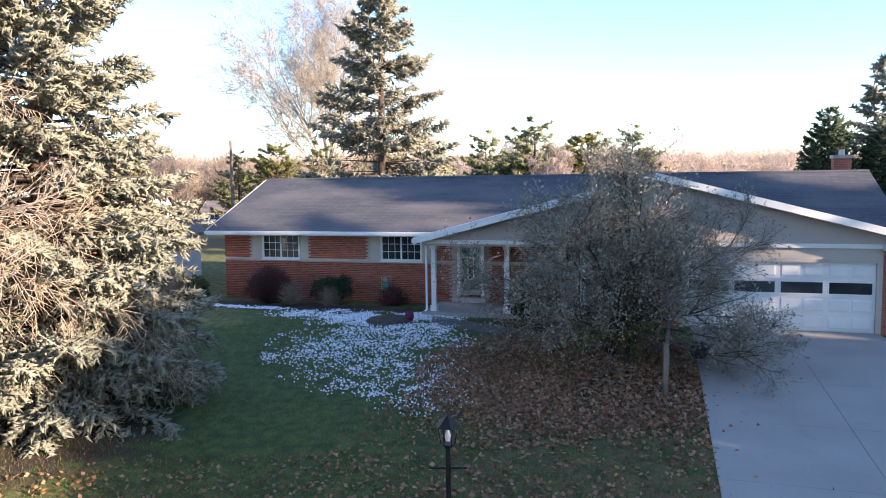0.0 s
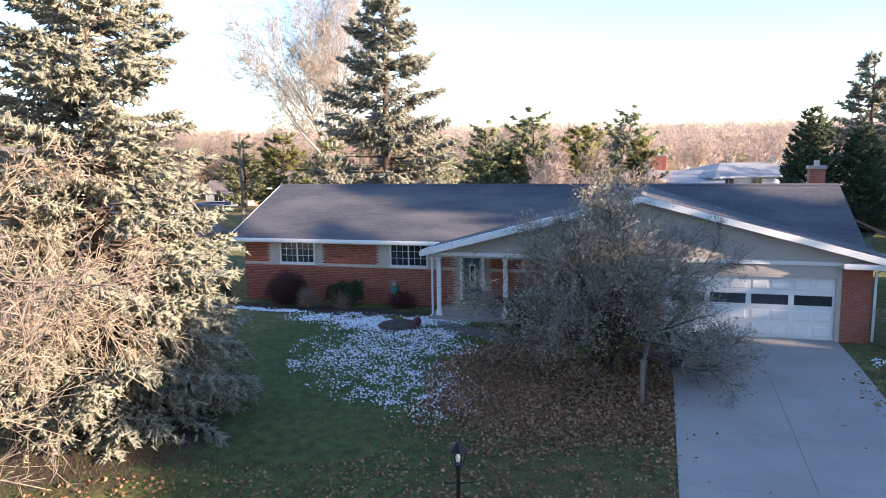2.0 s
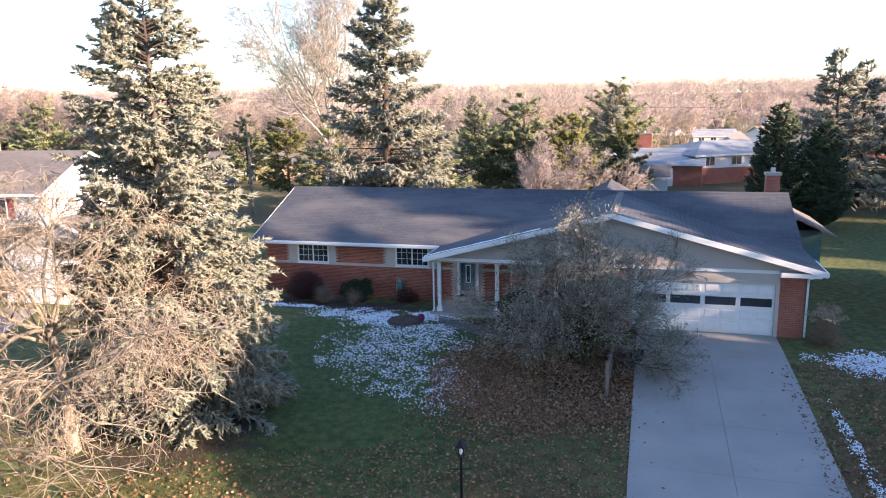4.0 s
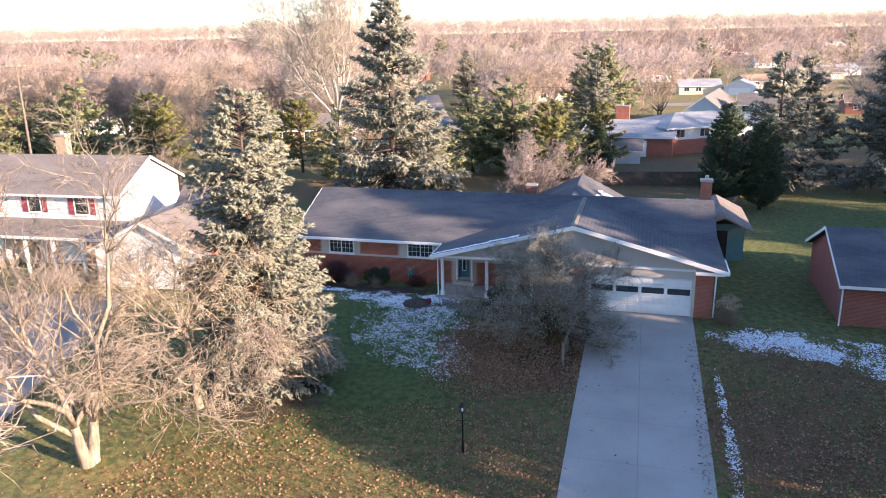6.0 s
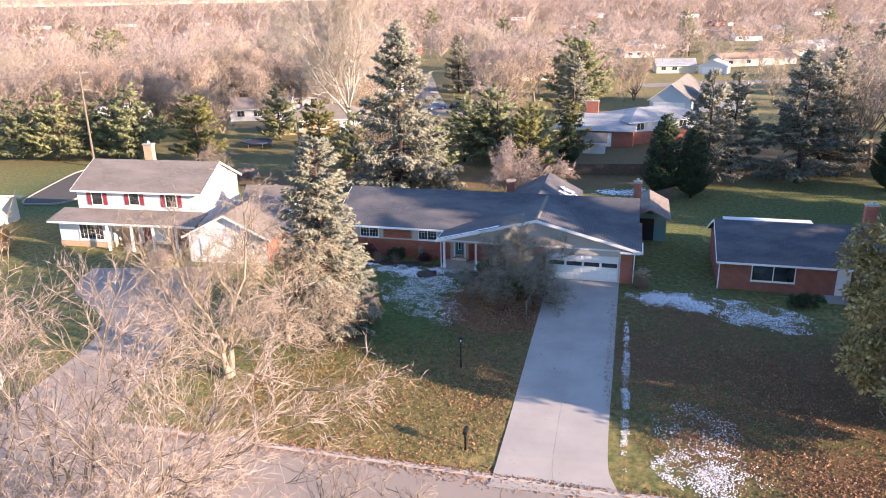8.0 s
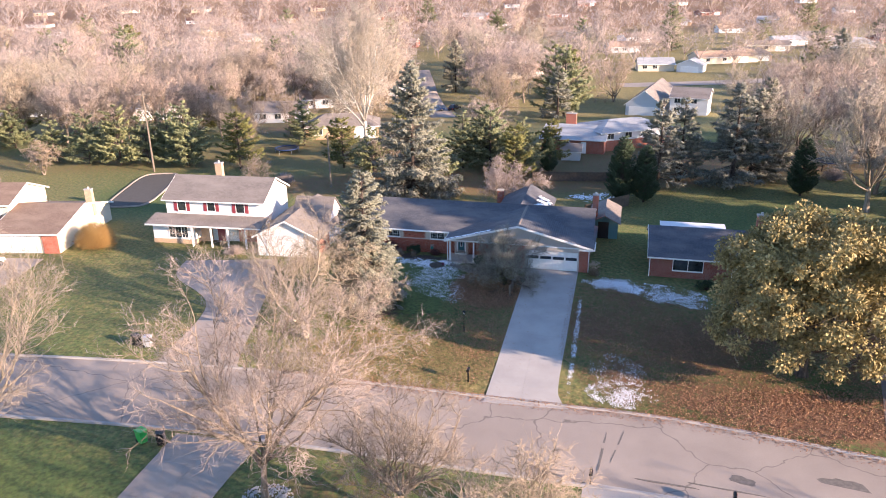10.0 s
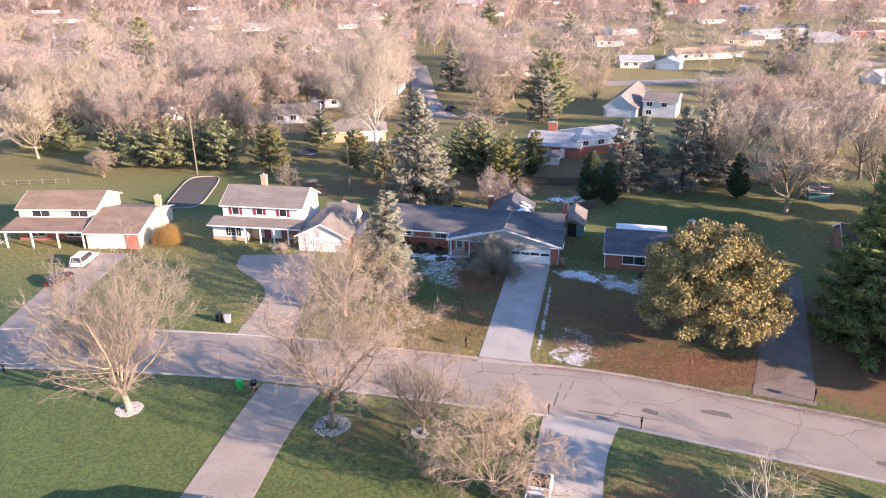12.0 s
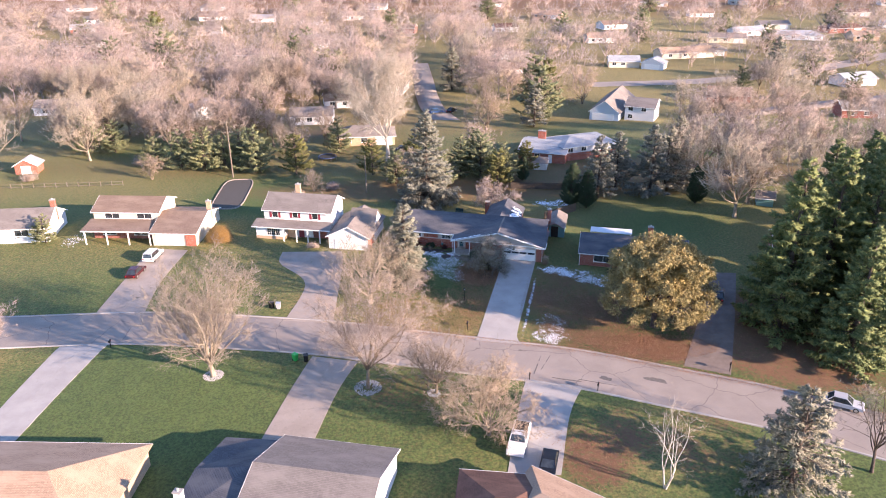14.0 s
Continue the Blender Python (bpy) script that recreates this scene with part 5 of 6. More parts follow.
# more of them over the next blocks, clear of streets and house fronts
KEEP = [(-40, 120, 15), (45, 122, 24), (60, 140, 20), (32, 90, 26), (90, 185, 22), (92, 214, 16), (130, 200, 18), (180, 295, 26), (-71, 130, 13), (-107, 138, 11), (200, 300, 25), (80, 128, 16), (28, 122, 22), (-20, 95, 14), (105, 158, 14), (-97, 196, 10), (56, 212, 14), (157, 175, 14)]


def clear_of_streets(x, y):
    """True where neither the next block's streets nor a kept lawn lies."""
    if -10 < x < 11 and 105 < y < 262:
        return False
    if 10 < x < 90 and 118 < y < 142 or 55 < x < 170 and abs(y - 186 - 0.2 * (x - 60)) < 11:
        return False
    return not any(math.hypot(x - a, y - b) < c for a, b, c in KEEP)


rf = np.random.default_rng(9)
count = 0
while count < 80:
    y = rf.uniform(96, 190)
    x = rf.uniform(-95 - 0.5 * (y - 90), 75 + 0.62 * (y - 90))
    if not clear_of_streets(x, y) or (x > 15 and rf.random() < 0.62):
        continue
    copy_thing((a1, a2, a3, a2)[count % 4], at(x, y, rf.uniform(0, 360), rf.uniform(0.7, 1.1)))
    count += 1

# golden oak that kept its leaves
ok = bare_tree(71, 11.5, 2.2, 0.5, limbs=10, spread=55, up=0.06, sec=6, ter=4, twig=3, sub=0, tw=0.02)
oak = put_tree("golden_oak", ok, ("barkdark", "twigdark"), at(27.3, 0.8), "broad oak still full of yellow-green and gold leaves")
inner = lobed(72, (0, 0, 6.9), (8.3, 8.3, 6.9), 46, 420, 0.30, 0.85, (0.36, 0.62), (0.15, 0.24))
outer = lobed(73, (0, 0, 6.9), (8.4, 8.4, 6.9), 230, 270, 0.28, 0.75, (0.62, 1.0), (0.065, 0.135))
part("foliage", inner, M["oak"], oak, "olive-green autumn leaves inside the crown")
part("foliage", outer, M["oak"], oak, "gold-green autumn leaves")

# far woods: one mass of rounded leafless crowns out to the skyline
FP, FD, FL, FR = [], [], [], []
count = 0
while count < 4300:
    y = 175 + 1550 * rf.random() ** 1.75 if count < 3300 else rf.uniform(800, 1550)
    x = rf.uniform(-1, 1) * (100 + 0.62 * y) + 0.04 * y
    if not clear_of_streets(x, y) or (x > 30 and y < 420 and rf.random() < 0.55):
        continue
    count += 1
    h = rf.uniform(8, 17) * (1.0 if y < 500 else 1.6)
    wd = h * rf.uniform(0.36, 0.52)
    n = 170 if y < 420 else (70 if y < 800 else 44)
    w = unit(rf.normal(size=(n, 3)))
    w[:, 2] = np.where(w[:, 2] < -0.35, -w[:, 2], w[:, 2])
    base = hz(x, y)
    q = np.array([x, y, base + h * 0.52]) + w * np.array([wd, wd, h * 0.45]) * rf.uniform(0.35, 1.0, (n, 1)) ** 0.6
    FP.append(q)
    FD.append(w * 0.55 + rf.normal(0, 0.55, (n, 3)) + np.array([0, 0, 0.25]))
    FL.append(rf.uniform(0.09, 0.2, n) * h)
    FR.append(np.full(n, 0.05 + 0.00014 * y))
    k = 9
    az = rf.uniform(0, 6.283, k)
    FP.append(np.tile([x, y, base - 0.2], (k, 1)) + np.where(np.arange(k)[:, None] == 0, 0, np.array([0, 0, h * 0.22])))
    dd = np.stack([np.cos(az) * 0.7, np.sin(az) * 0.7, rf.uniform(0.6, 1.4, k)], 1)
    dd[0] = (0, 0, 1)
    FD.append(dd)
    FL.append(np.full(k, h * 0.5))
    FR.append(np.full(k, h * 0.010))
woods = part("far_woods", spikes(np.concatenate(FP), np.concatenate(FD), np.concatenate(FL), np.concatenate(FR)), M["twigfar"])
tagged(woods, "reddish-tan leafless treetops of the far neighbourhood, paled for haze", "woods", kind="stuff")


# ---- far neighbourhood: streets and houses ----
sweep(smooth_line([(-5.5, 240), (-4, 200), (-3, 170), (0, 145), (10, 126), (40, 126), (75, 131), (130, 150), (260, 190)], 4), [(4, 0.06), (4, 0.1), (-4, 0.1), (-4, 0.06)], "road_north", M["asphalt"], "pale asphalt street in the next block", z=-3.1, category="road")
sweep(smooth_line([(60, 190), (110, 195), (160, 215), (230, 260), (330, 330)], 6), [(4.5, 0.1), (-4.5, 0.1)], "road_far", M["asphalt"], "pale street further off", z=-3.4, category="road")
rh = random.Random(4)
WALLS = ["siding", "brickfar", "siding", "sidingcream", "bricktan", "sidinggrey", "brickdark", "siding"]
ROOFS = ["roofgrey", "roofbrown", "rooflight", "roofgrey", "roofdark", "rooftan"]


def far_house(x, y, turn, w, d, wall, roof, eave=2.7, ridge=4.6, hip=0.0, axis="x", label=None):
    wins = [(w * f, w * f + 1.6, 1.0, 2.2) for f in (0.12, 0.4)]
    h = simple_house("far_house", pose(x, y, hz(x, y), 0, 0, turn), w, d, eave, ridge, wall, roof, label or "distant single-storey house among leafless trees",
                     windows=wins if axis == "x" else [], garage=[(w * 0.66, w * 0.66 + 4.4, 0, 2.2)] if w > 14 and axis == "x" else ([(w * 0.15, w * 0.85, 0, 2.2)] if axis == "y" else []),
                     hip=hip, axis=axis, group="far houses")
    return h


# red brick and white split-level house behind the fence
rb = simple_house("split_level_house", pose(18.0, 82.5, 0, 0, 0, -20), 11.5, 13.0, 2.6, 4.0, "brickfar", "rooflight", "red brick and white split-level house with pale grey roof", windows=[(1, 2.2, 0.9, 2.1), (4, 5.2, 0.9, 2.1)], doors=[(7.4, 8.3, 0, 2.1)])
chimney(rb, 4.2, 8.0, 2.6, 5.9, 1.9, 0.9)
u2 = simple_house("split_level_wing", pose(28.8, 80.8, 0, 0, 0, -20 + 38), 15.0, 10.0, 3.6, 4.9, "siding", "rooflight", "white upper wing of the split-level house", windows=[(1.2, 2.6, 2.2, 3.2), (5, 6.4, 2.2, 3.2), (9, 10.4, 2.2, 3.2)], hip=4.5)
part("brick_base", Geo().box(0.02, 14.98, -0.05, -0.004, -0.4, 1.9), M["brickfar"], u2, "red brick lower storey")
simple_house("garden_shed", pose(20.5, 75.0, 0, 0, 0, -15), 3.2, 2.6, 1.9, 2.8, "siding", "roofgrey", "small white garden shed")
# pale garage-fronted house
fh = simple_house("pale_blue_house", pose(47.3, 134.0, -2.9, 0, 0, -26), 9.0, 26.0, 2.9, 6.2, "sidingblue", "roofgrey", "pale blue-grey house with a street-facing gable", garage=[(0.8, 7.6, 0, 2.3)], axis="y")
fw = simple_house("pale_house_wing", pose(58.0, 132.5, -2.9, 0, 0, -26), 9.0, 10.0, 4.6, 6.4, "siding", "roofgrey", "white two-storey wing of the pale house", windows=[(1, 2.4, 3.2, 4.3), (5, 6.4, 3.2, 4.3), (1, 2.4, 0.8, 2.0)])
for x, y, tn, w, d, wl, rf_, hp, ax in [
    (-46, 132, 2, 13, 9, "siding", "roofgrey", 0, "x"), (-79, 141, 20, 12, 11, "siding", "rooflight", 0, "y"), (-133, 152, 0, 24, 8, "siding", "roofgrey", 0, "x"), (-28, 99, 4, 15, 9, "bricktan", "roofgrey", 4, "x"),
    (-98, 207, 5, 16, 9, "siding", "roofgrey", 0, "x"), (-82, 384, 5, 18, 10, "siding", "roofgrey", 0, "x"), (-112, 398, 0, 16, 9, "siding", "rooflight", 0, "x"), (89, 222, -30, 9, 8, "siding", "rooflight", 0, "y"),
    (76, 226, -8, 13, 8, "sidingcream", "rooflight", 0, "x"), (105, 244, 10, 26, 9, "sidingcream", "rooftan", 0, "x"), (167, 312, 15, 18, 9, "siding", "rooflight", 0, "x"), (180, 300, -12, 26, 10, "siding", "rooflight", 5, "x"),
    (222, 320, 10, 24, 10, "brickfar", "roofdark", 5, "x"), (94, 159, -20, 14, 10, "brickfar", "roofbrown", 0, "x"), (154, 178, 15, 14, 9, "siding", "rooflight", 0, "x"), (23, 211, 0, 16, 9, "sidingcream", "roofbrown", 0, "x"),
    (-12, 176, 80, 14, 8, "siding", "roofgrey", 0, "x"), (-38, 156, 10, 15, 9, "siding", "roofbrown", 0, "x"), (126, 130, -10, 16, 9, "brickdark", "roofgrey", 0, "x")]:
    far_house(x, y, tn, w, d, wl, rf_, hip=hp, axis=ax)
for row, y in enumerate((255, 300, 345, 400, 460, 540, 640)):
    x = -0.5 * y - 40 + rh.uniform(0, 25)
    while x < 0.62 * y + 60:
        if abs(x) > 12 or row > 1:
            far_house(x, y + rh.uniform(-9, 9), rh.uniform(-25, 25), rh.uniform(12, 20), rh.uniform(8, 10), rh.choice(WALLS), rh.choice(ROOFS), 2.8, rh.uniform(4.3, 5.2), hip=rh.choice((0, 0, 4)), label=None)
        x += rh.uniform(55, 125)


# ---- vehicles ----
def car(name, m, paint, label, length=4.5, width=1.8, tall=1.65, pickup=False, suv=False):
    root = thing(name, m, label, "car")
    L, W = length / 2, width / 2
    z0, belt = 0.32, tall * 0.58
    prof = [(-L, z0 + 0.1), (-L, belt - 0.05), (-L + 0.15, belt), (L * 0.42, belt), (L * 0.95, belt - 0.14), (L, belt - 0.35), (L, z0 + 0.05), (L - 0.2, z0), (-L + 0.2, z0)]
    if pickup:
        prof = [(-L, z0 + 0.1), (-L, belt + 0.05), (-L + 0.06, belt + 0.08), (L * 0.4, belt + 0.05), (L * 0.95, belt - 0.05), (L, belt - 0.3), (L, z0 + 0.05), (L - 0.2, z0), (-L + 0.2, z0)]
    g = Geo()
    n = len(prof)
    rings = [(-W, 0.06), (-W * 0.92, 0), (W * 0.92, 0), (W, 0.06)]
    g.add([(x * (1 - i * 0.5 / L), y, z + (0.02 if i else 0) - (i if z > belt - 0.4 else 0)) for y, i in ((-W, 0.05), (-W * 0.9, 0.0), (W * 0.9, 0.0), (W, 0.05)) for x, z in prof],
          [tuple(range(n)), tuple(range(4 * n - 1, 3 * n - 1, -1))] + [(k * n + i, (k + 1) * n + i, (k + 1) * n + (i + 1) % n, k * n + (i + 1) % n) for k in range(3) for i in range(n)])
    body = part("body", g, M[paint], root, smooth=False)
    a0, a1, b0, b1 = (-L * 0.12, L * 0.42, 0.0, L * 0.28) if pickup else ((-L * 0.95, L * 0.45, -L * 0.85, L * 0.2) if suv else (-L * 0.8, L * 0.45, -L * 0.5, L * 0.12))
    zt, wb, wt = tall, W * 0.92, W * 0.74
    bz = belt - 0.01
    vs = [(a0, -wb, bz), (a1, -wb, bz), (a1, wb, bz), (a0, wb, bz), (b0, -wt, zt), (b1, -wt, zt), (b1, wt, zt), (b0, wt, zt)]
    part("window_band", Geo().add(vs, [(0, 1, 5, 4), (1, 2, 6, 5), (2, 3, 7, 6), (3, 0, 4, 7)]), M["glass"], body, "dark car windows")
    part("roof", Geo().box(b0 - 0.03, b1 + 0.03, -wt - 0.02, wt + 0.02, zt - 0.03, zt + 0.03), M[paint], body)
    for s in (-1, 1):
        for xa in (a0, a1):
            xb = b0 if xa == a0 else b1
            part("pillar", Geo().tube([(xa, s * wb, bz), (xb, s * wt, zt)], [0.05, 0.04], 4), M[paint], body)
    if pickup:
        # flat panel on the closed body, black for the shade down in the bed
        part("bed", Geo().box(-L + 0.12, -L * 0.2, -W * 0.8, W * 0.8, belt + 0.081, belt + 0.1), M["dark"], body, "near-black panel standing for the shaded load bed")
    for x in (-L * 0.62, L * 0.62):
        for s in (-1, 1):
            tyre = part("tyre", Geo().tube([(x, s * (W - 0.2), 0.33), (x, s * (W + 0.01), 0.33)], [0.33, 0.33], 16), M["rubber"], root)
            part("rim", Geo().tube([(x, s * W, 0.33), (x, s * (W + 0.025), 0.33)], [0.2, 0.19], 12), M["steel"], tyre)
    for s in (-1, 1):
        part("headlight", Geo().box(L - 0.06, L + 0.012, s * W * 0.72 - 0.2, s * W * 0.72 + 0.2, belt - 0.36, belt - 0.22), M["headlamp"], body)
        part("tail_light", Geo().box(-L - 0.012, -L + 0.05, s * W * 0.78 - 0.12, s * W * 0.78 + 0.12, belt - 0.28, belt - 0.06), M["lamp"], body)
    return root


def road_z(x, y):
    return max(hz(x, y) + 0.045, -0.795)


car("suv", pose(-54.6, 28.6, road_z(-54.6, 28.6), 0, 0, 84), "carwhite", "white sport utility car parked on a driveway", 4.7, 1.9, 1.7, suv=True)
car("sedan", pose(-55.6, 22.4, road_z(-55.6, 22.4), 0, 0, 84), "carred", "dark red car parked on a driveway", 4.5, 1.8, 1.45)
car("pickup", pose(3.9, -25.0, road_z(3.9, -25), 0, 0, -107), "carwhite", "white pickup truck parked on the south driveway", 5.6, 2.0, 1.85, pickup=True)
car("black_car", pose(6.6, -29.3, road_z(6.6, -29.3), 0, 0, -107), "carblack", "black car beside the pickup", 4.5, 1.8, 1.45)
car("dark_sedan", pose(39.8, 8.4, road_z(39.8, 8.4), 0, 0, 66), "carblack", "dark car on the east driveway", 4.5, 1.8, 1.45)
car("street_car", pose(44.8, -19.6, -0.80, 0, 0, -31), "carsilver", "silver car parked at the kerb", 4.6, 1.8, 1.5)
car("far_car", pose(-0.5, 146, -2.98, 0, 0, 20), "carblue", "dark blue car parked in the next block", 4.6, 1.8, 1.5)
car("far_car", pose(4.5, 147, -2.98, 0, 0, 60), "carblack", "dark car parked in the next block", 4.6, 1.8, 1.5)
car("far_car", pose(-10.4, 92.5, -0.1, 0, 0, 10), "carblack", "dark car beside a brown house", 4.6, 1.8, 1.5)


# ---- street furniture ----
def mailbox(x, y, turn, label, post="black"):
    root = thing("mailbox", pose(x, y, hz(x, y) - 0.02, 0, 0, turn), label, "mailbox", "mailboxes")
    part("post", Geo().box(-0.05, 0.05, -0.05, 0.05, 0, 1.02), M[post], root)
    part("arm", Geo().box(-0.04, 0.04, -0.3, 0.25, 0.9, 0.98), M[post], root)
    prof = [(0.11 * math.cos(a), 0.13 + 0.11 * math.sin(a)) for a in np.linspace(0, math.pi, 9)] + [(-0.11, 0), (0.11, 0)]
    b = part("box", Geo().slab([(p, q + 1.02) for p, q in prof], "y", -0.32, 0.22), M["black"], root)
    part("flag", Geo().box(0.112, 0.122, -0.1, 0.02, 1.15, 1.35), M["red"], b, "small red flag")
    return root


mailbox(-0.25, 1.3, 165, "black mailbox on a post by the kerb")
mailbox(33.9, -11.4, 150, "black mailbox on a post under the oak")
mailbox(15.4, -14.9, -20, "black mailbox by the south driveway")
mailbox(-51.2, -1.2, 0, "dark mailbox by the south-west driveway")
mailbox(7.0, -12.2, -15, "pale mailbox beside the shrubs")
# lamp post on the lawn
lp = thing("lamp_post", pose(-0.12, 10.2, hz(-0.12, 10.2) - 0.02), "black lamp post with a lantern on the front lawn", "lamp post")
part("post", Geo().tube([(0, 0, 0), (0, 0, 0.5), (0, 0, 0.52), (0, 0, 1.72)], [0.055, 0.05, 0.038, 0.035], 10), M["black"], lp)
part("cross_bar", Geo().tube([(-0.27, 0, 1.42), (0.27, 0, 1.42)], [0.014, 0.014]), M["black"], lp)
lt = part("lantern", Geo().tube([(0, 0, 1.72), (0, 0, 1.78)], [0.05, 0.1], 6), M["black"], lp)
for i in range(6):
    a = math.pi / 3 * i
    part("lantern_bar", Geo().tube([(0.1 * math.cos(a), 0.1 * math.sin(a), 1.78), (0.14 * math.cos(a), 0.14 * math.sin(a), 2.04)], [0.008, 0.008], 4), M["black"], lt)
part("lantern_roof", Geo().tube([(0, 0, 2.04), (0, 0, 2.07), (0, 0, 2.15), (0, 0, 2.2)], [0.19, 0.16, 0.07, 0.015], 6), M["black"], lt)
part("bulb", Geo().tube([(0, 0, 1.82), (0, 0, 1.9), (0, 0, 1.98)], [0.03, 0.045, 0.02], 8), M["white"], lt, "white bulb")


def stone_ring(x, y, r, n, seed):
    root = thing("stone_ring", pose(x, y, hz(x, y)), "ring of pale stones round a tree", "stones", kind="stuff")
    q = random.Random(seed)
    g = Geo()
    for i in range(n):
        a, d = q.uniform(0, 6.283), r * math.sqrt(q.uniform(0.12, 1))
        s = q.uniform(0.04, 0.085)
        c = Vector((d * math.cos(a), d * math.sin(a), s * 0.4))
        v = [c + Vector((math.cos(b) * s * q.uniform(0.7, 1.2), math.sin(b) * s * q.uniform(0.7, 1.2), -s * 0.6)) for b in (0, 1.26, 2.5, 3.8, 5.0)]
        w = [c + (p - c) * 0.6 + Vector((0, 0, s * q.uniform(0.7, 1.1))) for p in v]
        g.add(v + w, [(0, 1, 6, 5), (1, 2, 7, 6), (2, 3, 8, 7), (3, 4, 9, 8), (4, 0, 5, 9), (5, 6, 7, 8, 9)])
    part("stone_bed", g, M["rock"], root)


stone_ring(-34.8, -9.2, 1.35, 620, 1)
stone_ring(-14.1, -13.0, 1.8, 640, 2)
stone_ring(-5.6, -14.6, 0.85, 260, 3)


# ---- shrubs and garden things by the house ----
def shrub(name, m, rad, n, size, mat, label, stems="barkdark", width=0.5, lobes=26, squash=0.8):
    root = thing(name, m, label, "shrub")
    r = np.random.default_rng(int(abs(m.translation.x) * 100) + n)
    k = 60
    az, tl = r.uniform(0, 6.283, k), r.uniform(0.1, 0.9, k)
    D = np.stack([np.cos(az) * tl, np.sin(az) * tl, np.ones(k)], 1)
    part("stem_mass", spikes(np.stack([np.cos(az) * 0.1, np.sin(az) * 0.1, np.full(k, -0.05)], 1), D, rad[2] * 1.3, 0.018), M[stems], root)
    V, F = lobed(n, (0, 0, rad[2] * 0.95), rad, lobes, n // lobes, size, squash)
    V[:, 2] = np.maximum(V[:, 2], 0.02)
    part("foliage", (V, F), M[mat], root)
    return root


def hp(u, v, dz=0.0, turn=0.0):
    p = HOUSE @ Vector((u, v, 0))
    return pose(p.x, p.y, hz(p.x, p.y) + dz, 0, 0, A_H + turn)


def twiggy(name, m, rad, n, mat, label, L=0.5, R=0.006, category="shrub"):
    """A shrub of bare stems that fan out from its base."""
    root = thing(name, m, label, category)
    r = np.random.default_rng(n)
    w = unit(np.stack([r.normal(0, rad[0], n), r.normal(0, rad[1], n), np.abs(r.normal(0, rad[2], n)) + 0.35 * rad[2]], 1))
    d = r.uniform(0.1, 0.85, n)[:, None]
    P = w * np.array([rad[0], rad[1], rad[2] * 1.5]) * d
    part("stem_mass", spikes(P, w + r.normal(0, 0.35, (n, 3)), L * r.uniform(0.6, 1.3, n), R), M[mat], root)
    return root


twiggy("barberry", hp(-7.8, -1.15), (1.25, 0.9, 1.15), 6500, "barberry", "round maroon barberry bush against the brick wall", 0.32, 0.008)
shrub("boxwood", hp(-4.85, -0.95), (1.15, 0.7, 0.62), 5200, 0.075, "boxwood", "clipped dark green boxwood against the wall")
twiggy("dry_grass", hp(-6.55, -1.7), (0.5, 0.45, 0.6), 700, "straw", "dry reddish ornamental grass clump", 0.5, 0.006)
twiggy("dry_perennial", hp(-4.9, -1.75), (0.4, 0.3, 0.5), 260, "straw", "dry straw-coloured stems before the boxwood", 0.5, 0.006)
twiggy("small_barberry", hp(-2.5, -0.8), (0.75, 0.5, 0.6), 1500, "barberry", "low dark red shrub by the meter", 0.25, 0.007)
shrub("corner_shrub", hp(-10.9, -1.6), (0.55, 0.5, 0.6), 2200, 0.08, "arbor", "small dark green shrub at the house corner")
twiggy("pale_grass", hp(-12.0, -1.2), (0.6, 0.5, 0.7), 900, "straw", "pale dry ornamental grass at the house corner", 0.6, 0.007)
shrub("low_shrub", hp(-12.7, -2.2), (0.7, 0.5, 0.35), 1500, 0.07, "boxwood", "low green shrub in the snow-edged bed")
shrub("yew", pose(2.55, 23.9, hz(2.55, 23.9)), (1.05, 0.95, 1.05), 6500, 0.10, "boxwood", "dark green yew beside the porch")
shrub("forsythia", pose(4.5, 20.6, hz(4.5, 20.6)), (1.7, 1.4, 0.95), 3600, 0.10, "pineyellow", "arching yellow-green shrub under the crab apple", lobes=60)
hy = twiggy("hydrangea", hp(15.95, -3.4), (0.75, 0.7, 0.75), 1400, "straw", "dry hydrangea with cream heads at the garage corner", 0.4, 0.006)
part("flower_heads", lobed(31, (0, 0, 1.25), (0.8, 0.7, 0.45), 24, 60, 0.06), M["hydrangea"], hy, "dry cream flower heads")
shrub("yew", pose(25.3, 17.2, hz(25.3, 17.2)), (1.5, 0.8, 0.55), 3200, 0.10, "boxwood", "low dark yew before the east house")
shrub("arborvitae_bush", pose(29.2, 17.6, hz(29.2, 17.6)), (0.8, 0.7, 1.0), 2600, 0.10, "arbor", "rounded evergreen by the east house door")
twiggy("gold_bush", pose(-44.2, 34.6, hz(-44.2, 34.6)), (3.0, 2.6, 2.5), 9000, "goldbush", "large round rust-gold bush between the houses", 0.6, 0.016)
twiggy("red_bush", pose(-26.5, 31.0, hz(-26.5, 31)), (1.4, 1.0, 0.9), 1500, "twigpink", "reddish leafless bush by the white garage", 0.4, 0.01)
for x, y, s in ((-26, 63, 1.7), (-75, 84, 2.6), (-58, 85, 3.2), (-97, 73, 2.6), (-33, 58, 1.8), (50, 62, 1.6), (38, 66, 1.5), (60, 58, 1.8)):
    twiggy("yard_bush", pose(x, y, hz(x, y)), (s, s, s * 0.8), 1600, "twigpink", "leafless reddish bush in a back yard", 0.6, 0.02)

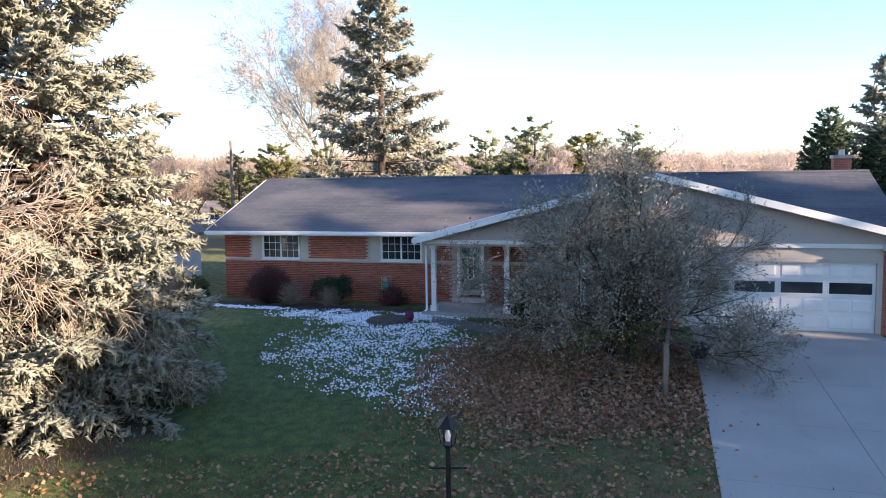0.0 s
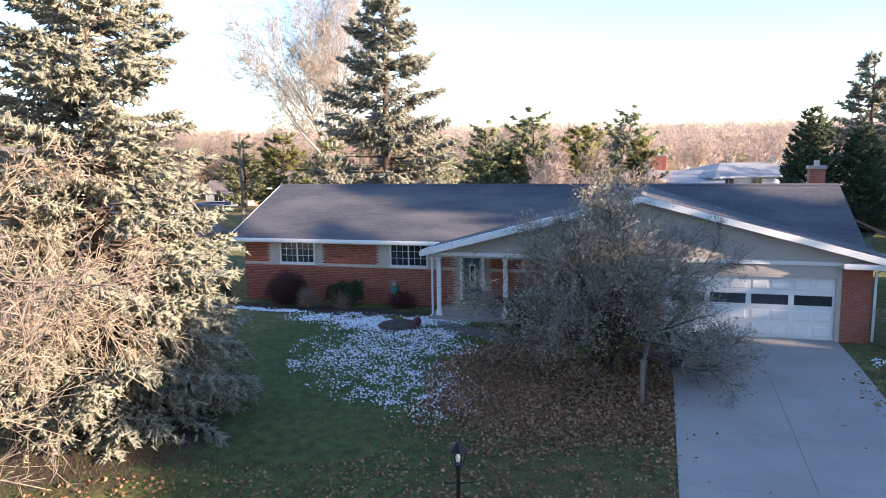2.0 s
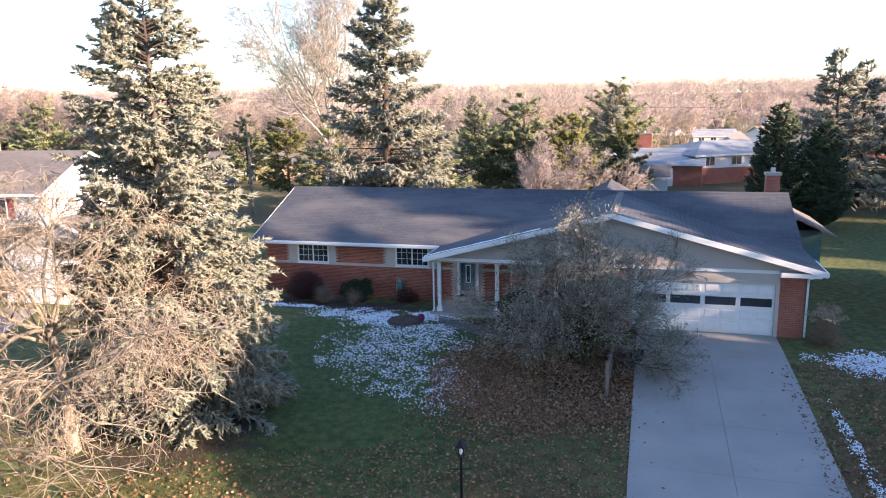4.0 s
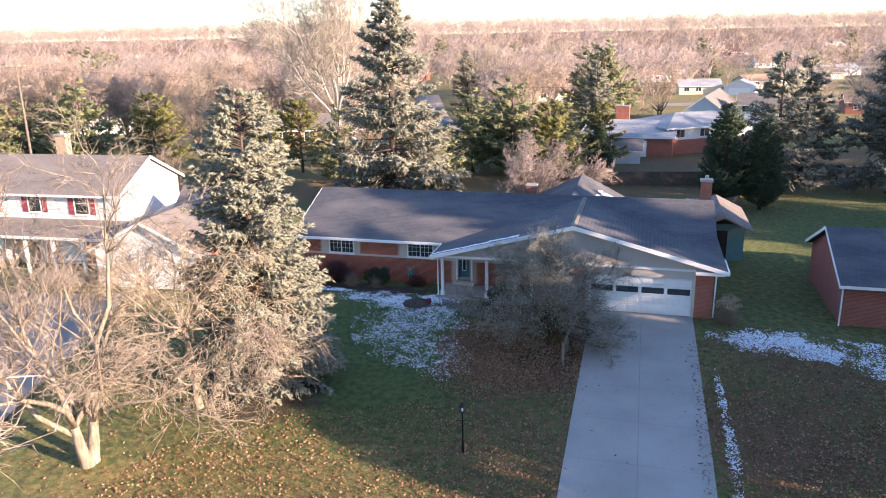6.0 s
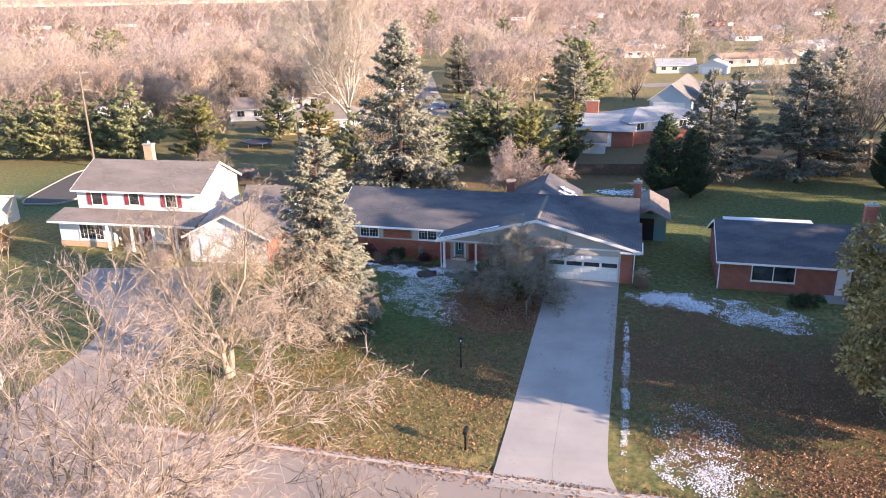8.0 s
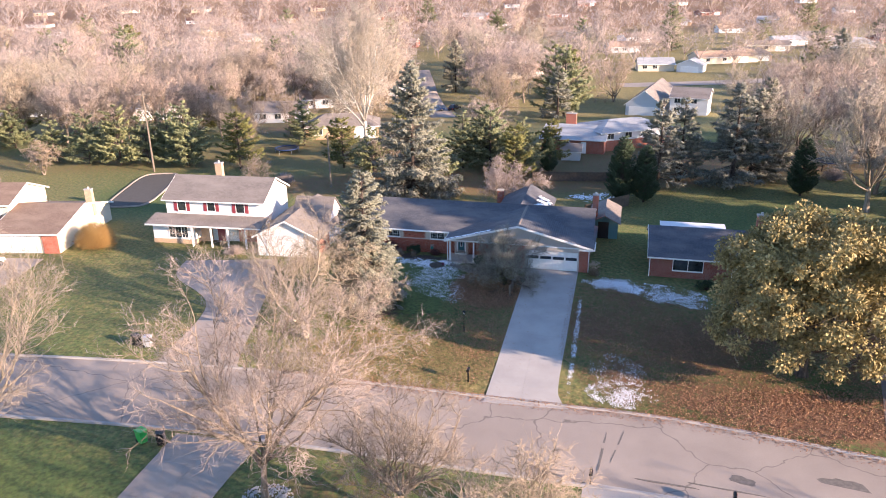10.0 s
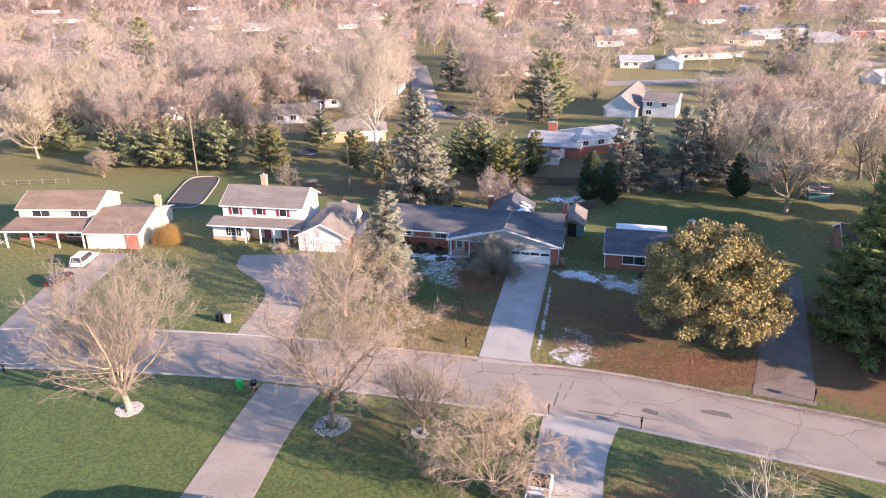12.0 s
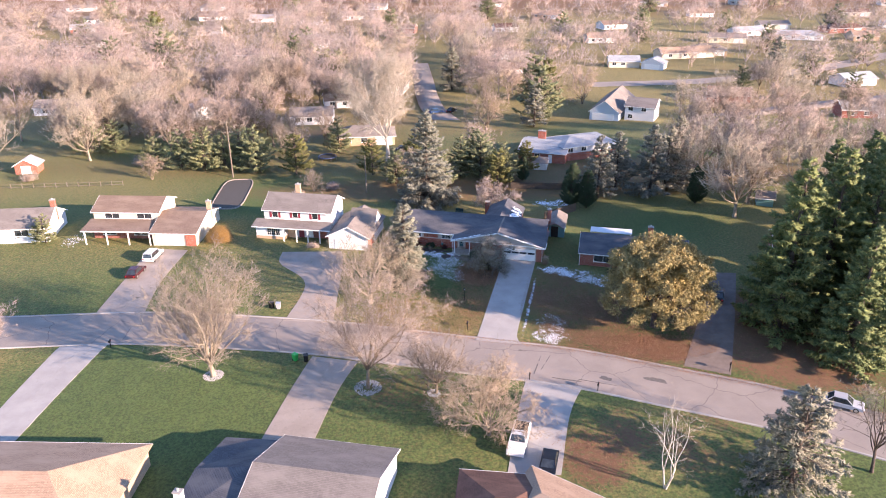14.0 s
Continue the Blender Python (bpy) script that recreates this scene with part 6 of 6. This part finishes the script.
# gas meter, air conditioner, wreath
gm = thing("gas_meter", hp(-3.05, -0.12, 0.2), "small teal and grey utility meter on the brick wall", "meter")
part("box", Geo().box(-0.14, 0.14, -0.1, 0.1, 0.35, 0.62), M["gasgreen"], gm)
part("pipe", Geo().tube([(-0.2, 0, 0.0), (-0.2, 0, 0.9), (0.2, 0, 0.9), (0.2, 0, 0.5)], [0.022] * 4, 6), M["steel"], gm)
part("dial", Geo().tube([(0, -0.1, 0.78), (0, -0.14, 0.78)], [0.1, 0.1], 12), M["steel"], gm)
ac = thing("air_conditioner", pose(-15.0, 40.6, 0.0, 0, 0, -12), "dark grey air conditioner unit by the white garage", "air conditioner")
part("case", Geo().box(-0.45, 0.45, -0.45, 0.45, 0.0, 0.95), M["carblack"], ac)
part("grille", Geo().tube([(0, 0, 0.95), (0, 0, 0.99)], [0.38, 0.36], 16), M["steel"], ac)
mb = thing("mulch_mound", pose(-2.4, 25.9, hz(-2.4, 25.9)), "low dark mulch mound with a magenta ball", "mulch")
part("mound", Geo().tube([(0, 0, -0.05), (0, 0, 0.1), (0, 0, 0.17)], [1.0, 0.75, 0.1], 16), M["barkdark"], mb)
part("ball", Geo().tube([(0.72, -0.1, 0.05), (0.72, -0.1, 0.15), (0.72, -0.1, 0.3), (0.72, -0.1, 0.37)], [0.1, 0.17, 0.15, 0.05], 12), M["purple"], mb, "magenta plastic ball")

# front path, split-rail fence, bucket
drive("path_front", [(-0.9, 26.6), (2.2, 24.0), (4.6, 22.5), (7.0, 22.1)], [(-0.9, 25.4), (1.9, 22.9), (4.4, 21.4), (6.7, 21.0)], "narrow dark concrete path from the drive to the porch", 8, 1, "patch")
rf2 = thing("rail_fence", Matrix.Identity(4), "short weathered split-rail fence beside the driveway", "fence")
pts = [(4.95, 17.2), (6.2, 21.3)]
for x, y in pts:
    z = hz(x, y)
    part("fence_post", Geo().box(x - 0.055, x + 0.055, y - 0.055, y + 0.055, z - 0.3, z + 1.22).box(x - 0.075, x + 0.075, y - 0.075, y + 0.075, z + 1.22, z + 1.26), M["wood"], rf2)
for zz in (0.45, 0.95):
    a, b = [Vector((x, y, hz(x, y) + zz)) for x, y in pts]
    part("fence_rail", Geo().tube([a, a.lerp(b, 0.5) + Vector((0, 0, -0.03)), b], [0.05, 0.06, 0.045], 6), M["wood"], rf2)
bk = thing("plant_tub", pose(6.75, 20.3, hz(6.75, 20.3)), "dark green plastic tub beside the fence", "tub")
part("tub", Geo().tube([(0, 0, 0), (0, 0, 0.34), (0, 0, 0.36), (0, 0, 0.4)], [0.2, 0.3, 0.34, 0.34], 14), M["darkgreen"], bk)
part("soil", Geo().tube([(0, 0, 0.401), (0, 0, 0.42)], [0.28, 0.2], 12), M["barkdark"], bk)


def bin_(x, y, mat, label):
    root = thing("wheeled_bin", pose(x, y, hz(x, y), 0, 0, x * 31 % 90), label, "bin")
    part("body", Geo().add([(-0.24, -0.28, 0.05), (0.24, -0.28, 0.05), (0.24, 0.28, 0.05), (-0.24, 0.28, 0.05), (-0.3, -0.36, 1.0), (0.3, -0.36, 1.0), (0.3, 0.36, 1.0), (-0.3, 0.36, 1.0)],
                           [(0, 3, 2, 1), (4, 5, 6, 7), (0, 1, 5, 4), (1, 2, 6, 5), (2, 3, 7, 6), (3, 0, 4, 7)]), M[mat], root)
    part("lid", Geo().box(-0.32, 0.32, -0.38, 0.38, 1.002, 1.07), M[mat], root)
    for s in (-1, 1):
        part("wheel", Geo().tube([(s * 0.22, 0.3, 0.12), (s * 0.28, 0.3, 0.12)], [0.12, 0.12], 10), M["rubber"], root)


bin_(-30.3, 9.4, "black", "black wheeled bin at the kerb")
bin_(-29.2, 9.1, "carsilver", "pale grey bin at the kerb")
bin_(-24.4, -6.0, "green", "bright green bin at the kerb")
bin_(-22.9, -6.3, "black", "black bin beside the south driveway")

# ---- back yards ----
def fence(name, a, b, tall, mat, label, step=2.4, boards=False, gap=0.16):
    root = thing(name, Matrix.Identity(4), label, "fence")
    a, b = Vector((*a, 0)), Vector((*b, 0))
    n = max(1, int((b - a).length / step))
    d = (b - a).normalized()
    for i in range(n + 1):
        p = a.lerp(b, i / n)
        z = hz(p.x, p.y)
        part("fence_post", Geo().box(p.x - 0.06, p.x + 0.06, p.y - 0.06, p.y + 0.06, z - 0.3, z + tall), M[mat], root)
        if i < n:
            q = a.lerp(b, (i + 1) / n)
            for f in (0.25, 0.8):
                part("fence_rail", Geo().tube([(p.x, p.y, z + tall * f), (q.x, q.y, hz(q.x, q.y) + tall * f)], [0.045, 0.045], 4), M[mat], root)
            if boards:
                s = d.cross(Vector((0, 0, 1)))
                g = Geo()
                c0, c1 = p + s * 0.06, q + s * 0.06
                g.add([(c0.x, c0.y, z), (c1.x, c1.y, z), (c1.x, c1.y, z + tall), (c0.x, c0.y, z + tall), (c0.x + s.x * .03, c0.y + s.y * .03, z), (c1.x + s.x * .03, c1.y + s.y * .03, z), (c1.x + s.x * .03, c1.y + s.y * .03, z + tall), (c0.x + s.x * .03, c0.y + s.y * .03, z + tall)],
                      [(0, 3, 2, 1), (4, 5, 6, 7), (0, 1, 5, 4), (1, 2, 6, 5), (2, 3, 7, 6), (3, 0, 4, 7)])
                part("fence_panel", g, M[mat], root)


fence("board_fence", (13.5, 61.5), (30.5, 59.5), 1.5, "fence", "dark weathered board fence behind the house", boards=True)
fence("rail_fence", (31, 60), (66, 64), 1.1, "fence", "dark post and rail fence in the back yard")
fence("white_fence", (-101, 67.5), (-74, 68.5), 1.2, "wood", "pale post and rail fence in the back yard", boards=False)
fence("garden_fence", (17.9, 42.5), (25, 47), 1.7, "fence", "dark fence beside the rear addition", boards=True)
# dark covered pool between the back yards
pool = thing("covered_pool", pose(-47.6, 61.3, hz(-47.6, 61.3) + 0.02, 0, 0, 2), "dark covered swimming pool with a pale rim", "pool")
ring = [(3.2 * math.copysign(abs(math.cos(a)) ** 0.45, math.cos(a)), 9.4 * math.copysign(abs(math.sin(a)) ** 0.45, math.sin(a))) for a in np.linspace(0, 2 * math.pi, 32, endpoint=False)]
part("cover", Geo().slab(ring, "z", -0.2, 0.1), M["tar"], pool)
g = Geo()
for (x0, y0), (x1, y1) in zip(ring, ring[1:] + ring[:1]):
    g.tube([(x0 * 1.03, y0 * 1.03, 0.12), (x1 * 1.03, y1 * 1.03, 0.12)], [0.14, 0.14], 4)
part("rim", g, M["oldconcrete"], pool, "pale pool rim")


def trampoline(x, y, r):
    root = thing("trampoline", pose(x, y, hz(x, y)), "round trampoline with a blue rim", "trampoline")
    part("mat", Geo().tube([(0, 0, 0.8), (0, 0, 0.84)], [r * 0.86, r * 0.86], 20), M["rubber"], root)
    pts = [(r * math.cos(a), r * math.sin(a), 0.84) for a in np.linspace(0, 2 * math.pi, 21)]
    g = Geo()
    for a, b in zip(pts, pts[1:]):
        g.tube([a, b], [0.13, 0.13], 5)
    part("rim", g, M["blue"], root, "blue padded rim")
    for i in range(6):
        a = math.pi / 3 * i
        part("leg", Geo().tube([(r * math.cos(a), r * math.sin(a), 0), (r * math.cos(a), r * math.sin(a), 0.8)], [0.04, 0.04]), M["steel"], root)


trampoline(-29.6, 86, 2.2)
trampoline(64, 67, 2.0)
sh = simple_house("red_shed", pose(-102.5, 78, 0, 0, 0, 5), 5, 4, 2.2, 3.6, "brickfar", "rooflight", "small red shed with white trim", axis="y")
part("shed_door", Geo().box(1.4, 3.6, -0.06, -0.004, 0, 2.0), M["white"], sh)
simple_house("blue_shed", pose(63, 48, 0, 0, 0, -20), 3.2, 3, 2.0, 2.9, "teal", "roofgrey", "small blue-grey shed in the back yard")
bx = thing("garden_bench", pose(1.2, 46.8, 0.0, 0, 0, -15), "green garden bench behind the house", "bench")
part("seat", Geo().box(-0.8, 0.8, -0.25, 0.25, 0.42, 0.48), M["darkgreen"], bx)
part("backrest", Geo().box(-0.8, 0.8, 0.22, 0.27, 0.5, 1.0), M["darkgreen"], bx)
for sx in (-0.7, 0.7):
    part("leg", Geo().box(sx - 0.04, sx + 0.04, -0.2, 0.2, 0, 0.42), M["darkgreen"], bx)
og = thing("outdoor_fireplace", pose(6.6, 43.6, 0, 0, 0, -15), "small red brick outdoor chimney in the back yard", "fireplace")
part("stack", Geo().box(-0.4, 0.4, -0.35, 0.35, -0.2, 3.6), M["brickfar"], og)
part("cap", Geo().box(-0.46, 0.46, -0.41, 0.41, 3.6, 3.75), M["concrete"], og)


def pole(x, y, tall, arm=True):
    root = thing("utility_pole", pose(x, y, hz(x, y), 0, 0, 8), "weathered wooden utility pole with cross arms", "pole")
    part("post", Geo().tube([(0, 0, -0.3), (0, 0, tall)], [0.17, 0.11], 8), M["wood"], root)
    if arm:
        for z in (tall - 0.5, tall - 2.8):
            part("cross_arm", Geo().box(-1.2, 1.2, -0.06, 0.06, z, z + 0.13), M["wood"], root)
            for i in (-1.05, -0.4, 0.4, 1.05):
                part("insulator", Geo().tube([(i, 0, z + 0.13), (i, 0, z + 0.3)], [0.05, 0.03], 6), M["steel"], root)


pole(-50.2, 73, 13.5)
pole(-18.4, 60.5, 8.5, False)
pole(-104, 72, 13)
wl = thing("power_line", Matrix.Identity(4), "thin dark power lines behind the houses", "cable")
for za, off in ((13.0, -1), (13.0, 1), (10.5, 0)):
    for a, b in (((-104, 72), (-50.2, 73)), ((-50.2, 73), (30, 76))):
        pts = []
        for i in range(13):
            t = i / 12
            pts.append((a[0] + (b[0] - a[0]) * t + off * 0.2, a[1] + (b[1] - a[1]) * t, za - (0 if b[0] < 0 else 4 * t) - 3.0 * t * (1 - t)))
        part("cable", Geo().tube(pts, [0.006] * 13, 4), M["black"], wl)

# ---- snow left in the shade ----
def snow(cx, cy, rx, ry, turn, n, size, seed, edge=1.0):
    r = np.random.default_rng(seed)
    c, s = math.cos(radians(turn)), math.sin(radians(turn))
    vs, fs = [], []
    while n > 0:
        a, d = r.uniform(0, 6.283), math.sqrt(r.random()) * edge
        lx, ly = rx * d * math.cos(a), ry * d * math.sin(a)
        x, y = cx + lx * c - ly * s, cy + lx * s + ly * c
        if noise.noise((x * 0.55, y * 0.55, seed)) + 0.6 * noise.noise((x * 1.7, y * 1.7, 3)) + r.normal(0, 0.3) < (d - 0.5) * 0.9:
            n -= 0.15
            continue
        n -= 1
        z = hz(x, y) + 0.035
        k = 7
        sz = size * r.uniform(0.35, 1.25)
        i = len(vs)
        al = r.uniform(0, 3.14)
        vs.append((x, y, z + 0.025))
        for j in range(k):
            b = 2 * math.pi * j / k
            q = sz * r.uniform(0.45, 1.15)
            px, py = q * 1.35 * math.cos(b), q * 0.7 * math.sin(b)
            vs.append((x + px * math.cos(al) - py * math.sin(al), y + px * math.sin(al) + py * math.cos(al), z - 0.012))
        fs += [(i, i + 1 + j, i + 1 + (j + 1) % k) for j in range(k)]
    return np.array(vs), np.array(fs)


snow_sets = [snow(-2.7, 22.6, 3.3, 5.2, 8, 5200, 0.036, 1), snow(-3.6, 26.8, 4.2, 1.3, -15, 2600, 0.042, 2), snow(-9.3, 29.3, 3.4, 0.35, -15, 600, 0.06, 3), snow(-0.9, 18.2, 1.6, 2.2, 0, 700, 0.033, 4), snow(-1.6, 27.0, 0.9, 0.6, -15, 160, 0.09, 15),
             snow(16.6, 18.9, 4.0, 1.8, -20, 5200, 0.042, 5), snow(21.4, 15.9, 4.4, 2.3, -34, 4600, 0.038, 6), snow(9.75, 7.3, 0.28, 9.5, -14.5, 1500, 0.038, 7), snow(11.8, -1.3, 2.9, 2.0, -15, 3000, 0.044, 8), snow(12.4, 2.2, 2.4, 3.2, 0, 1100, 0.036, 9),
             snow(21.5, 51.5, 4.5, 2.6, 0, 700, 0.15, 10), snow(-72, 37.5, 2.2, 4.0, 0, 120, 0.15, 11)]
tagged(part("snow_patches", merged(*snow_sets), M["snow"], smooth=True), "thin scattered patches of old snow on shaded grass", "snow", kind="stuff")
# snow along the roof edge over the porch and on the rear slope
rs = thing("roof_snow", HOUSE, "thin leftover snow along the porch roof edge", "snow", kind="stuff")
r = random.Random(8)
g = Geo()
for i in range(46):
    u = -0.6 + i * 0.11 + r.uniform(-0.03, 0.03)
    w = r.uniform(0.08, 0.2)
    zc = 2.945 + (u + 0.75) * 0.2614
    v0 = -3.2 + r.uniform(0, 0.08) + (0.0 if i < 30 else 0.1)
    g.add([(u - w, v0, zc - w * 0.26 + 0.004), (u + w, v0, zc + w * 0.26 + 0.004), (u + w, v0 + r.uniform(0.08, 0.28), zc + w * 0.26 + 0.02), (u - w, v0 + r.uniform(0.08, 0.28), zc - w * 0.26 + 0.02)], [(0, 1, 2, 3)])
for i in range(60):
    u = 8.0 + r.uniform(0, 1.6)
    v = r.uniform(8, 13.5)
    zc = 4.66 - (u - 6.45) * 0.5217
    w = r.uniform(0.1, 0.3)
    g.add([(u - w, v - w, zc + w * 0.52 + 0.02), (u + w, v - w * 0.6, zc - w * 0.52 + 0.02), (u + w * 0.8, v + w, zc - w * 0.42 + 0.02), (u - w * 0.7, v + w, zc + w * 0.37 + 0.02)], [(0, 1, 2, 3)])
part("snow_cover", g, M["snow"], rs)


# ---- fallen leaves and grass blades ----
def scatter(n, regions, seed, lo, hi):
    """Points on the ground inside ellipses (x, y, rx, ry, weight)."""
    r = np.random.default_rng(seed)
    w = np.array([q[4] for q in regions], float)
    k = r.choice(len(regions), n, p=w / w.sum())
    q = np.array([p[:4] for p in regions])[k]
    a, d = r.uniform(0, 6.283, n), np.sqrt(r.random(n))
    x, y = q[:, 0] + q[:, 2] * d * np.cos(a), q[:, 1] + q[:, 3] * d * np.sin(a)
    ok = road_dist(x, y) > 4.95
    t = np.clip((24.2 - y) / 25.9, 0, 1)
    left = 7.75 - 7.1 * t
    on_drive = (x > left) & (x < left + 5.3) & (y < 24) & (y > -3)
    ok &= ~on_drive | (r.random(n) < 0.02)
    x, y = x[ok], y[ok]
    return np.stack([x, y, height(x, y) + r.uniform(lo, hi, len(x))], 1), r


P, r = scatter(25000, [(3.2, 19.2, 4.3, 4.7, 9), (2.2, 12, 5, 8, 3.4), (-4, 7, 10, 7, 8.0), (1.2, 16.5, 2.5, 2.5, 1.2), (5.0, 16.5, 1.6, 5, 1.2)], 21, 0.035, 0.07)
D = np.stack([*r.normal(0, 1, (2, len(P))), r.normal(0, 0.25, len(P))], 1)
near = blades(P, D, r.uniform(0.07, 0.14, len(P)), r.uniform(0.05, 0.10, len(P)))
P, r = scatter(42000, [(24, 4, 13, 9, 4.5), (24, -5, 11, 3.6, 4), (14, 8, 6, 12, 4), (43, 0, 11, 10, 1.5), (12, -27, 4.5, 6, 1), (-20, 12, 8, 7, 0.5)], 22, 0.03, 0.06)
D = np.stack([*r.normal(0, 1, (2, len(P))), r.normal(0, 0.25, len(P))], 1)
far = blades(P, D, r.uniform(0.08, 0.15, len(P)), r.uniform(0.05, 0.11, len(P)))
n = 9000
r = np.random.default_rng(24)
verge = offset_line(LINE, 1.0) - LINE
i = r.integers(np.searchsorted(LINE[:, 0], -18), np.searchsorted(LINE[:, 0], 48), n)
d = 4.55 + 0.45 * np.abs(r.normal(0, 1, n)) * np.where(r.random(n) < 0.6, 1, -1)
P = LINE[i] + (LINE[np.minimum(i + 1, len(LINE) - 1)] - LINE[i]) * r.random((n, 1)) + verge[i] * d[:, None]
z = np.where(d < 4.55, -0.805, np.where(d < 4.85, -0.685, height(P[:, 0], P[:, 1]) + 0.04))
D = np.stack([*r.normal(0, 1, (2, n)), r.normal(0, 0.2, n)], 1)
kerbside = blades(np.stack([P[:, 0], P[:, 1], z], 1), D, r.uniform(0.08, 0.15, n), r.uniform(0.05, 0.11, n))
tagged(part("fallen_leaf_cover", merged(near, far, kerbside), M["leaf"]), "brown fallen leaves scattered over lawn and mulch", "leaves", kind="stuff")
P, r = scatter(110000, [(-2.5, 15, 10.5, 12.5, 5), (-6, 5, 11, 5, 2), (17, 6, 9, 12, 5)], 23, -0.01, 0.01)
D = np.stack([*r.normal(0, 0.35, (2, len(P))), np.ones(len(P))], 1)
k = Nodes("grass_blades", 0.8)
col = k.ramp(k.island(), (0.0, (0.04, 0.078, 0.016)), (0.55, (0.085, 0.12, 0.028)), (1.0, (0.2, 0.165, 0.06)))
gob = part("grass_cover", spikes(P, D, r.uniform(0.05, 0.12, len(P)), 0.009), k.done(col))
tagged(gob, "short winter grass blades on the front lawn", "grass", kind="stuff")

# ---- bricks of the front wall ----
BL, BH, BJ = 0.205, 0.063, 0.012
shape = {}


def brick_mesh(length):
    key = round(length, 3)
    if key not in shape:
        me = bpy.data.meshes.new("brick")
        b = 0.004
        me.from_pydata([(0, 0.014, 0), (key, 0.014, 0), (key, 0.014, BH), (0, 0.014, BH), (b, -0.006, b), (key - b, -0.006, b), (key - b, -0.006, BH - b), (b, -0.006, BH - b)], [],
                       [(4, 5, 6, 7), (0, 1, 5, 4), (1, 2, 6, 5), (2, 3, 7, 6), (3, 0, 4, 7)])
        me.materials.append(M["brick"])
        shape[key] = me
    return shape[key]


stops = [(a, b, 1.66, 2.9) for a, b in PANELS] + [(-0.2, 1.16, 0.0, 2.55), (-10.7, 8.4, 1.655, 1.755)]
rest_v, rest_f, picked = [], [], 0
rows_n = int(3.0 / (BH + BJ))
rb_ = random.Random(3)
for row in range(rows_n):
    z = -0.25 + row * (BH + BJ)
    u = -10.6 - (0.1 if row % 2 else 0.0)
    while u < 7.6:
        a, b = max(u, -10.6), min(u + BL, 7.6)
        u += BL + BJ
        if b - a < 0.03 or any(a < h[1] and b > h[0] and z < h[3] and z + BH > h[2] for h in stops):
            continue
        me = brick_mesh(b - a)
        dv = rb_.uniform(-0.003, 0.002)
        if -6.5 < a < -3.0 and 0.55 < z < 1.7 and picked < 300 and b - a > 0.19:
            picked += 1
            ob = new("brick", me)
            ob.parent, ob.location = wall_main, (a, dv, z)
        else:
            n = len(rest_v)
            rest_v += [(v.co.x + a, v.co.y + dv, v.co.z + z) for v in me.vertices]
            rest_f += [tuple(i + n for i in p.vertices) for p in me.polygons]
tagged(part("brickwork_rest", (rest_v, rest_f), M["brick"], wall_main, "red bricks in running bond"), kind="stuff")
